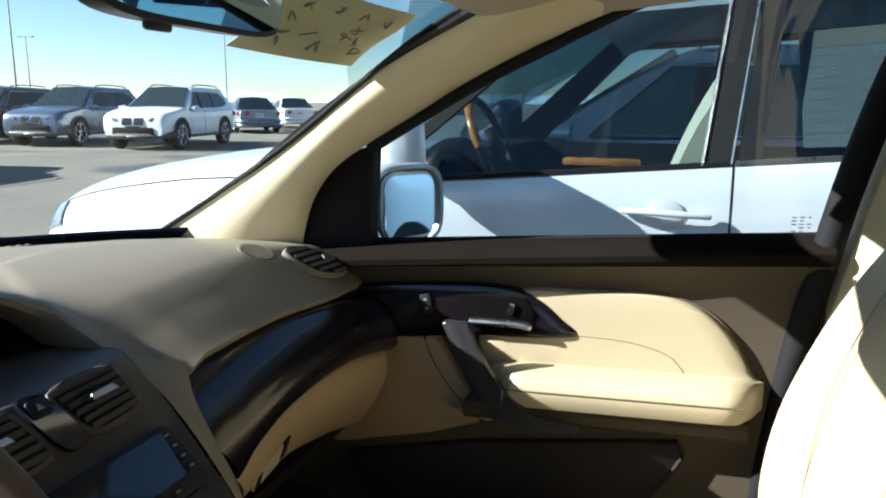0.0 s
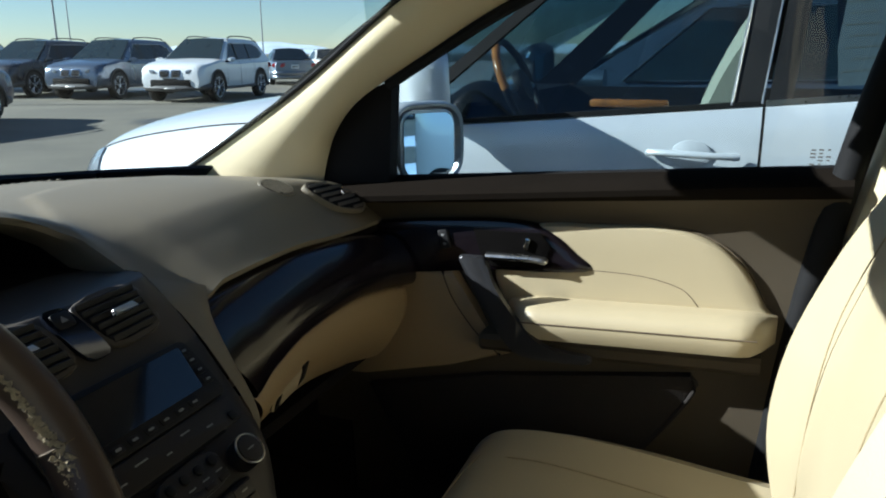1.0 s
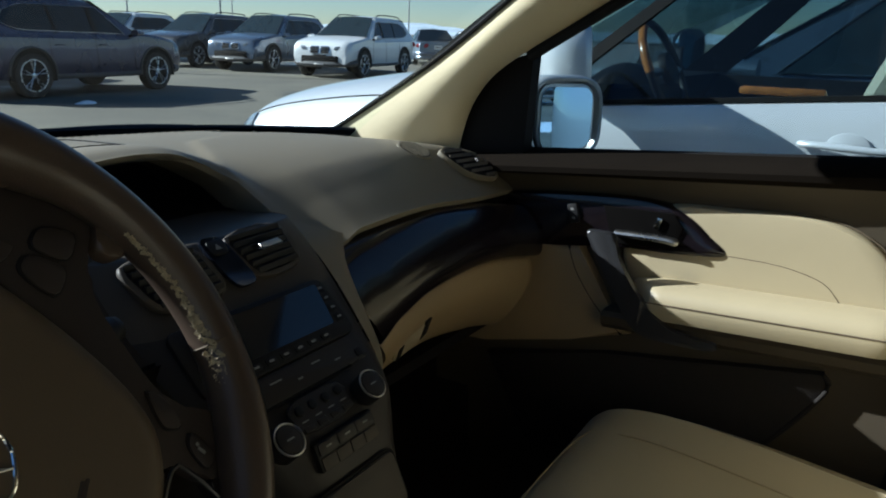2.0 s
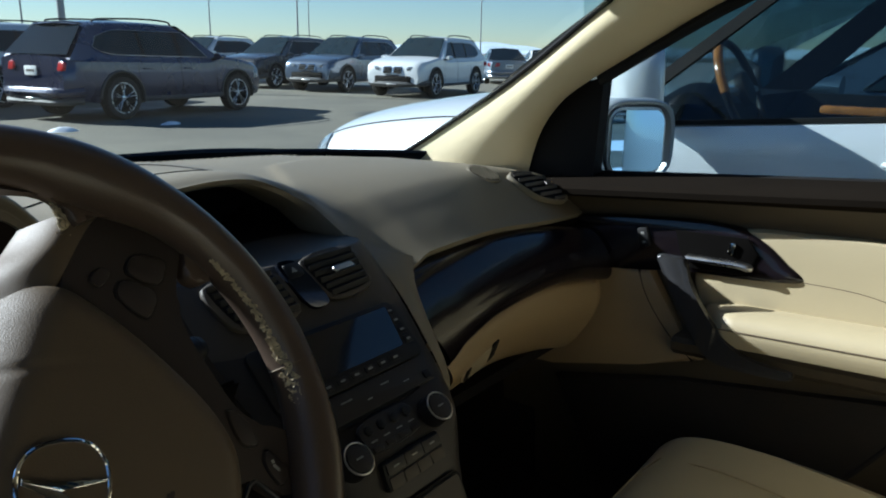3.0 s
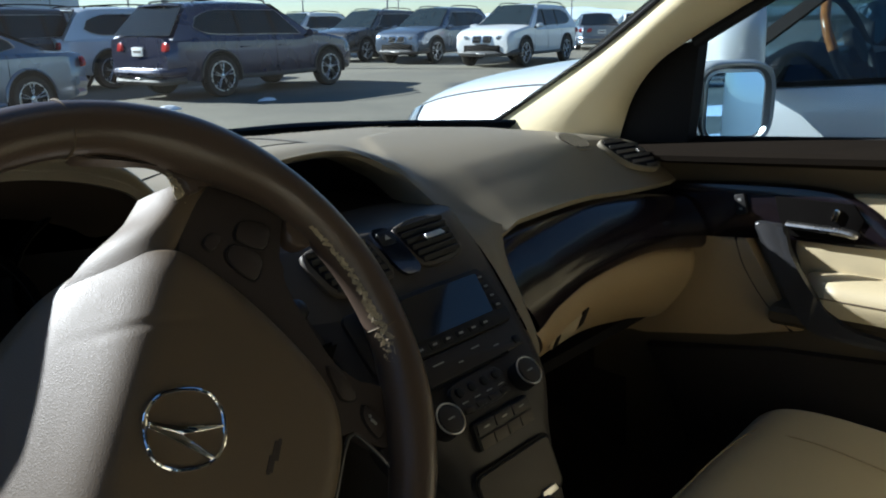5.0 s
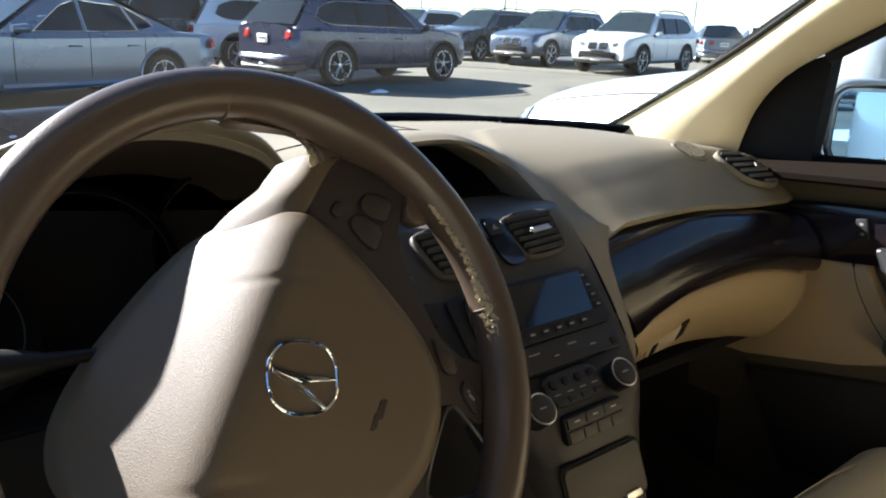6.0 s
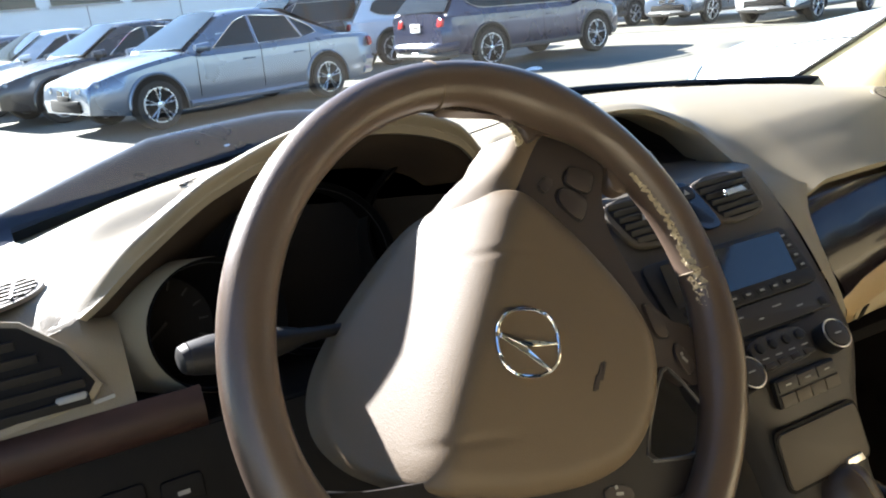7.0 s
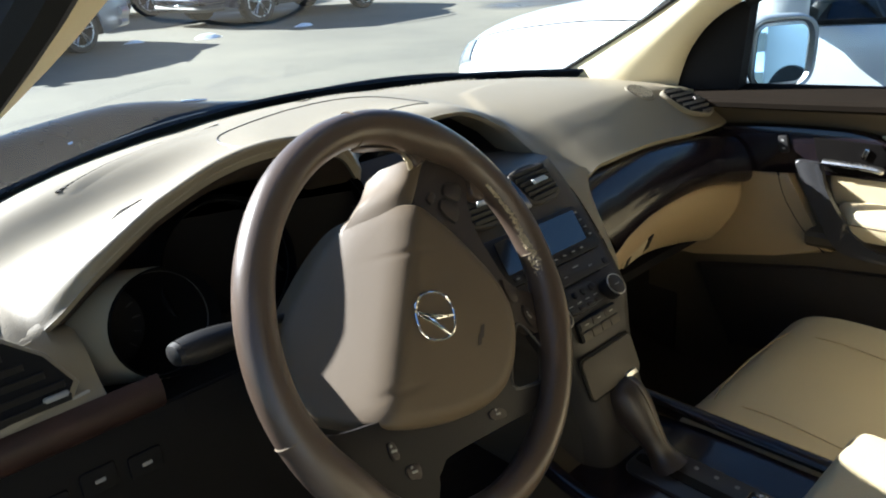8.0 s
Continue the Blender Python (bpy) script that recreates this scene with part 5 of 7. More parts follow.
    # flat plate on the trim; its near-black colour gives the hollow's shade
    part("handle_recess", plate([(-0.072, 0.985), (0.052, 0.988), (0.070, 0.965), (0.058, 0.925), (-0.040, 0.921), (-0.060, 0.945)], 0.004, g, 0.002), M_VOID, tr, "near-black plate for the shade behind the handle")
    lever = smooth_line([(-0.045, 0.941, 0), (0.0, 0.9425, 0), (0.040, 0.943, 0), (0.066, 0.940, 0)], 14)
    part("handle", tube([g @ Vector((p.x, p.y, 0.010)) for p in lever], [0.008] * 11 + [0.0085, 0.008, 0.005], 10, flat=0.8), M_SATIN, tr, "satin metal lever")
    part("lock_knob", plate(rrect(0.010, 0.022, 0.004), 0.008, g @ Matrix.Translation((0.028, 0.968, 0.002)) @ pose(0, 0, 0, 0, 0, -14), 0.002), M_CHROME, tr, "chrome lock lever")
    sw = part("lock_switch", plate(rrect(0.020, 0.036, 0.004), 0.006, g @ Matrix.Translation((-0.128, 0.963, 0)) @ pose(0, 0, 0, 0, 0, 14), 0.002), M_BLACK, tr, "small black switch")
    for k in (-1, 1):
        part("switch_mark", plate(rrect(0.006, 0.004, 0.001), 0.0006, g @ Matrix.Translation((-0.128 - 0.002 * k, 0.963 + 0.008 * k, 0.0062))), M_MARK, sw)
    # pull grip: a flat slanted blade that runs into the dark strip below the armrest
    blade = [(-0.077, 0.951), (-0.052, 0.953), (-0.029, 0.949), (-0.016, 0.912), (0.008, 0.873), (0.037, 0.838), (0.062, 0.816), (0.092, 0.802), (0.150, 0.797), (0.158, 0.790), (0.150, 0.784), (0.081, 0.781), (0.032, 0.786), (0.004, 0.810), (-0.025, 0.856), (-0.054, 0.903), (-0.071, 0.936)]
    blade = closed_curve(blade, 5)
    part("pull_grip", plate(blade, 0.014, door_frame(0.672), 0.005, seg=3), M_GUN, d, "gunmetal pull grip")
    part("grip_backing", plate([(-0.10, 0.90), (-0.05, 0.90), (0.0, 0.83), (0.03, 0.795), (0.05, 0.775), (0.0, 0.775), (-0.05, 0.80)], 0.012, door_frame(0.757), 0.004), M_TAUPE, d, "dark backing of the grip")
    low = [(-0.42, 0.655), (-0.40, 0.88), (-0.19, 0.893), (-0.115, 0.902), (-0.085, 0.855), (-0.045, 0.795), (-0.005, 0.752), (-0.12, 0.715), (-0.30, 0.67)]
    part("front_panel", plate(low, 0.028, door_frame(0.757), 0.008), M_GLOVE, d, "beige front panel")
    part("front_panel_gap", tube([door_frame(0.757) @ Vector((p.x, p.y, 0.026)) for p in smooth_line([(-0.135, 0.90, 0), (-0.115, 0.85, 0), (-0.07, 0.79, 0), (-0.02, 0.748, 0)], 12)], 0.0025, 6), M_DARK, d)
    # map pocket
    part("pocket", plate([(-0.30, 0.640), (-0.05, 0.700), (0.26, 0.748), (0.315, 0.756), (0.325, 0.735), (0.285, 0.665), (0.24, 0.60), (0.18, 0.52), (-0.20, 0.46)], 0.026, door_frame(0.765), 0.006), M_CARPET, d, "dark map pocket")
    part("pocket_lip", tube([door_frame(0.765) @ Vector((p.x, p.y, 0.026)) for p in smooth_line([(0.315, 0.756, 0), (0.325, 0.735, 0), (0.29, 0.672, 0), (0.24, 0.60, 0)], 12)], 0.004, 8), M_CARPET, d)
    # black seal and window frame
    part("rear_seal", tube(smooth_line([(0.775, -0.435, 0.42), (0.765, -0.462, 0.78), (0.745, -0.515, 1.12), (0.722, -0.56, 1.33), (0.685, -0.595, 1.455)], 24), 0.022, 10), M_RUBBER, d, "black rubber door seal")
    part("window_frame", tube(smooth_line([(0.700, -0.585, 1.475), (0.68, -0.40, 1.490), (0.672, -0.25, 1.474), (0.694, -0.08, 1.402), (0.706, 0.04, 1.346), (0.716, 0.15, 1.285), (0.724, 0.235, 1.236)], 24), 0.011, 8), M_RUBBER, d, "black window seal")
    part("sill_seal", tube([Vector((0.785, -a, sill_z(a) + 0.006)) for a in [-0.26 + 0.78 * k / 20 for k in range(21)]], 0.007, 8), M_RUBBER, d, "black sill seal")
    part("mirror_sail", thick([[(0.742, 0.236, 1.242), (0.742, 0.246, 1.050)], [(0.742, 0.30, 1.222), (0.742, 0.30, 1.046)], [(0.742, 0.36, 1.175), (0.742, 0.36, 1.042)], [(0.742, 0.42, 1.06), (0.742, 0.42, 1.038)]], (0.035, 0, 0)), M_DARK, d, "black corner cover")
    def pane_at(a, u):
        lo = Vector((0.790, -a, sill_z(a) - 0.01))
        hi = Vector((0.690, -a * 0.97 - 0.02, 1.50))
        p = lo.lerp(hi, u)
        p.x += 0.012 * math.sin(math.pi * u)
        return p
    gl = part("window_pane", grid([[pane_at(-0.30 + 0.86 * i / 20, j / 10) for i in range(21)] for j in range(11)]), M_SIDEGLASS, d, "clear side window, closed")
    # etched glass mark, kept as plain bars
    rng = random.Random(3)
    for r_ in range(5):
        for c_ in range(3):
            if rng.random() < 0.85:
                a = 0.465 + 0.011 * c_
                p = pane_at(a, 0.062 + 0.014 * (4 - r_))
                m = axes(p + Vector((-0.003, 0, 0)), (0, -1, 0), (-0.2, 0, 1))
                part("etched_bar", plate(rrect(rng.uniform(0.004, 0.009), 0.0022, 0.0006), 0.0005, m), M_INK, gl)


build_door()


def build_belt():
    b = thing("seat_belt", "beige webbing belt hanging along the centre pillar", "seat belt")
    pts = smooth_line([(0.665, -0.67, 1.28), (0.662, -0.655, 1.10), (0.664, -0.635, 0.92), (0.67, -0.62, 0.70), (0.68, -0.61, 0.48)], 20)
    part("webbing", thick([[p + Vector((0, -0.022, 0)), p + Vector((0, 0.022, 0))] for p in pts], (0.002, 0, 0)), M_SEATTAN, b, "greyish beige webbing")
    part("anchor", box((0.022, 0.07, 0.05), at=(0.672, -0.67, 1.30), bevel=0.008), M_BEIGEP, b, "beige belt guide")


build_belt()


# ---- seats ----
BACK = 0.045


def build_seat():
    s = thing("front_passenger_seat", "beige leather bucket seat with soft creased bolsters", "car seat", group="front seats", at=(0.385, 0, 0))
    def prof(w, top, side, bolster, low, crown=0.0):
        out = []
        for k in range(17):
            u = k / 8 - 1
            out.append((u * w, top + bolster * max(0, (abs(u) - 0.55) / 0.45) ** 1.6 - side * max(0, (abs(u) - 0.86) / 0.14) ** 2 - crown * u * u))
        out += [(w * 0.96, low + 0.05), (w * 0.8, low), (-w * 0.8, low), (-w * 0.96, low + 0.05)]
        return out
    rows = []
    for y, w, top, bol, low in ((0.035, 0.19, 0.555, 0.0, 0.525), (0.030, 0.225, 0.605, 0.0, 0.505), (0.012, 0.245, 0.640, 0.004, 0.49), (-0.03, 0.258, 0.657, 0.014, 0.48), (-0.12, 0.265, 0.655, 0.030, 0.47), (-0.25, 0.268, 0.640, 0.040, 0.46), (-0.38, 0.268, 0.622, 0.045, 0.46), (-0.50, 0.265, 0.612, 0.045, 0.46)):
        rows.append([Vector((x, y, z)) for x, z in prof(w, top, 0.03, bol, low)])
    rows = [[curve_at([r[k] for r in rows], i / 34) for k in range(len(rows[0]))] for i in range(35)]
    cu = part("cushion", capped(rows), M_BEIGE, s, "beige leather seat cushion")
    for sx in (1, -1):
        part("cushion_seam", tube(smooth_line([(sx * 0.150, -0.0, 0.648), (sx * 0.150, -0.10, 0.662), (sx * 0.148, -0.28, 0.647), (sx * 0.145, -0.44, 0.625)], 16), 0.0011, 6), M_STITCH, cu)
    part("cushion_seam", tube(smooth_line([(-0.225, -0.03, 0.652), (-0.1, 0.003, 0.651), (0.1, 0.003, 0.651), (0.225, -0.03, 0.652)], 16), 0.0011, 6), M_STITCH, cu)
    rows = []
    for z, y, w, bol, th in ((0.60, -0.435, 0.215, 0.02, 0.12), (0.66, -0.430, 0.245, 0.045, 0.13), (0.76, -0.435, 0.262, 0.068, 0.13), (0.88, -0.452, 0.268, 0.070, 0.125), (1.00, -0.482, 0.262, 0.056, 0.115), (1.09, -0.508, 0.244, 0.036, 0.10), (1.16, -0.530, 0.205, 0.016, 0.085), (1.195, -0.548, 0.150, 0.002, 0.06), (1.205, -0.565, 0.11, 0.0, 0.03)):
        ring_ = []
        for k in range(17):
            u = k / 8 - 1
            yy = y + bol * max(0, (abs(u) - 0.45) / 0.55) ** 1.5 - 0.045 * max(0, (abs(u) - 0.85) / 0.15) ** 2 + 0.010 * math.exp(-((z - 0.80) / 0.10) ** 2) * (1 - u * u)
            ring_.append(Vector((u * w, yy - BACK, z)))
        ring_ += [Vector((w * 0.97, y - BACK - th * 0.6, z)), Vector((w * 0.75, y - BACK - th, z)), Vector((-w * 0.75, y - BACK - th, z)), Vector((-w * 0.97, y - BACK - th * 0.6, z))]
        rows.append(ring_)
    fine = []
    for i in range(33):
        t = i / 32
        fine.append([curve_at([r[k] for r in rows], t) for k in range(len(rows[0]))])
    ba = part("backrest", capped(fine), M_BEIGE, s, "beige leather backrest")
    for sx in (1, -1):
        part("backrest_seam", tube([p + Vector((0, -BACK, 0)) for p in smooth_line([(sx * 0.120, -0.424, 0.70), (sx * 0.138, -0.432, 0.82), (sx * 0.145, -0.452, 0.95), (sx * 0.135, -0.490, 1.07), (sx * 0.110, -0.522, 1.15)], 20)], 0.0010, 6), M_STITCH, ba)
    rows = []
    for z, w, d in ((1.225, 0.09, 0.03), (1.24, 0.12, 0.05), (1.30, 0.135, 0.058), (1.36, 0.13, 0.052), (1.395, 0.105, 0.035), (1.405, 0.07, 0.015)):
        rows.append([Vector((w * math.copysign(abs(math.cos(t)) ** 0.7, math.cos(t)), -0.60 - BACK + d * math.copysign(abs(math.sin(t)) ** 0.7, math.sin(t)), z)) for t in [2 * math.pi * k / 24 for k in range(24)]])
    hr = part("headrest", capped(rows), M_BEIGE, s, "beige leather headrest")
    for sx in (1, -1):
        part("headrest_post", tube([(sx * 0.055, -0.60 - BACK, 1.17), (sx * 0.055, -0.60 - BACK, 1.24)], 0.006, 10), M_CHROME, hr)
    part("base", box((0.46, 0.46, 0.10), at=(0, -0.24, 0.42), bevel=0.01), M_BLACK, s, "dark seat base")
    return s


seat = build_seat()
driver = copy_thing(seat, pose(-0.385, -0.06, -0.06))
driver.name = "front_driver_seat"
driver["label"] = "beige leather driver seat behind the wheel"


# ---- console between the seats ----
def build_console():
    c = thing("centre_console", "dark glossy console between the seats with gear lever", "console")
    rows = []
    for y, w, z in ((0.10, 0.120, 0.690), (0.05, 0.128, 0.672), (-0.05, 0.140, 0.664), (-0.18, 0.150, 0.664), (-0.27, 0.152, 0.668)):
        rows.append([Vector((x * w, y, zz)) for x, zz in ((1.0, 0.38), (1.0, z - 0.035), (0.97, z - 0.008), (0.9, z), (-0.9, z), (-0.97, z - 0.008), (-1.0, z - 0.035), (-1.0, 0.38))])
    part("body", capped(rows), M_TAUPE, c, "taupe console body")
    top = [(-0.105, 0.075), (0.105, 0.075), (0.122, -0.05), (0.132, -0.26), (-0.132, -0.26), (-0.122, -0.05)]
    part("top_plate", plate(top, 0.006, pose(0, 0, 0.6655), 0.003), M_PIANO, c, "glossy dark top plate")
    for sx in (1, -1):
        part("side_rail", tube(smooth_line([(sx * 0.118, 0.085, 0.690), (sx * 0.130, 0.02, 0.684), (sx * 0.140, -0.10, 0.680), (sx * 0.146, -0.26, 0.682)], 18), 0.013, 10, flat=0.8), M_PIANO, c, "lacquered side rail")
    gate = part("gear_gate", plate(rrect(0.085, 0.20, 0.02), 0.006, pose(0.0, -0.105, 0.671), 0.002), M_GUN, c, "dark metal gear gate")
    part("gate_slot", plate(rrect(0.018, 0.15, 0.006), 0.001, pose(-0.006, -0.085, 0.677)), M_DARK, gate)
    for k in range(5):
        part("gate_mark", plate(rrect(0.006, 0.006, 0.001), 0.0008, pose(0.026, -0.025 - 0.03 * k, 0.677)), M_MARK, gate)
    part("chrome_plate", plate(rrect(0.060, 0.030, 0.010), 0.004, pose(0.004, -0.178, 0.677), 0.002), M_CHROME, gate, "small chrome plate")
    lever = thing("gear_lever", "dark brown leather gear lever with chrome button", "gear lever")
    pts = smooth_line([(0.004, -0.055, 0.675), (0.003, -0.035, 0.70), (0.002, -0.005, 0.735), (0.002, 0.022, 0.762), (0.002, 0.040, 0.778)], 22)
    rad = [0.030, 0.027, 0.024, 0.021, 0.019, 0.018, 0.018, 0.019, 0.021, 0.023, 0.025, 0.027, 0.029, 0.030, 0.031, 0.031, 0.031, 0.030, 0.028, 0.025, 0.020, 0.013]
    kn = part("grip", tube(pts, rad, 18), M_LEVER, lever, "dark brown leather grip")
    part("grip_seam", tube([p + Vector((0.0, -0.7 * r, 0.72 * r)) for p, r in zip(pts, rad)][5:], 0.0009, 5), M_SEAM, kn)
    part("button", box((0.020, 0.014, 0.012), at=(-0.008, 0.046, 0.790), bevel=0.003), M_CHROME, kn, "chrome button")
    arm = thing("console_armrest", "beige leather armrest box on the console", "armrest")
    part("lid", box((0.27, 0.42, 0.07), at=(0.0, -0.455, 0.742), bevel=0.025, seg=4), M_BEIGE, arm, "beige padded lid")
    part("bin", box((0.26, 0.36, 0.34), at=(0.0, -0.48, 0.53), bevel=0.01), M_TAUPE, arm, "taupe storage bin")


build_console()


def build_driver_door():
    """The driver's door, standing open; local x runs from the hinge to the latch."""
    d = thing("driver_door", "silver driver door standing open, dark inner lining", "car door", at=(-0.86, 0.47, 0), turn=241)
    rows = [[Vector((x, y, z)) for y, z in ((-0.05, 0.34), (-0.075, 0.55), (-0.07, 0.85), (-0.05, 1.03), (0.0, 1.045), (0.05, 1.03), (0.075, 0.85), (0.07, 0.55), (0.05, 0.34))] for x in (0.0, 0.03, 0.55, 1.05, 1.08)]
    part("shell", capped(rows), M_SILVER, d, "silver outer skin")
    part("lining", box((0.96, 0.03, 0.60), at=(0.54, 0.085, 0.70), bevel=0.012), M_TAUPE, d, "taupe inner lining")
    part("armrest", box((0.50, 0.06, 0.05), at=(0.62, 0.12, 0.83), bevel=0.018), M_BEIGE, d, "beige armrest")
    part("window_frame", tube(smooth_line([(0.10, 0.0, 1.04), (0.30, 0.02, 1.20), (0.62, 0.07, 1.42), (0.95, 0.10, 1.47), (1.06, 0.06, 1.25), (1.07, 0.0, 1.04)], 24), 0.018, 8), M_RUBBER, d, "black window frame")
    lo, hi = [(0.12, 0.0, 1.03), (0.60, 0.01, 1.03), (1.06, 0.0, 1.03)], [(0.30, 0.02, 1.20), (0.66, 0.07, 1.42), (1.05, 0.07, 1.40)]
    gl = part("pane", grid([[Vector(a), (Vector(a) + Vector(b)) / 2 + Vector((0, -0.01, 0)), Vector(b)] for a, b in zip(smooth_line(lo, 9), smooth_line(hi, 9))]), M_SIDEGLASS, d, "clear door glass")


build_driver_door()


# ---- mirror, papers ----
def build_mirror_inside():
    r = thing("rear_view_mirror", "black framed rear-view mirror on a stalk", "mirror")
    m = axes((0.104, 0.120, 1.421), (0.99, 0.06, 0.0), (0.0, -0.06, 0.998))
    out = [(0.150 * math.copysign(abs(math.cos(t)) ** 0.4, math.cos(t)), 0.040 * math.copysign(abs(math.sin(t)) ** 0.5, math.sin(t))) for t in [2 * math.pi * k / 48 for k in range(48)]]
    part("housing", plate(out, 0.024, m @ Matrix.Translation((0, 0, -0.022)), 0.006, seg=3), M_BLACK, r, "black plastic housing")
    part("glass", plate([(x * 0.955, y * 0.86) for x, y in out], 0.002, m @ Matrix.Translation((0, 0, 0.0022))), M_MIRROR, r, "mirror glass")
    part("stalk", tube([m @ Vector((0, 0.0, -0.02)), m @ Vector((0, 0.030, -0.05)), m @ Vector((0, 0.040, -0.085))], [0.012, 0.010, 0.016], 12), M_BLACK, r)
    part("dip_tab", box((0.034, 0.014, 0.008), at=(-0.055, -0.040, -0.010), bevel=0.003, m=m), M_BLACK, r)


build_mirror_inside()


def build_paper():
    # a sheet stuck behind the top of the glass, written on by hand
    p = thing("windshield_paper", "yellowed sheet with scrawled writing stuck to the glass", "paper sheet")
    R, L, T = Vector((0.622, 0.222, 1.374)), Vector((0.374, 0.285, 1.389)), Vector((0.571, 0.090, 1.457))
    m = axes(L, R - L, T - R)
    w, h = (R - L).length, 0.145
    n = m.to_3x3() @ Vector((0, 0, 1))
    rows = [[m @ Vector((w * i / 10, h * j / 6, 0.003 * math.sin(3 * i / 10 + j))) for i in range(11)] for j in range(7)]
    part("sheet", thick(rows, n * 0.0006), M_PAPER, p, "yellowed paper")
    rng = random.Random(11)
    for k in range(16):
        x0, y0 = rng.uniform(0.02, w - 0.04), rng.choice((0.035, 0.062, 0.09, 0.115))
        q = [m @ Vector((x0 + rng.uniform(-0.01, 0.022), y0 + rng.uniform(-0.012, 0.014), (-0.004 if n.y > 0 else 0.005))) for _ in range(4)]
        part("pen_stroke", tube(smooth_line(q, 8), 0.0011, 5), M_INK, p)


build_paper()


def build_visor(side, name, label):
    v = thing(name, label, "sun visor", group="sun visors")
    rows = []
    for i in range(15):
        x = side * (0.10 + 0.42 * i / 14)
        y0 = 0.06 - 0.22 * x * x
        c = Vector((x, y0 - 0.10, 1.478 - 0.03 * (x / 0.6) ** 2))
        rows.append([c + Vector((0, 0.085 * math.cos(t), 0.012 * math.sin(t) - 0.02 * math.cos(t))) for t in [2 * math.pi * k / 16 for k in range(16)]])
    part("pad", capped(rows), M_ROOF, v, "beige fabric visor")


build_visor(1, "sun_visor", "beige fabric sun visor folded up under the roof")
build_visor(-1, "sun_visor", "beige fabric sun visor folded up under the roof")


# ---- outside of the carried car ----
def build_hood():
    h = thing("hood", "silver hood with dark cowl and wipers at the glass", "car hood")
    rows = []
    for i in range(21):
        x = -0.80 + 1.6 * i / 20
        k = (x / 0.8) ** 2
        rows.append([Vector((x, y - 0.10 * k, z - dz * k)) for y, z, dz in ((1.04, 0.985, 0.05), (1.12, 0.985, 0.06), (1.35, 0.955, 0.08), (1.60, 0.905, 0.09), (1.80, 0.840, 0.10), (1.90, 0.76, 0.10), (1.93, 0.60, 0.08))])
    part("panel", grid(rows), M_SILVER, h, "silver painted panel")
    rows = []
    for i in range(33):
        x = -0.76 + 1.52 * i / 32
        y = glass_base(x)
        k = min(1.0, max(0.0, (x + 0.32) / 0.42))
        top = 1.118 - 0.055 * k * k * (3 - 2 * k) - 0.05 * max(0.0, (-0.52 - x) / 0.24)
        rows.append([Vector((x, y - 0.03, 1.035)), Vector((x, y + 0.03, 1.042)), Vector((x, y + 0.075, top - 0.022)), Vector((x, y + 0.115, top)), Vector((x, y + 0.15, top - 0.01)), Vector((x, y + 0.20, 1.02)), Vector((x, y + 0.21, 0.99))])
    cw = part("cowl", grid([smooth_line(r, 14) for r in rows]), M_COWL, h, "black plastic cowl")
    # chrome slivers added on the cowl just to give it bright glints
    for x0, x1, k in ((-0.50, -0.40, 0.105), (-0.37, -0.30, 0.105), (-0.42, -0.385, 0.070), (-0.14, -0.08, 0.10)):
        part("cowl_glint", tube([Vector((x, glass_base(x) + k, 1.118 - 0.012 - 0.03 * max(0, x + 0.2) * 4 - (0.02 if k < 0.08 else 0.0))) for x in (x0, (x0 + x1) / 2, x1)], [0.002, 0.004, 0.002], 6), M_CHROME, cw, "added chrome sliver for a glint")
    for side in (1, -1):
        part("fender", grid([[Vector((side * 0.80, y, z)), Vector((side * 0.93, y, z - 0.04)), Vector((side * 0.97, y, z - 0.30)), Vector((side * 0.97, y, 0.40))] for y, z in ((0.60, 0.955), (1.0, 0.925), (1.4, 0.87), (1.75, 0.79), (1.9, 0.68))]), M_SILVER, h, "silver fender")
    for x0, x1 in ((-0.60, -0.02), (0.04, 0.56)):
        wp = thing("wiper", "black wiper arm and blade resting at the glass foot", "wiper", group="wipers")
        pts = []
        for k in range(15):
            x = x0 + (x1 - x0) * k / 14
            p = glass_at(x, 0.012 + 0.022 * math.sin(math.pi * k / 14))
            pts.append(p + Vector((0, 0.012, 0.010)))
        part("blade", tube(pts, 0.0055, 8), M_RUBBER, wp, "rubber blade")
        part("arm", tube([p + Vector((0.03, 0.012, 0.004)) for p in pts[2:11]] + [Vector((x1 + 0.03, glass_base(x1) + 0.08, 1.055))], [0.006] * 9 + [0.014], 8, flat=0.6), M_BLACK, wp, "black arm")
        part("joint", disc(0.018, 0.02, pose(x1 + 0.03, glass_base(x1) + 0.08, 1.04), 16, 0.004), M_BLACK, wp, "black pivot cap")


build_hood()


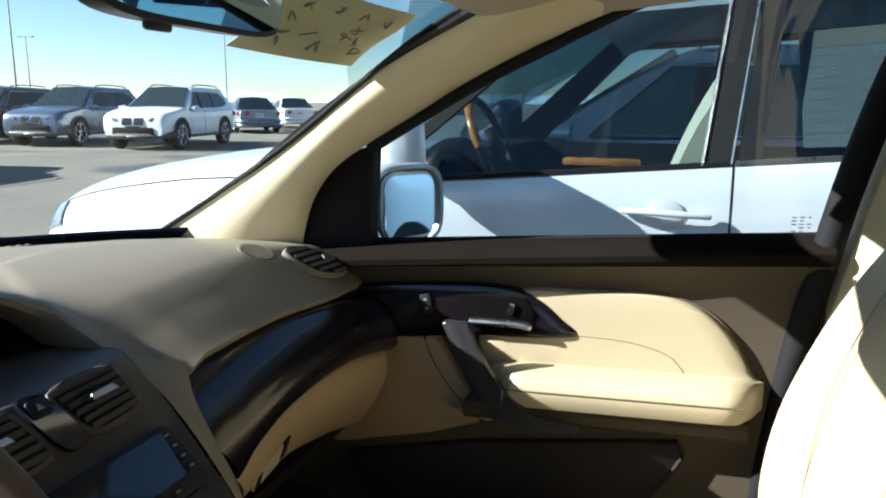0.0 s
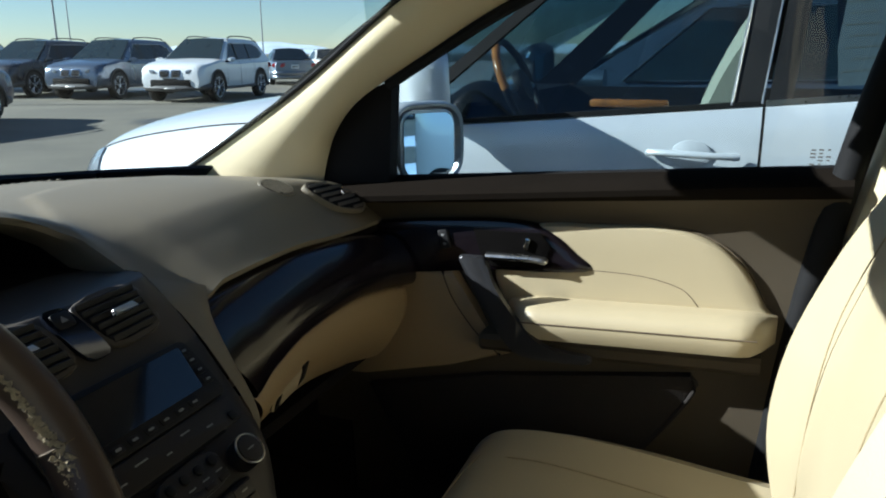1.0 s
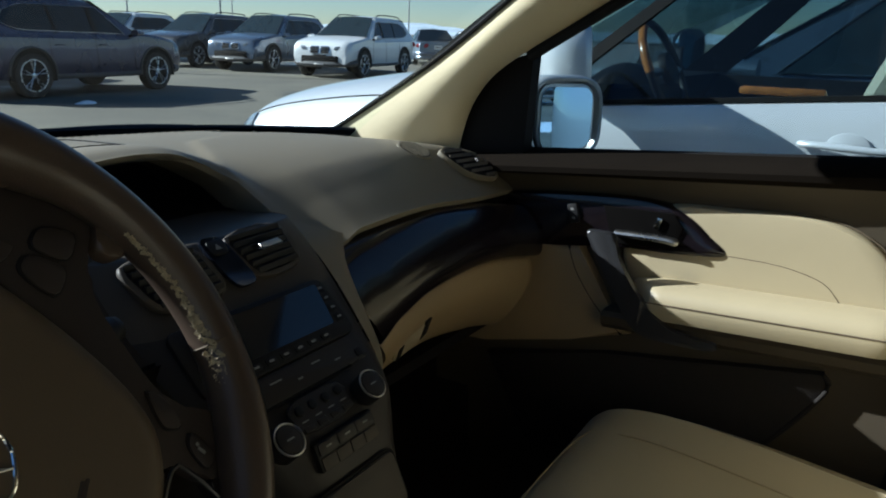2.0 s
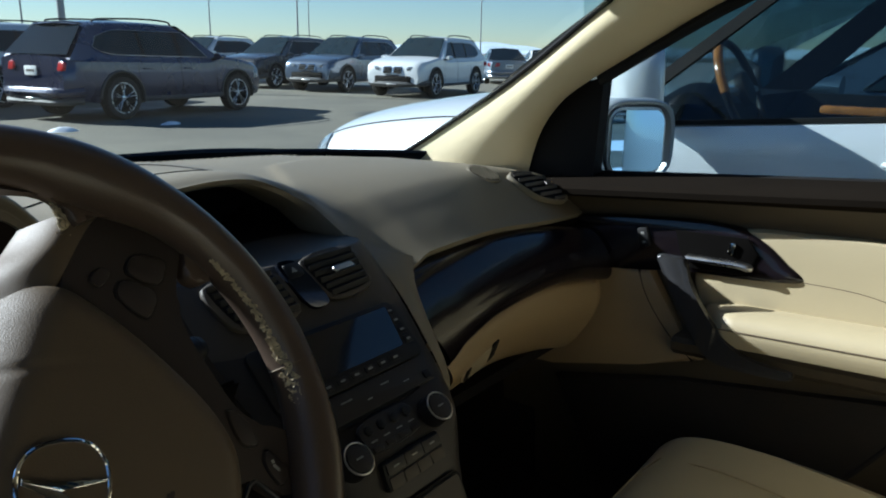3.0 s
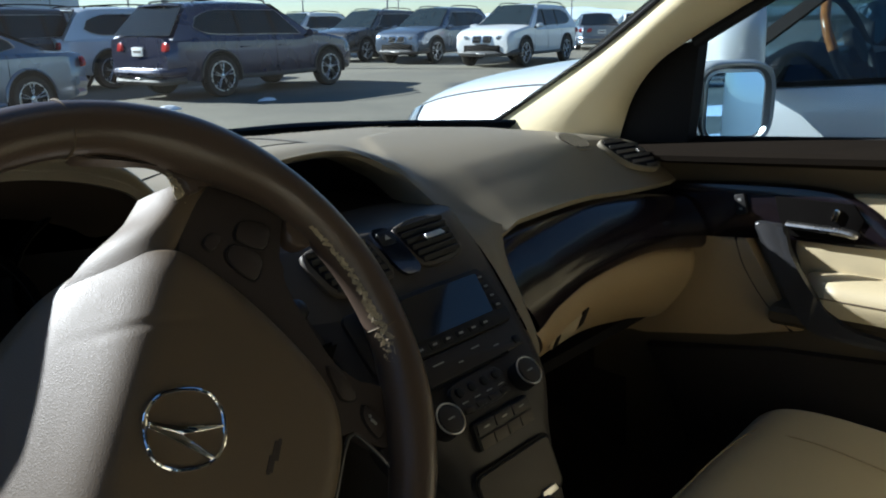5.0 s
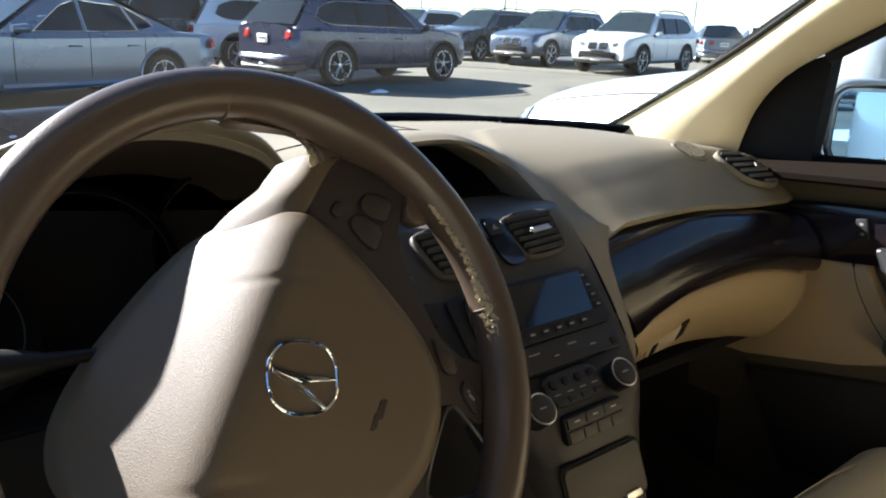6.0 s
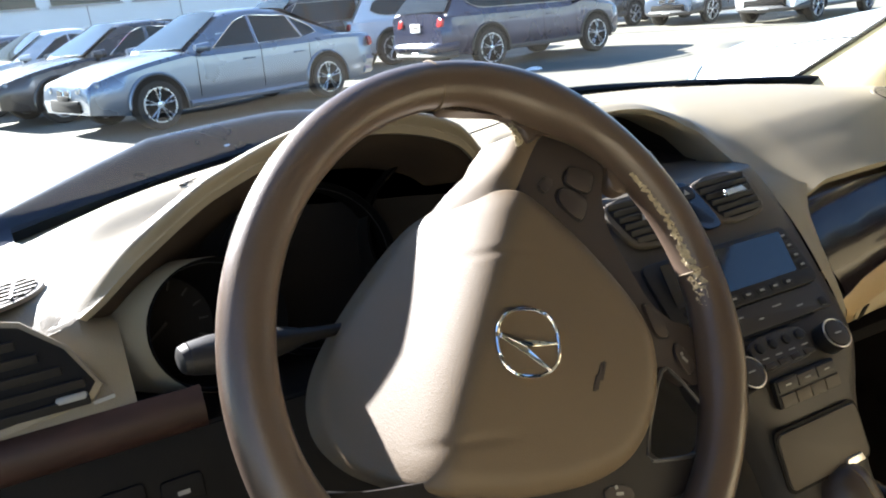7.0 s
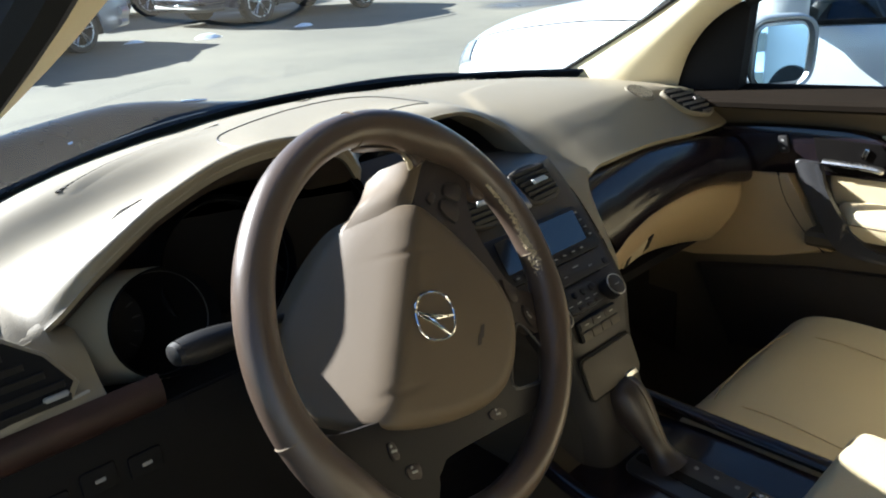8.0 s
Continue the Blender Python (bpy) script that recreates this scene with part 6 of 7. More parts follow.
def shell_mirror(name, label, centre, sx, sy, sz, glass_m, paint, foot, glass_scale=0.9, glass_size=None):
    """A door mirror: rounded housing, glass and foot."""
    t_ = thing(name, label, "door mirror")
    if glass_m is None:
        glass_m = axes(centre, (1, 0, 0), (0, 0, 1))
    mid = glass_m.copy()
    rows = []
    for d, k in ((0.004, 0.90), (0.007, 0.96), (0.004, 1.0), (-0.010, 1.04), (-0.035, 1.03), (-0.060, 0.95), (-0.080, 0.78), (-0.092, 0.50), (-0.096, 0.2)):
        rows.append([mid @ Vector((sx * k * math.copysign(abs(math.cos(u)) ** 0.55, math.cos(u)), sz * k * math.copysign(abs(math.sin(u)) ** 0.55, math.sin(u)), d * sy / 0.085)) for u in [2 * math.pi * q / 36 for q in range(36)]])
    part("housing", grid(rows, True), paint, t_, "painted housing")
    if glass_m is not None:
        w, h = glass_size or (2 * sx * glass_scale, 2 * sz * glass_scale)
        rim = part("glass_rim", plate(rrect(w, h, 0.03, 6), 0.020, glass_m @ Matrix.Translation((0, 0, -0.019)), 0.002), M_SILVER if name == "door_mirror" else M_BLACK, t_)
        part("glass", plate(rrect(w - 0.012, h - 0.012, 0.026, 6), 0.001, glass_m @ Matrix.Translation((0, 0, 0.003))), M_MIRROR, rim, "mirror glass")
    part("foot", tube(foot, [0.035, 0.03, 0.028], 12, flat=1.2), M_BLACK if paint is M_SILVER and name == "door_mirror" else paint, t_)
    return t_


shell_mirror("door_mirror", "silver door mirror reflecting the car side and sky", (0.895, 0.265, 1.115), 0.101, 0.085, 0.082,
    axes((0.888, 0.226, 1.114), (0.920, -0.392, -0.02), (0.0, 0.035, 1.0)), M_SILVER, [(0.86, 0.28, 1.06), (0.80, 0.29, 1.05), (0.75, 0.30, 1.05)], glass_size=(0.152, 0.134))


# ---- silver car standing alongside ----
def belt_z(y):
    return 1.118 - 0.082 * y


def build_neighbour():
    n = thing("silver_suv_alongside", "silver suv parked close alongside, dark cabin, chrome-edged windows", "car")
    def side_x(z, y):
        bow = 0.02 * ((y - 0.2) / 2.0) ** 2
        return 1.735 + bow + (0.03 * max(0, (z - 0.98) / 0.15) ** 2 if z > 0.98 else 0.02 * ((0.98 - z) / 0.5) ** 2)
    # door skins, each a panel of its own with a gap between
    for y0, y1, nm in ((0.70, -0.412, "front_door"), (-0.420, -1.45, "rear_door")):
        rows = []
        for i in range(25):
            y = y0 + (y1 - y0) * i / 24
            b = belt_z(y)
            zs = [b - 0.004, b - 0.012, b - 0.05, b - 0.10, 0.95, 0.85, 0.72, 0.60, 0.45]
            line = [Vector((side_x(z, y) + (0.010 if k == 0 else 0.0), y, z)) for k, z in enumerate(zs)]
            rows.append(line)
        d = part(nm, thick(rows, (0.05, 0, 0)), M_SILVER, n, "silver door skin")
        rows = [[Vector((side_x(belt_z(y), y) - 0.004, y, belt_z(y) + z)) for z in (-0.006, 0.008)] for y in [y0 + (y1 - y0) * k / 12 for k in range(13)]]
        part("belt_strip", thick(rows, (0.02, 0, 0)), M_RUBBER if nm == "front_door" else M_SATIN, d, "belt moulding")
        yc = -0.245 if nm == "front_door" else -1.10
        m = axes((side_x(1.0, yc) - 0.002, yc, 1.008), (0, -1, -0.02), (0.0, 0, 1))
        part("handle_cup", plate([(0.055 * math.cos(2 * math.pi * k / 24) - 0.01, 0.040 * math.sin(2 * math.pi * k / 24)) for k in range(24)], 0.003, m, 0.002), M_SILVER, d, "recessed cup")
        bar = smooth_line([(-0.130, 0.0, 0.008), (-0.10, 0.002, 0.026), (-0.02, 0.003, 0.036), (0.06, 0.002, 0.034), (0.118, 0.001, 0.020)], 18)
        part("handle", tube([m @ p for p in bar], [0.009] + [0.0125] * 15 + [0.0135, 0.012], 12, flat=0.8), M_SILVER, d, "silver pull handle")
        part("key_lock", disc(0.010, 0.010, m @ Matrix.Translation((0.103, 0.001, 0.022)), 16, 0.002), M_SATIN, d, "key lock")
    # rounded front: hood and fenders run into one another
    nose = [(0.71, 0.935, 1.120), (1.0, 0.935, 1.142), (1.4, 0.93, 1.125), (1.75, 0.915, 1.075), (2.0, 0.89, 1.022), (2.18, 0.84, 0.962), (2.32, 0.74, 0.885), (2.40, 0.55, 0.775)]

    def skin(v, angle, off=0.0):
        y, w, crown = curve_at(nose, v)
        c, k = math.cos(angle), math.sin(angle)
        x = 2.67 - (w + off) * math.copysign(abs(c) ** 0.42, c)
        return Vector((x, y - 0.05 * c * c * max(0.0, y - 1.3) + off, 0.42 + (crown + off - 0.42) * abs(k) ** 0.32))
    part("hood", grid([[skin(v / 30, math.pi * (0.004 + 0.992 * q / 48)) for q in range(49)] for v in range(31)]), M_SILVER, n, "silver hood and fenders, bright in the sun")
    for flip in (False, True):
        rows = [[skin(v, math.pi - radians(a) if flip else radians(a), 0.006) for a in (15 + 9 * v, 22 + 8 * v, 29 + 7 * v, 36 + 6 * v)] for v in [0.66 + 0.26 * q / 10 for q in range(11)]]
        part("headlamp", thick(rows, (0, -0.02, -0.02)), M_LAMP, n, "clear headlamp")
    for flip in (1, -1):
        part("hood_gap", tube([skin(v / 20, math.pi / 2 - flip * radians(50 - 3 * v / 20), 0.001) for v in range(1, 16)], 0.003, 5), M_DARK, n, "gap between hood and fender")
    # rear quarter with its wheel
    rows = []
    for y, top in ((-1.458, belt_z(-1.458)), (-1.9, 1.20), (-2.3, 1.18), (-2.42, 1.05), (-2.46, 0.80)):
        rows.append([Vector((1.745 + 0.10 * max(0, (-1.9 - y) / 0.56) ** 2 + dx, y, z)) for dx, z in ((0.03, top), (0.0, top - 0.06), (-0.005, 0.90 if top > 1 else top - 0.1), (0.0, 0.66), (0.02, 0.45))])
    part("rear_quarter", thick(rows, (0.05, 0, 0)), M_SILVER, n, "silver rear quarter panel")
    for y in (1.45, -1.75):
        m = axes((1.735 if y < 0 else 1.745, y, 0.385), (0, -1, 0), (0, 0, 1))
        arch = [(0.455 * math.cos(a), 0.455 * math.sin(a)) for a in [math.pi * k / 24 for k in range(25)]] + [(-0.455, -0.15), (0.455, -0.15)]
        part("arch_liner", plate(arch, 0.016, m), M_DARK, n, "dark wheel arch")
        ty = part("wheel", merge(*[tube([m @ Vector((0.33 * math.cos(2 * math.pi * k / 40), 0.33 * math.sin(2 * math.pi * k / 40), -0.03)) for k in range(40)], 0.052, 10, close=True, up=m.to_3x3() @ Vector((0, 0, 1)))]), M_TYRE, n, "black tyre with alloy rim")
        rim = part("rim", ring(0.275, 0.014, m @ Matrix.Translation((0, 0, 0.014)), 36, 6), M_RIM, ty)
        part("barrel", disc(0.28, 0.004, m @ Matrix.Translation((0, 0, 0.012)), 30), M_DARK, ty)
        for k in range(7):
            a = 2 * math.pi * k / 7
            part("rim_spoke", tube([m @ Vector((0.03 * math.cos(a), 0.03 * math.sin(a), 0.024)), m @ Vector((0.27 * math.cos(a), 0.27 * math.sin(a), 0.020))], [0.022, 0.026], 6, flat=0.5), M_RIM, rim)
    # roof and pillars
    rows = []
    for i in range(9):
        u = i / 4 - 1
        rows.append([Vector((2.67 + u * 0.66, y, 1.72 - 0.03 * u * u - dz)) for y, dz in ((0.05, 0.10), (-0.1, 0.04), (-0.8, 0.0), (-1.8, 0.02), (-2.4, 0.1))])
    part("roof", thick(rows, (0, 0, -0.05)), M_SILVER, n, "silver roof")
    def up(y, t, dy=0.0, side=1):
        x0, x1 = side_x(1.12, y) + 0.012, 1.99
        z0, z1 = belt_z(y), 1.66
        x = x0 + (x1 - x0) * t
        return Vector((x if side > 0 else 5.34 - x, y + dy * t, z0 + (z1 - z0) * t))
    for sd in (1, -1):
        for ya, yb, da, db, mat, nm in ((-0.335, -0.405, -0.055, -0.055, M_BLACK, "centre_pillar"), (-0.425, -0.485, -0.055, -0.055, M_BLACK, "centre_pillar"), (0.76, 0.69 if sd > 0 else 0.52, -0.70, -0.68 if sd > 0 else -0.60, M_DARK, "windshield_pillar"), (-1.40, -1.5, -0.1, -0.1, M_BLACK, "rear_pillar")):
            rows = [[up(ya, t, da, sd), up(yb, t, db, sd)] for t in (0, 0.25, 0.5, 0.75, 1)]
            part(nm, thick(rows, (0.03 * sd, 0, 0)), mat, n, "black window pillar")
        for y, w in ((-0.330, 0.0035), (-0.409, 0.003)) if sd > 0 else ():
            part("pillar_strip", tube([up(y, t, -0.055, sd) + Vector((-0.005 * sd, 0, 0)) for t in (0, 0.3, 0.6, 1)], w, 6), M_SATIN, n, "bright window strip")
    for ya, yb, nm, sd in ((0.70, -0.33, "front_pane", 1), (-0.485, -1.40, "rear_pane", 1), (0.70, -0.33, "front_pane", -1), (-0.485, -1.40, "rear_pane", -1)):
        rows = [[up(ya + (yb - ya) * i / 10, t, -0.05, sd) + Vector((0.012 * sd, 0, 0)) for i in range(11)] for t in (0, 0.3, 0.6, 1)]
        g = part(nm, grid(rows), M_NGLASS if sd > 0 else M_SIDEGLASS, n, "tinted side glass")
        g.visible_shadow = False
    # sheet in the rear window, lines of print as bars
    o, q, r = up(-0.60, 0.06), up(-0.86, 0.06), up(-0.60, 0.85)
    m = axes(o + Vector((0.060, 0, 0)), q - o, r - o)
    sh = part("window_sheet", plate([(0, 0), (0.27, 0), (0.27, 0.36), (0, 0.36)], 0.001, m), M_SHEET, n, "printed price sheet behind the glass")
    part("sheet_header", plate([(0.0, 0.305), (0.27, 0.305), (0.27, 0.36), (0.0, 0.36)], 0.001, m @ Matrix.Translation((0, 0, 0.0012))), M_INK, sh)
    rng = random.Random(2)
    for k in range(16):
        x0 = 0.01 if k % 2 else 0.14
        part("print_bar", plate(rrect(rng.uniform(0.06, 0.11), 0.004, 0.001), 0.0006, m @ Matrix.Translation((x0 + 0.055, 0.025 + 0.017 * k, 0.0012))), M_INK, sh)
    # cabin
    cab = [[Vector((1.84, y, 0.5)), Vector((3.45, y, 0.5))] for y in (0.7, -2.3)]
    part("cabin_floor", thick(cab, (0, 0, -0.05)), M_DARK, n)
    rows = [[Vector((x, 0.72 - 0.12 * t - 0.12 * t * t, 0.55 + 0.58 * t)) for x in (1.84, 2.4, 3.0, 3.48)] for t in (0, 0.25, 0.5, 0.75, 0.92, 1.0)]
    part("dashboard", thick(rows, (0, 0.25, 0)), M_BLACK, n, "black dashboard")
    hump = [[Vector((x, 0.52 + 0.09 * math.cos(t), 1.12 + 0.075 * math.sin(t) * math.sin(math.pi * (x - 1.88) / 0.5))) for t in [math.pi * k / 10 for k in range(11)]] for x in [1.88 + 0.05 * k for k in range(11)]]
    part("gauge_hood", grid(hump), M_BLACK, n, "black gauge hood")
    rows = [[Vector((3.46, y, z)) for y in (0.7, -0.4, -1.5)] for z in (0.5, 0.9, 1.12)]
    part("far_door_lining", thick(rows, (0.05, 0, 0)), M_BLACK, n, "black far door lining")
    part("near_door_wood", box((0.03, 0.24, 0.026), at=(1.90, -0.03, 1.136), bevel=0.009), M_WOOD, n, "orange wood strip")
    part("far_roof_rail", tube([(3.36, 0.0, 1.62), (3.36, -0.8, 1.66), (3.36, -2.0, 1.62)], 0.05, 8), M_BLACK, n)
    wm = axes((2.13, 0.385, 1.17), (1, 0, 0), (0, 0.42, 0.90))
    wheel = part("steering_wheel", ring(0.175, 0.014, wm, 48, 10), M_BLACK, n, "black steering wheel")
    part("wood_grip", tube([wm @ Vector((0.175 * math.cos(a), 0.175 * math.sin(a), 0.001)) for a in [radians(118 + 62 * k / 12) for k in range(13)]], 0.0155, 10), M_WOOD, wheel, "orange wood section")
    part("wheel_hub", disc(0.06, 0.03, wm, 20, 0.008), M_BLACK, wheel)
    part("wheel_spoke", tube([wm @ Vector((-0.165, 0, 0)), wm @ Vector((0.165, 0, 0))], 0.014, 8), M_SATIN, wheel)
    rows = [[Vector((2.67 + u * 0.78, y, z)) for u in (-1, -0.5, 0, 0.5, 1)] for y, z in ((0.92, 1.10), (0.04, 1.62))]
    wsn = part("windshield", grid(rows), M_NGLASS, n, "tinted windshield")
    wsn.visible_shadow = False
    return n


M_NGLASS = glass("tinted_side_glass", (0.34, 0.44, 0.47), 1.0, 0.06)
neighbour = build_neighbour()
shell_mirror("neighbour_mirror", "large silver mirror housing of the suv alongside", (1.60, 0.50, 1.205), 0.132, 0.120, 0.116, axes((1.575, 0.472, 1.200), (0.87, 0.49, 0), (0, 0.05, 1)), M_SILVER, [(1.66, 0.53, 1.13), (1.71, 0.54, 1.12), (1.76, 0.54, 1.12)])
shell_mirror("far_mirror", "black far side mirror of the suv alongside", (3.62, 0.70, 1.23), 0.125, 0.07, 0.105, axes((3.615, 0.668, 1.23), (0.97, -0.24, 0), (0, 0.03, 1)), M_BLACKP, [(3.56, 0.72, 1.15), (3.50, 0.73, 1.14), (3.46, 0.73, 1.13)])
for y in (0.02, -0.95):
    s2 = copy_thing(seat, pose(2.12, y + 0.20, 0.22))
    s2.name = "tan_seat"
    s2["label"] = "tan seat inside the suv alongside"
    s2["group"] = "seats of the suv alongside"
    for ch in s2.children_recursive:
        if ch.name.startswith(("cushion", "backrest", "headrest")) and "seam" not in ch.name and "post" not in ch.name:
            ch.material_slots[0].link = "OBJECT"
            ch.material_slots[0].material = M_SEATTAN


# ---- parked cars of the lot; local x ahead, origin on the ground under the middle ----
SUV = dict(front=2.42, rear=-2.43, fa=1.565, ra=-1.368, w=0.965, sill=0.30, belt=1.06, roof=1.70, tyre=0.385, rimr=0.275,
    hood=[(2.42, 0.62), (2.38, 0.86), (2.20, 0.98), (1.70, 1.07), (1.16, 1.13)], cowl=1.16, wtop=0.24, rtop=-1.84, rbase=-2.34, rails=True, roofw=0.66)
SEDAN = dict(front=2.42, rear=-2.43, fa=1.55, ra=-1.34, w=0.92, sill=0.22, belt=0.95, roof=1.46, tyre=0.33, rimr=0.235,
    hood=[(2.42, 0.52), (2.38, 0.68), (2.20, 0.76), (1.70, 0.88), (1.05, 0.97)], cowl=1.05, wtop=0.22, rtop=-0.80, rbase=-1.74, rails=False, roofw=0.59)


def build_wheel_set(parent, spec, x, y, side):
    m = axes((x, y, spec["tyre"]), (1, 0, 0), (0, 0, 1))
    if side > 0:
        m = axes((x, y, spec["tyre"]), (-1, 0, 0), (0, 0, 1))
    R, r = spec["tyre"], spec["rimr"]
    rings = []
    for d, rad in ((-0.20, r), (-0.205, R * 0.92), (-0.18, R), (-0.03, R), (0.0, R * 0.95), (0.008, R * 0.86), (0.0, r * 1.02)):
        rings.append([m @ Vector((rad * math.cos(2 * math.pi * k / 32), rad * math.sin(2 * math.pi * k / 32), d)) for k in range(32)])
    tyre = part("wheel", grid(rings, True), M_TYRE, parent, "black tyre with alloy rim")
    rim = part("rim", merge(ring(r * 0.97, 0.012, m, 32, 6), disc(0.05, 0.02, m @ Matrix.Translation((0, 0, -0.025)), 16, 0.005)), M_RIM, tyre, "bright alloy rim")
    part("barrel", disc(r * 0.95, 0.01, m @ Matrix.Translation((0, 0, -0.10)), 28), M_DARK, tyre)
    for k in range(5):
        for dlt in (-9, 9):
            a = radians(90 + 72 * k + dlt)
            a0 = radians(90 + 72 * k + dlt * 0.6)
            part("rim_spoke", tube([m @ Vector((0.04 * math.cos(a0), 0.04 * math.sin(a0), -0.012)), m @ Vector((r * 0.95 * math.cos(a), r * 0.95 * math.sin(a), -0.006))], [0.015, 0.019], 6, flat=0.6), M_RIM, rim)


def build_car(spec, paint, label, at, turn, group="", rear_plate=True, name="parked_suv"):
    c = thing(name, label, "car", group, at=at, turn=turn)
    w, sill, belt, roof = spec["w"], spec["sill"], spec["belt"], spec["roof"]
    hood = spec["hood"]
    cowl, wtop, rtop, rbase, rear = spec["cowl"], spec["wtop"], spec["rtop"], spec["rbase"], spec["rear"]
    suv = spec["rails"]
    # lower body
    xs = [h[0] for h in hood] + [0.8, 0.3, -0.2, -0.7, -1.2, -1.7, -2.1, -2.32, rear]
    rows = []
    for x in xs:
        if x >= cowl - 1e-6:
            top = [h[1] for h in hood if abs(h[0] - x) < 1e-6][0]
        elif x > rbase or suv:
            top = belt + 0.03 * max(0, -x / 2.3)
        else:
            top = belt + 0.03 - 0.05 * (rbase - x) / (rbase - rear)
        end = max(0.0, (abs(x) - 1.75) / 0.68)
        hw = w * (1 - 0.16 * end ** 2.2)
        low = sill + 0.10 * end
        mid = min(0.66 if suv else 0.55, top - 0.08)
        half = [(0.0, low), (hw * 0.93, low), (hw * 0.985, low + 0.10), (hw, mid), (hw * 0.985, top - 0.07), (hw * 0.93, top - 0.015), (hw * 0.72, top + 0.012), (0.0, top + 0.03)]
        rows.append([Vector((x, y, z)) for y, z in half] + [Vector((x, -y, z)) for y, z in reversed(half[1:-1])])
    rows = [[curve_at([r[q] for r in rows], i / 48) for q in range(len(rows[0]))] for i in range(49)]
    part("body", capped(rows), paint, c, "painted body")
    # greenhouse
    gb, gt = w * 0.925, spec["roofw"]
    xr = [(cowl, 0.0), (cowl - (cowl - wtop) * 0.5, 0.53), (wtop, 0.93), (wtop - 0.25, 1.0), (-0.5, 1.02), (rtop + 0.35, 0.985), (rtop, 0.90), ((rtop + rbase) / 2, 0.47), (rbase, 0.0)]
    xr = [tuple(curve_at([(a, b, 0) for a, b in xr], i / 28).to_2d()) for i in range(29)]
    rows = []
    def gh(x, t):
        z = belt + (roof - belt) * t
        return z
    for x, t in xr:
        z = gh(x, t)
        hw = gb + (gt - gb) * t
        half = [(0.0, belt - 0.02), (gb, belt - 0.02), (gb + (hw - gb) * 0.5 + 0.012 * t, belt + (z - belt) * 0.5), (hw + 0.01, z - 0.06 * t), (hw * 0.86, z - 0.005), (0.0, z + 0.03 * t)]
        rows.append([Vector((x, y, zz)) for y, zz in half] + [Vector((x, -y, zz)) for y, zz in reversed(half[1:-1])])
    part("roof", capped(rows), paint, c, "painted roof")

    def side(x, t, s, off=0.014):
        hw = gb + (gt - gb) * t
        return Vector((x, s * (hw + off), belt + (roof - belt) * t))

    def pane(pts, s, nm, round_=0.0):
        """A side window from corners (x, t)."""
        n_ = 14
        a, b, d, e = pts
        rws = []
        for i in range(n_ + 1):
            u = i / n_
            lo = (a[0] + (b[0] - a[0]) * u, a[1] + (b[1] - a[1]) * u)
            hi = (d[0] + (e[0] - d[0]) * u, d[1] + (e[1] - d[1]) * u)
            cut = round_ * max(0.0, (u - 0.75) / 0.25) ** 2.5
            vs = [cut + (1 - 2 * cut) * v for v in (0, 0.33, 0.66, 1)]
            rws.append([side(lo[0] + (hi[0] - lo[0]) * v, lo[1] + (hi[1] - lo[1]) * v, s) for v in vs])
        win = part("window", thick(rws, (0, -0.008 * s, 0)), M_CARGLASS, c, nm)
        edge = [r[0] for r in rws] + [r[-1] for r in reversed(rws)]
        part("window_trim", tube([p + Vector((0, 0.004 * s, 0)) for p in edge], 0.0055, 5, close=True), M_SATIN if suv else M_CHROME, win)
    b1, b2 = 0.10, -0.78
    for s in (1, -1):
        if suv:
            pane([(cowl - 0.36, 0.06), (rbase + 0.42, 0.13), (wtop + 0.04, 0.79), (rtop + 0.22, 0.80)], s, "long side window with bright edge", 0.30)
            for xp, wd in ((b1, 0.05), (b2, 0.035)):
                part("window_pillar", thick([[side(xp + dx - 0.03 * t, 0.05 + 0.77 * t, s, 0.017) for dx in (-wd, wd)] for t in (0, 0.33, 0.66, 1)], (0, -0.006 * s, 0)), M_DARK, c)
        else:
            pane([(0.60, 0.05), (-0.12, 0.05), (0.10, 0.70), (-0.14, 0.84)], s, "front side window")
            pane([(-0.16, 0.05), (-0.96, 0.07), (-0.18, 0.84), (-0.82, 0.74)], s, "rear side window")
            pane([(-0.99, 0.08), (-1.26, 0.18), (-0.86, 0.72), (-1.20, 0.36)], s, "small rear quarter window")
        # door gaps, handles, sill cladding, mirror
        for x in ((0.98, 0.06, -0.95) if suv else (0.92, -0.14, -1.02)):
            part("door_gap", tube([(x, s * (w + 0.001), sill + 0.14), (x - 0.01, s * (w + 0.001), 0.62), (x - 0.03, s * w * 0.985, belt - 0.07), (x - 0.04, s * w * 0.94, belt - 0.01)], 0.005, 4), M_DARK, c)
        for x in ((0.20, -0.78) if suv else (0.06, -0.84)):
            part("door_handle", tube([(x + 0.10, s * (w * 0.985), belt - 0.17), (x + 0.07, s * (w + 0.022), belt - 0.165), (x - 0.07, s * (w + 0.022), belt - 0.165), (x - 0.10, s * (w * 0.985), belt - 0.17)], 0.013, 6), paint, c)
        part("sill_trim", tube([(spec["fa"] - 0.45, s * w * 0.985, sill + 0.06), (0, s * (w + 0.004), sill + 0.05), (spec["ra"] + 0.45, s * w * 0.985, sill + 0.06)], 0.045, 6), M_TRIM if suv else paint, c)
        mr = part("mirror", capped([[Vector((cowl - 0.28 + 0.10 * k, s * (w + 0.02 + 0.10 + (0.09 - 0.02 * k) * math.cos(t)), belt + 0.06 + (0.065 - 0.012 * k) * math.sin(t))) for t in [2 * math.pi * q / 12 for q in range(12)]] for k in range(3)]), paint, c, "door mirror")
        part("mirror_foot", tube([(cowl - 0.24, s * (w - 0.06), belt + 0.0), (cowl - 0.24, s * (w + 0.08), belt + 0.03)], 0.03, 6), M_BLACK, mr)
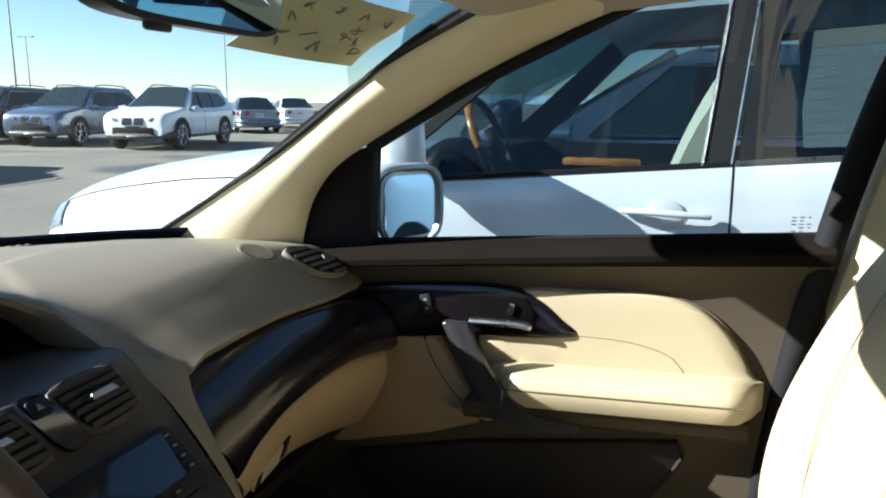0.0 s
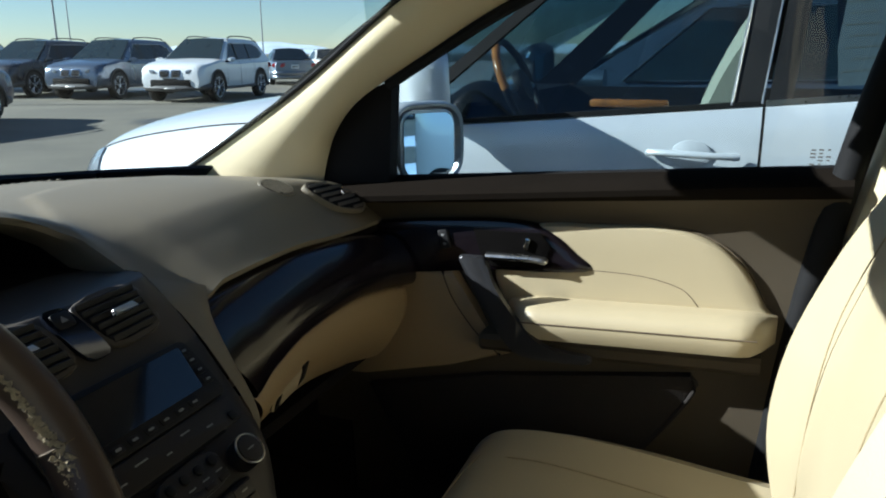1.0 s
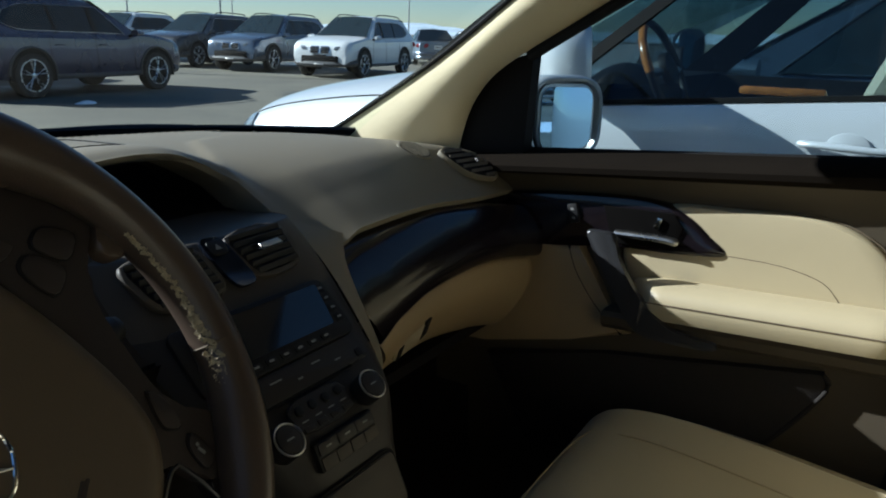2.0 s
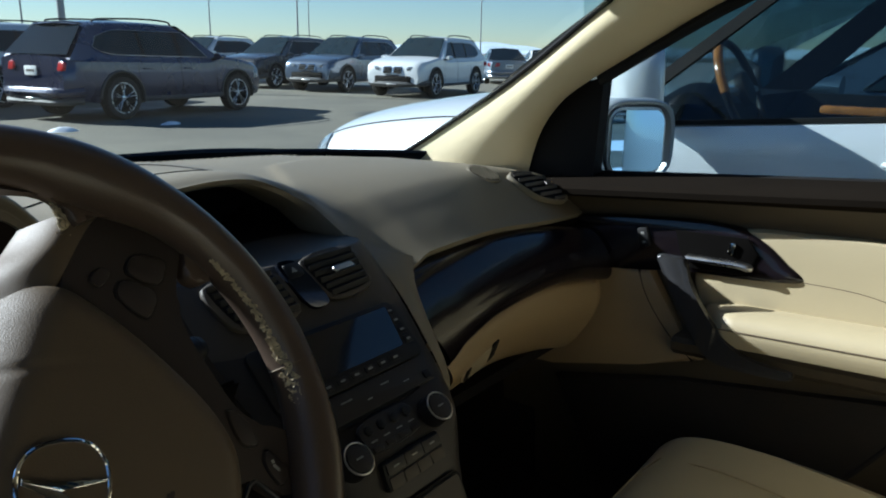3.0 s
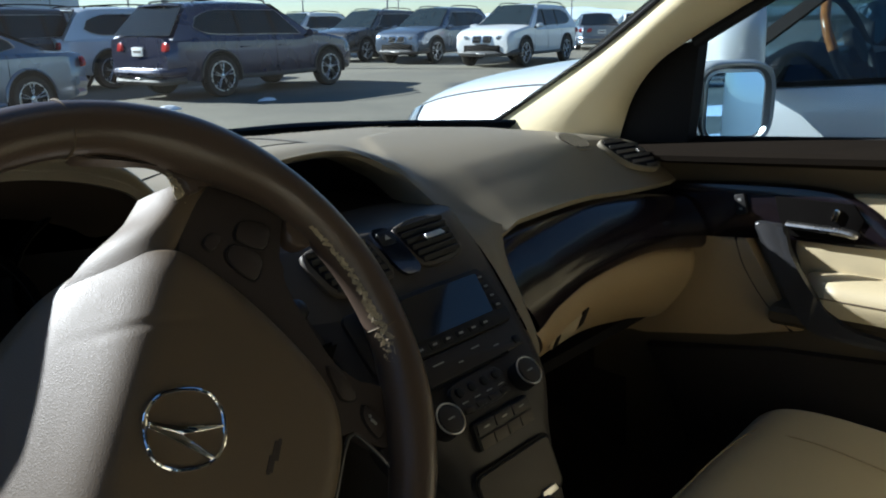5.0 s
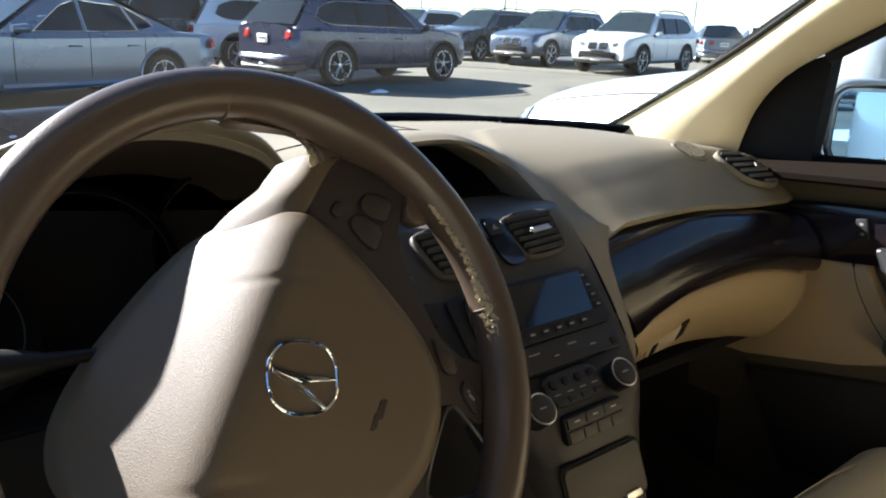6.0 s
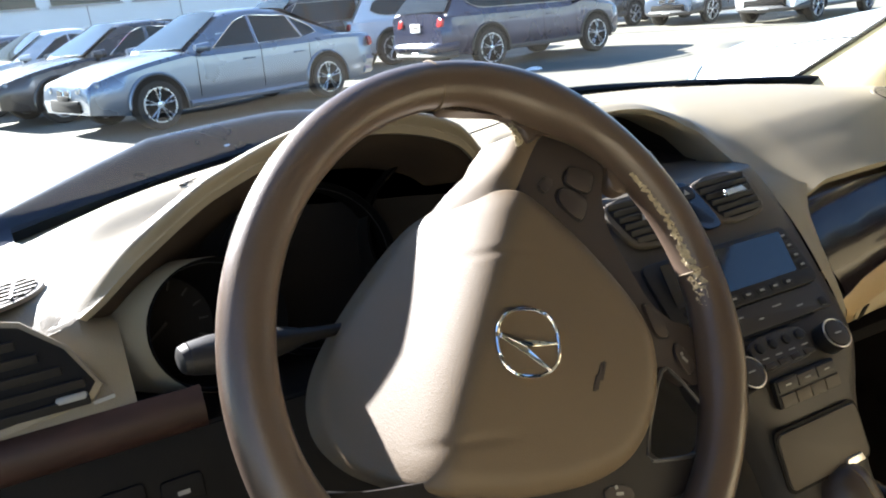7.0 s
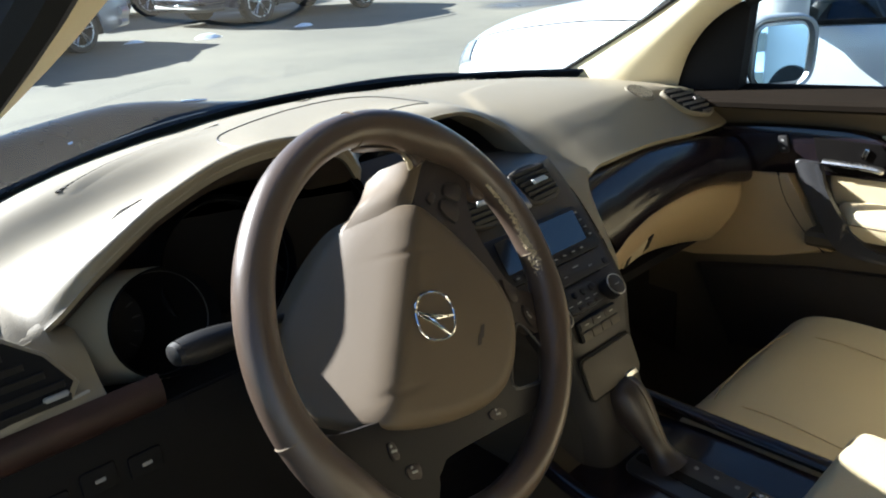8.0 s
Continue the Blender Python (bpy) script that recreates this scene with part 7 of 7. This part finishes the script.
        # wheel arches and wheels
        for x in (spec["fa"], spec["ra"]):
            R = spec["tyre"]
            end = max(0.0, (abs(x) - 1.75) / 0.68)
            yb = w * (1 - 0.16 * end ** 2.2)
            arch = [((R + 0.075) * math.cos(a), (R + 0.075) * math.sin(a)) for a in [math.pi * k / 20 for k in range(21)]] + [(-(R + 0.075), -0.10), (R + 0.075, -0.10)]
            m = axes((x, s * (yb - 0.018), R), (-s, 0, 0), (0, 0, 1))
            part("arch_liner", plate(arch, 0.022, m), M_DARK, c)
            lip = [Vector((x + (R + 0.085) * math.cos(a), s * (yb + 0.004), R + (R + 0.085) * math.sin(a))) for a in [math.pi * (k / 20) for k in range(21)]]
            part("arch_lip", tube(lip, 0.022, 6), M_TRIM if suv else paint, c)
            build_wheel_set(c, spec, x, s * (yb + 0.010), s)
        # lamps
        zl = hood[1][1] - 0.03
        ml = axes((hood[1][0] - 0.05, s * w * 0.66, zl - 0.03), (-0.32, s * 1.0, 0.0), (0, 0, 1)) if s > 0 else axes((hood[1][0] - 0.05, s * w * 0.66, zl - 0.03), (0.32, 1.0, 0.0), (0, 0, 1))
        lamp = part("headlamp", dome([(-0.20, -0.03), (-0.17, 0.055), (0.05, 0.075), (0.22, 0.075), (0.18, -0.02), (0.0, -0.06)] if s > 0 else [(0.20, -0.03), (0.17, 0.055), (-0.05, 0.075), (-0.22, 0.075), (-0.18, -0.02), (0.0, -0.06)], 30, ((1, -0.04), (1, 0.03), (0.85, 0.045), (0.4, 0.05)), ml), M_LAMP, c, "clear headlamp")
        for q in (-0.06, 0.05):
            part("lamp_ring", ring(0.042, 0.008, ml @ Matrix.Translation((q * s, 0.0, 0.047)), 18, 6), M_CHROME, lamp)
        part("fog_lamp", disc(0.055, 0.03, axes((hood[0][0] - 0.10, s * w * 0.70, sill + 0.22), (0, 1, 0), (0, 0, 1)), 18, 0.01), M_DARK if not suv else M_LAMP, c)
        mt = axes((rear + 0.045, s * w * 0.68, belt - (0.14 if suv else 0.16)), (0.25 * s, -1.0, 0) if s < 0 else (-0.25, -1.0, 0), (0.1, 0, 1))
        part("tail_lamp", dome([(-0.27, -0.05), (-0.25, 0.08), (0.0, 0.095), (0.22, 0.085), (0.20, -0.04), (0.0, -0.065)], 30, ((1, -0.03), (1, 0.02), (0.8, 0.035)), mt), M_TAIL, c, "red tail lamp")
    # windshield, rear window
    def slope(x0, t0, x1, t1, inset0, inset1, nm):
        rws = []
        for i in range(7):
            u = i / 6
            x, t = x0 + (x1 - x0) * u, t0 + (t1 - t0) * u
            hw = (gb + (gt - gb) * t) * (inset0 + (inset1 - inset0) * u)
            z = belt + (roof - belt) * t
            rws.append([Vector((x, hw * v, z + 0.03 * t * (1 - v * v) + 0.012)) + Vector((0.030 if x0 > 0 else -0.026, 0, 0.024)) for v in (-1, -0.5, 0, 0.5, 1)])
        part("window", thick(rws, (-0.01 if x0 > 0 else 0.01, 0, -0.004)), M_CARGLASS if x0 > 0 else M_TAILGLASS, c, nm)
    slope(cowl - 0.04, 0.05, wtop + 0.02, 0.92, 0.93, 0.90, "windshield")
    slope(rbase + 0.02, 0.06, rtop + 0.01, 0.90, 0.95, 0.93, "rear window")
    # nose: twin plain grille openings, lower intake, plate
    xg = hood[1][0] + 0.012
    for s in (1, -1):
        g = part("grille", plate(rrect(0.30 if suv else 0.22, 0.21 if suv else 0.12, 0.05 if suv else 0.035), 0.03, axes((xg, s * (0.165 if suv else 0.125), hood[1][1] - 0.10), (0, 1, 0), (-0.25, 0, 1)), 0.01), M_CHROME, c, "chrome edged grille opening")
        part("grille_bed", plate(rrect(0.26 if suv else 0.19, 0.17 if suv else 0.095, 0.04 if suv else 0.028), 0.006, axes((xg + 0.026, s * (0.165 if suv else 0.125), hood[1][1] - 0.10), (0, 1, 0), (-0.25, 0, 1))), M_DARK, g)
        for q in range(5):
            part("grille_bar", box((0.006, 0.010 if suv else 0.007, 0.15 if suv else 0.085), at=(xg + 0.036, s * (0.165 if suv else 0.125) + (q - 2) * (0.046 if suv else 0.034), hood[1][1] - 0.10)), M_SATIN, g)
    part("intake", plate(rrect(1.15 if suv else 1.0, 0.22 if suv else 0.16, 0.05), 0.03, axes((hood[0][0] - 0.005, 0, sill + 0.20), (0, 1, 0), (0, 0, 1)), 0.01), M_DARK, c, "dark lower intake")
    if suv:
        part("lower_fascia", tube(smooth_line([(hood[0][0] - 0.42, w * 0.97, sill + 0.13), (hood[0][0] - 0.10, w * 0.74, sill + 0.10), (hood[0][0] + 0.0, 0, sill + 0.08), (hood[0][0] - 0.10, -w * 0.74, sill + 0.10), (hood[0][0] - 0.42, -w * 0.97, sill + 0.13)], 20), 0.085, 8), M_TRIM, c, "grey lower fascia")
        part("skid_strip", tube(smooth_line([(hood[0][0] - 0.02, w * 0.5, sill + 0.09), (hood[0][0] + 0.075, 0, sill + 0.08), (hood[0][0] - 0.02, -w * 0.5, sill + 0.09)], 12), 0.022, 6), M_SATIN, c, "satin skid strip")
        for s in (1, -1):
            part("side_intake", plate(rrect(0.34, 0.19, 0.05), 0.04, axes((hood[0][0] - 0.105, s * w * 0.64, sill + 0.27), (0.22 * -s, 1, 0), (0, 0, 1)), 0.008), M_DARK, c, "dark side intake")
    part("front_plate", plate(rrect(0.40, 0.12, 0.01), 0.012, axes((hood[0][0] + 0.012, 0, sill + 0.28), (0, 1, 0), (0, 0, 1)), 0.002), M_DARK, c, "dark plate holder")
    pl = part("rear_plate", plate(rrect(0.32, 0.16, 0.01), 0.012, axes((rear - 0.012, 0, belt - 0.20), (0, -1, 0), (0, 0, 1)), 0.002), M_PLATE, c, "white paper plate")
    part("plate_bar", plate(rrect(0.22, 0.04, 0.005), 0.002, axes((rear - 0.0245, 0, belt - 0.20), (0, -1, 0), (0, 0, 1))), M_INK, pl)
    part("bumper", tube(smooth_line([(rear + 0.30, w * 0.95, 0.52), (rear - 0.02, w * 0.72, 0.50), (rear - 0.05, 0, 0.50), (rear - 0.02, -w * 0.72, 0.50), (rear + 0.30, -w * 0.95, 0.52)], 20), 0.075, 8), paint, c)
    part("lower_valance", tube(smooth_line([(rear + 0.30, w * 0.92, 0.36), (rear + 0.0, w * 0.70, 0.34), (rear - 0.02, 0, 0.34), (rear + 0.0, -w * 0.70, 0.34), (rear + 0.30, -w * 0.92, 0.36)], 20), 0.06, 8), M_TRIM if suv else paint, c)
    if suv:
        part("valance_strip", tube(smooth_line([(rear + 0.02, w * 0.66, 0.40), (rear - 0.075, 0, 0.40), (rear + 0.02, -w * 0.66, 0.40)], 12), 0.014, 6), M_SATIN, c, "satin strip")
        part("roof_spoiler", tube(smooth_line([(rtop - 0.04, gt * 0.9, roof - 0.06), (rtop - 0.09, 0, roof - 0.035), (rtop - 0.04, -gt * 0.9, roof - 0.06)], 12), 0.035, 6, flat=0.5), paint, c)
        for s in (1, -1):
            part("roof_rail", tube(smooth_line([(wtop - 0.12, s * gt * 0.96, roof - 0.01), (wtop - 0.25, s * gt * 0.97, roof + 0.055), (-0.6, s * gt * 0.99, roof + 0.075), (rtop + 0.35, s * gt * 0.97, roof + 0.045), (rtop + 0.2, s * gt * 0.95, roof - 0.01)], 20), 0.018, 6), M_BLACK, c, "black roof rail")
    return c


SUVS, SEDANS = "row of suvs facing the lane", "row of sedans"
build_car(SUV, M_WHITEP, "white suv with chrome grille parked facing the lane", (18.27, 14.36, 0), 192, SUVS)
build_car(SUV, M_GREYP, "blue-grey suv with roof rails beside the white one", (18.35, 17.95, 0), 192, SUVS)
build_car(SUV, M_BLACKP, "charcoal suv with roof rails at the end of the row", (18.15, 21.1, 0), 192, SUVS)
build_car(SUV, M_WHITEP, "pale suv far behind the parked row", (18.5, 25.8, 0), 192, SUVS)
build_car(SUV, M_BLUEP, "dark blue suv seen from its tail, white plate", (8.13, 13.65, 0), 9.5, "suvs seen from behind")
build_car(SUV, M_SILVER, "silver suv beyond the dark blue one", (7.8, 17.65, 0), 9.5, "suvs seen from behind")
build_car(SEDAN, M_GREYSED, "grey sedan with a sheet in its window", (1.69, 11.82, 0), 199.7, SEDANS, name="parked_sedan")
for k, (p, lab) in enumerate(((M_BLACKP, "black sedan beside the grey one"), (M_SILVER, "silver sedan in the row"), (M_GREYP, "blue-grey sedan in the row"), (M_SILVER, "silver sedan in the row"), (M_BLACKP, "black sedan at the far end of the row"), (M_SILVER, "silver sedan at the far end of the row"))):
    build_car(SEDAN, p, lab, (1.69 - 1.15 * (k + 1), 11.82 + 2.85 * (k + 1), 0), 199.7, SEDANS, name="parked_sedan")
build_car(SUV, M_BLACKP, "black wagon with roof bars behind the sedans", (4.4, 17.2, 0), 199.7, name="parked_wagon")
build_car(SEDAN, M_GREYSED, "dusty grey sedan seen from its tail, far off", (28.5, 18.3, 0), 40, name="parked_sedan")
build_car(SEDAN, M_WHITEP, "white sedan far off behind the row", (34, 19.5, 0), 40, name="parked_sedan")
build_car(SUV, M_GREYP, "dark suv parked beyond the silver one alongside", (5.6, -0.4, 0), 90, name="parked_suv")
sheet = thing("window_sheet", "pale blue sheet inside the sedan window", "paper sheet")
ms = pose(1.69, 11.82, 0, 0, 0, 199.7) @ axes((0.28, 0.80, 1.03), (-1, 0, 0), (0, -0.35, 0.9))
part("sheet", plate(rrect(0.34, 0.30, 0.01), 0.003, ms), M_PAPERW, sheet, "pale paper")


# ---- outer skin of the car that the camera sits in ----
def build_own_body():
    c = thing("own_car_body", "silver outer body of the car round the cabin", "car", at=(0, -0.45, 0), turn=90)

    def at_(x, y, z):
        return Vector((y + 0.45, -x, z))
    rows = []
    for i in range(17):
        u = i / 8 - 1
        rows.append([at_(0.74 * u, y, z - 0.075 * u ** 4) for y, z in ((-0.02 - 0.08 * u * u, 1.575), (-0.30, 1.632), (-0.9, 1.645), (-1.7, 1.625), (-2.36, 1.575))])
    part("roof", thick(rows, (0, 0, 0.012)), M_SILVER, c, "silver roof panel")
    for side in (1, -1):
        for y0, y1, nm in ((0.42, -0.60, "front_door_skin"), (-0.61, -1.50, "rear_door_skin"), (-1.51, -2.38, "rear_quarter")):
            if side < 0 and nm == "front_door_skin":
                continue
            rows = [[at_(side * x, y0 + (y1 - y0) * k / 10, z) for x, z in ((0.852, 1.022), (0.870, 0.97), (0.885, 0.82), (0.885, 0.62), (0.865, 0.40))] for k in range(11)]
            d = part(nm, thick(rows, (0, -0.010 * side, 0)), M_SILVER, c, "silver side panel")
            if "door" in nm:
                part("door_pull", tube([at_(side * 0.878, y1 + 0.10, 0.93), at_(side * 0.905, y1 + 0.14, 0.935), at_(side * 0.905, y1 + 0.26, 0.935), at_(side * 0.878, y1 + 0.30, 0.93)], 0.012, 8), M_SILVER, d)
        part("sill_cover", tube([at_(side * 0.865, 0.60, 0.37), at_(side * 0.870, -0.4, 0.36), at_(side * 0.865, -1.10, 0.37)], 0.045, 8), M_TRIM, c, "dark sill cover")
        for y in (1.22, -1.62):
            R = SUV["tyre"] + 0.06
            arch = [(R * math.cos(a), R * math.sin(a)) for a in [math.pi * k / 20 for k in range(21)]] + [(-R, -0.08), (R, -0.08)]
            part("arch_liner", plate(arch, 0.020, axes(at_(side * (0.968 if y > 0 else 0.876), y, SUV["tyre"]), (side, 0, 0), (0, 0, 1))), M_DARK, c)
            build_wheel_set(c, SUV, y + 0.45, -side * (0.985 if y > 0 else 0.895), -side)
    rows = [[at_(0.86 * u, -2.40 + 0.05 * u * u, z) for z in (0.40, 0.60, 0.85, 1.05)] for u in [k / 6 - 1 for k in range(13)]]
    part("tailgate_skin", thick(rows, (-0.012, 0, 0)), M_SILVER, c, "silver tailgate")


build_own_body()


# ---- lamp posts, building, hills, snow ----
def lamp_post(at, height, turn):
    p = thing("lamp_post", "tall grey lot light on a slim pole", "lamp post", "lamp posts", at=at, turn=turn)
    part("pole", tube([(0, 0, 0), (0, 0, height * 0.5), (0, 0, height)], [0.12, 0.09, 0.06], 10), M_POLE, p)
    part("base", tube([(0, 0, 0), (0, 0, 0.7)], 0.3, 14), M_WALL, p, "concrete foot")
    part("arm", tube([(-0.9, 0, height), (0.9, 0, height)], 0.04, 8), M_POLE, p)
    for s in (-1, 1):
        part("lamp_head", box((0.55, 0.32, 0.14), at=(s * 0.95, 0, height - 0.03), bevel=0.03), M_POLE, p)


for x, y, h in ((11.4, 23.2, 12.0), (38, 84, 14.0), (62, 85, 9.5), (58, 64, 13.0), (84, 90, 10.0), (95, 65, 13.5), (20, 62, 13.0)):
    lamp_post((x, y, 0), h, 20 + x)


def build_building():
    b = thing("showroom_building", "white flat-roofed building with a band of dark windows", "building")
    part("wall", box((60, 18, 8.0), at=(-14.6, 49, 4.0), bevel=0.05), M_WALL, b, "white panel wall")
    part("roof_edge", box((60.4, 18.4, 0.35), at=(-14.6, 49, 8.1), bevel=0.04), M_POLE, b)
    for k in range(16):
        x = 12.2 - 3.6 * k
        w_ = part("window", box((3.0, 0.10, 0.66), at=(x, 39.97, 3.1)), M_CARGLASS, b)
        part("window_frame", merge(box((3.2, 0.16, 0.10), at=(x, 39.96, 3.45)), box((3.2, 0.16, 0.10), at=(x, 39.96, 2.72))), M_POLE, w_)
    for k in range(14):
        part("panel_joint", box((0.05, 0.04, 7.8), at=(14.0 - 4.2 * k, 39.985, 4.0)), M_POLE, b)


build_building()


def build_hills():
    rng = random.Random(8)
    rows_lo, rows_hi, mid = [], [], []
    for k in range(241):
        a = radians(-40 + 180 * k / 240)
        d = 2600
        h = 24 + 22 * noise.noise(Vector((k * 0.09, 0.3, 0))) + 12 * noise.noise(Vector((k * 0.33, 1.3, 0))) + 5 * noise.noise(Vector((k * 1.1, 2.3, 0)))
        c, s = math.sin(a), math.cos(a)
        rows_lo.append(Vector((c * d, s * d, -5)))
        mid.append(Vector((c * (d + 120), s * (d + 120), max(4, h * 0.5))))
        rows_hi.append(Vector((c * (d + 300), s * (d + 300), max(6, h))))
    single("hills", grid([rows_lo, mid, rows_hi]), M_HILLS, "pale snowy hills on the horizon", "hills", kind="structure")


M_HILLS = surface("snowy_hills", (0.50, 0.58, 0.68), 0.9, var=0.25, scale=0.01)
build_hills()


def build_behind():
    """Rows and leftover snow behind the car, which the door mirror shows."""
    for k, (paint, lab) in enumerate(((M_BLACKP, "black suv in the row behind"), (M_GREYP, "blue-grey suv in the row behind"), (M_BLACKP, "black suv in the row behind"), (M_WHITEP, "white suv in the row behind"))):
        build_car(SUV, paint, lab, (7.0 + 3.6 * k, -31.0 + 0.8 * k, 0), 78, "row behind the car")
    rng = random.Random(4)
    for x, y, a, b in ((5.6, -9.0, 2.6, 1.5), (8.5, -15.5, 3.6, 1.8)):
        ob = thing("snow_patch", "thin patch of leftover snow on the asphalt", "snow", "snow patches", at=(x, y, 0))
        rows = []
        for i in range(7):
            t = i / 6
            rows.append([Vector((a * (1 - t) * (1 + 0.35 * noise.noise(Vector((x + 2 * math.cos(u), y + 2 * math.sin(u), 0)))) * math.cos(u), b * (1 - t) * (1 + 0.35 * noise.noise(Vector((x - 2 * math.cos(u), 2 * math.sin(u), 3)))) * math.sin(u), 0.004 + 0.10 * (1 - (1 - t) ** 2) + rng.uniform(0, 0.02) * (t > 0))) for u in [2 * math.pi * q / 40 for q in range(40)]])
        part("crust", capped(rows), M_SNOW, ob)


def build_snow():
    rng = random.Random(21)
    for x, y, r in ((5.2, 11.3, 0.16), (7.0, 11.2, 0.12), (4.2, 11.9, 0.10)):
        ob = thing("snow_heap", "small dirty heap of leftover snow", "snow", "snow heaps", at=(x, y, 0))
        rows = []
        for i in range(6):
            t = i / 5
            rows.append([Vector((r * (1 - t) * (1 + 0.4 * noise.noise(Vector((x + math.cos(u), y + math.sin(u), t)))) * math.cos(u) * 1.6 + 0.001 * k, r * (1 - t) * math.sin(u) * (1 + 0.4 * noise.noise(Vector((x - math.cos(u), math.sin(u), t * 2)))), r * 0.45 * math.sin(t * math.pi / 2))) for k, u in enumerate([2 * math.pi * q / 20 for q in range(20)])])
        part("heap", capped(rows), M_SNOW, ob)


build_snow()
build_behind()
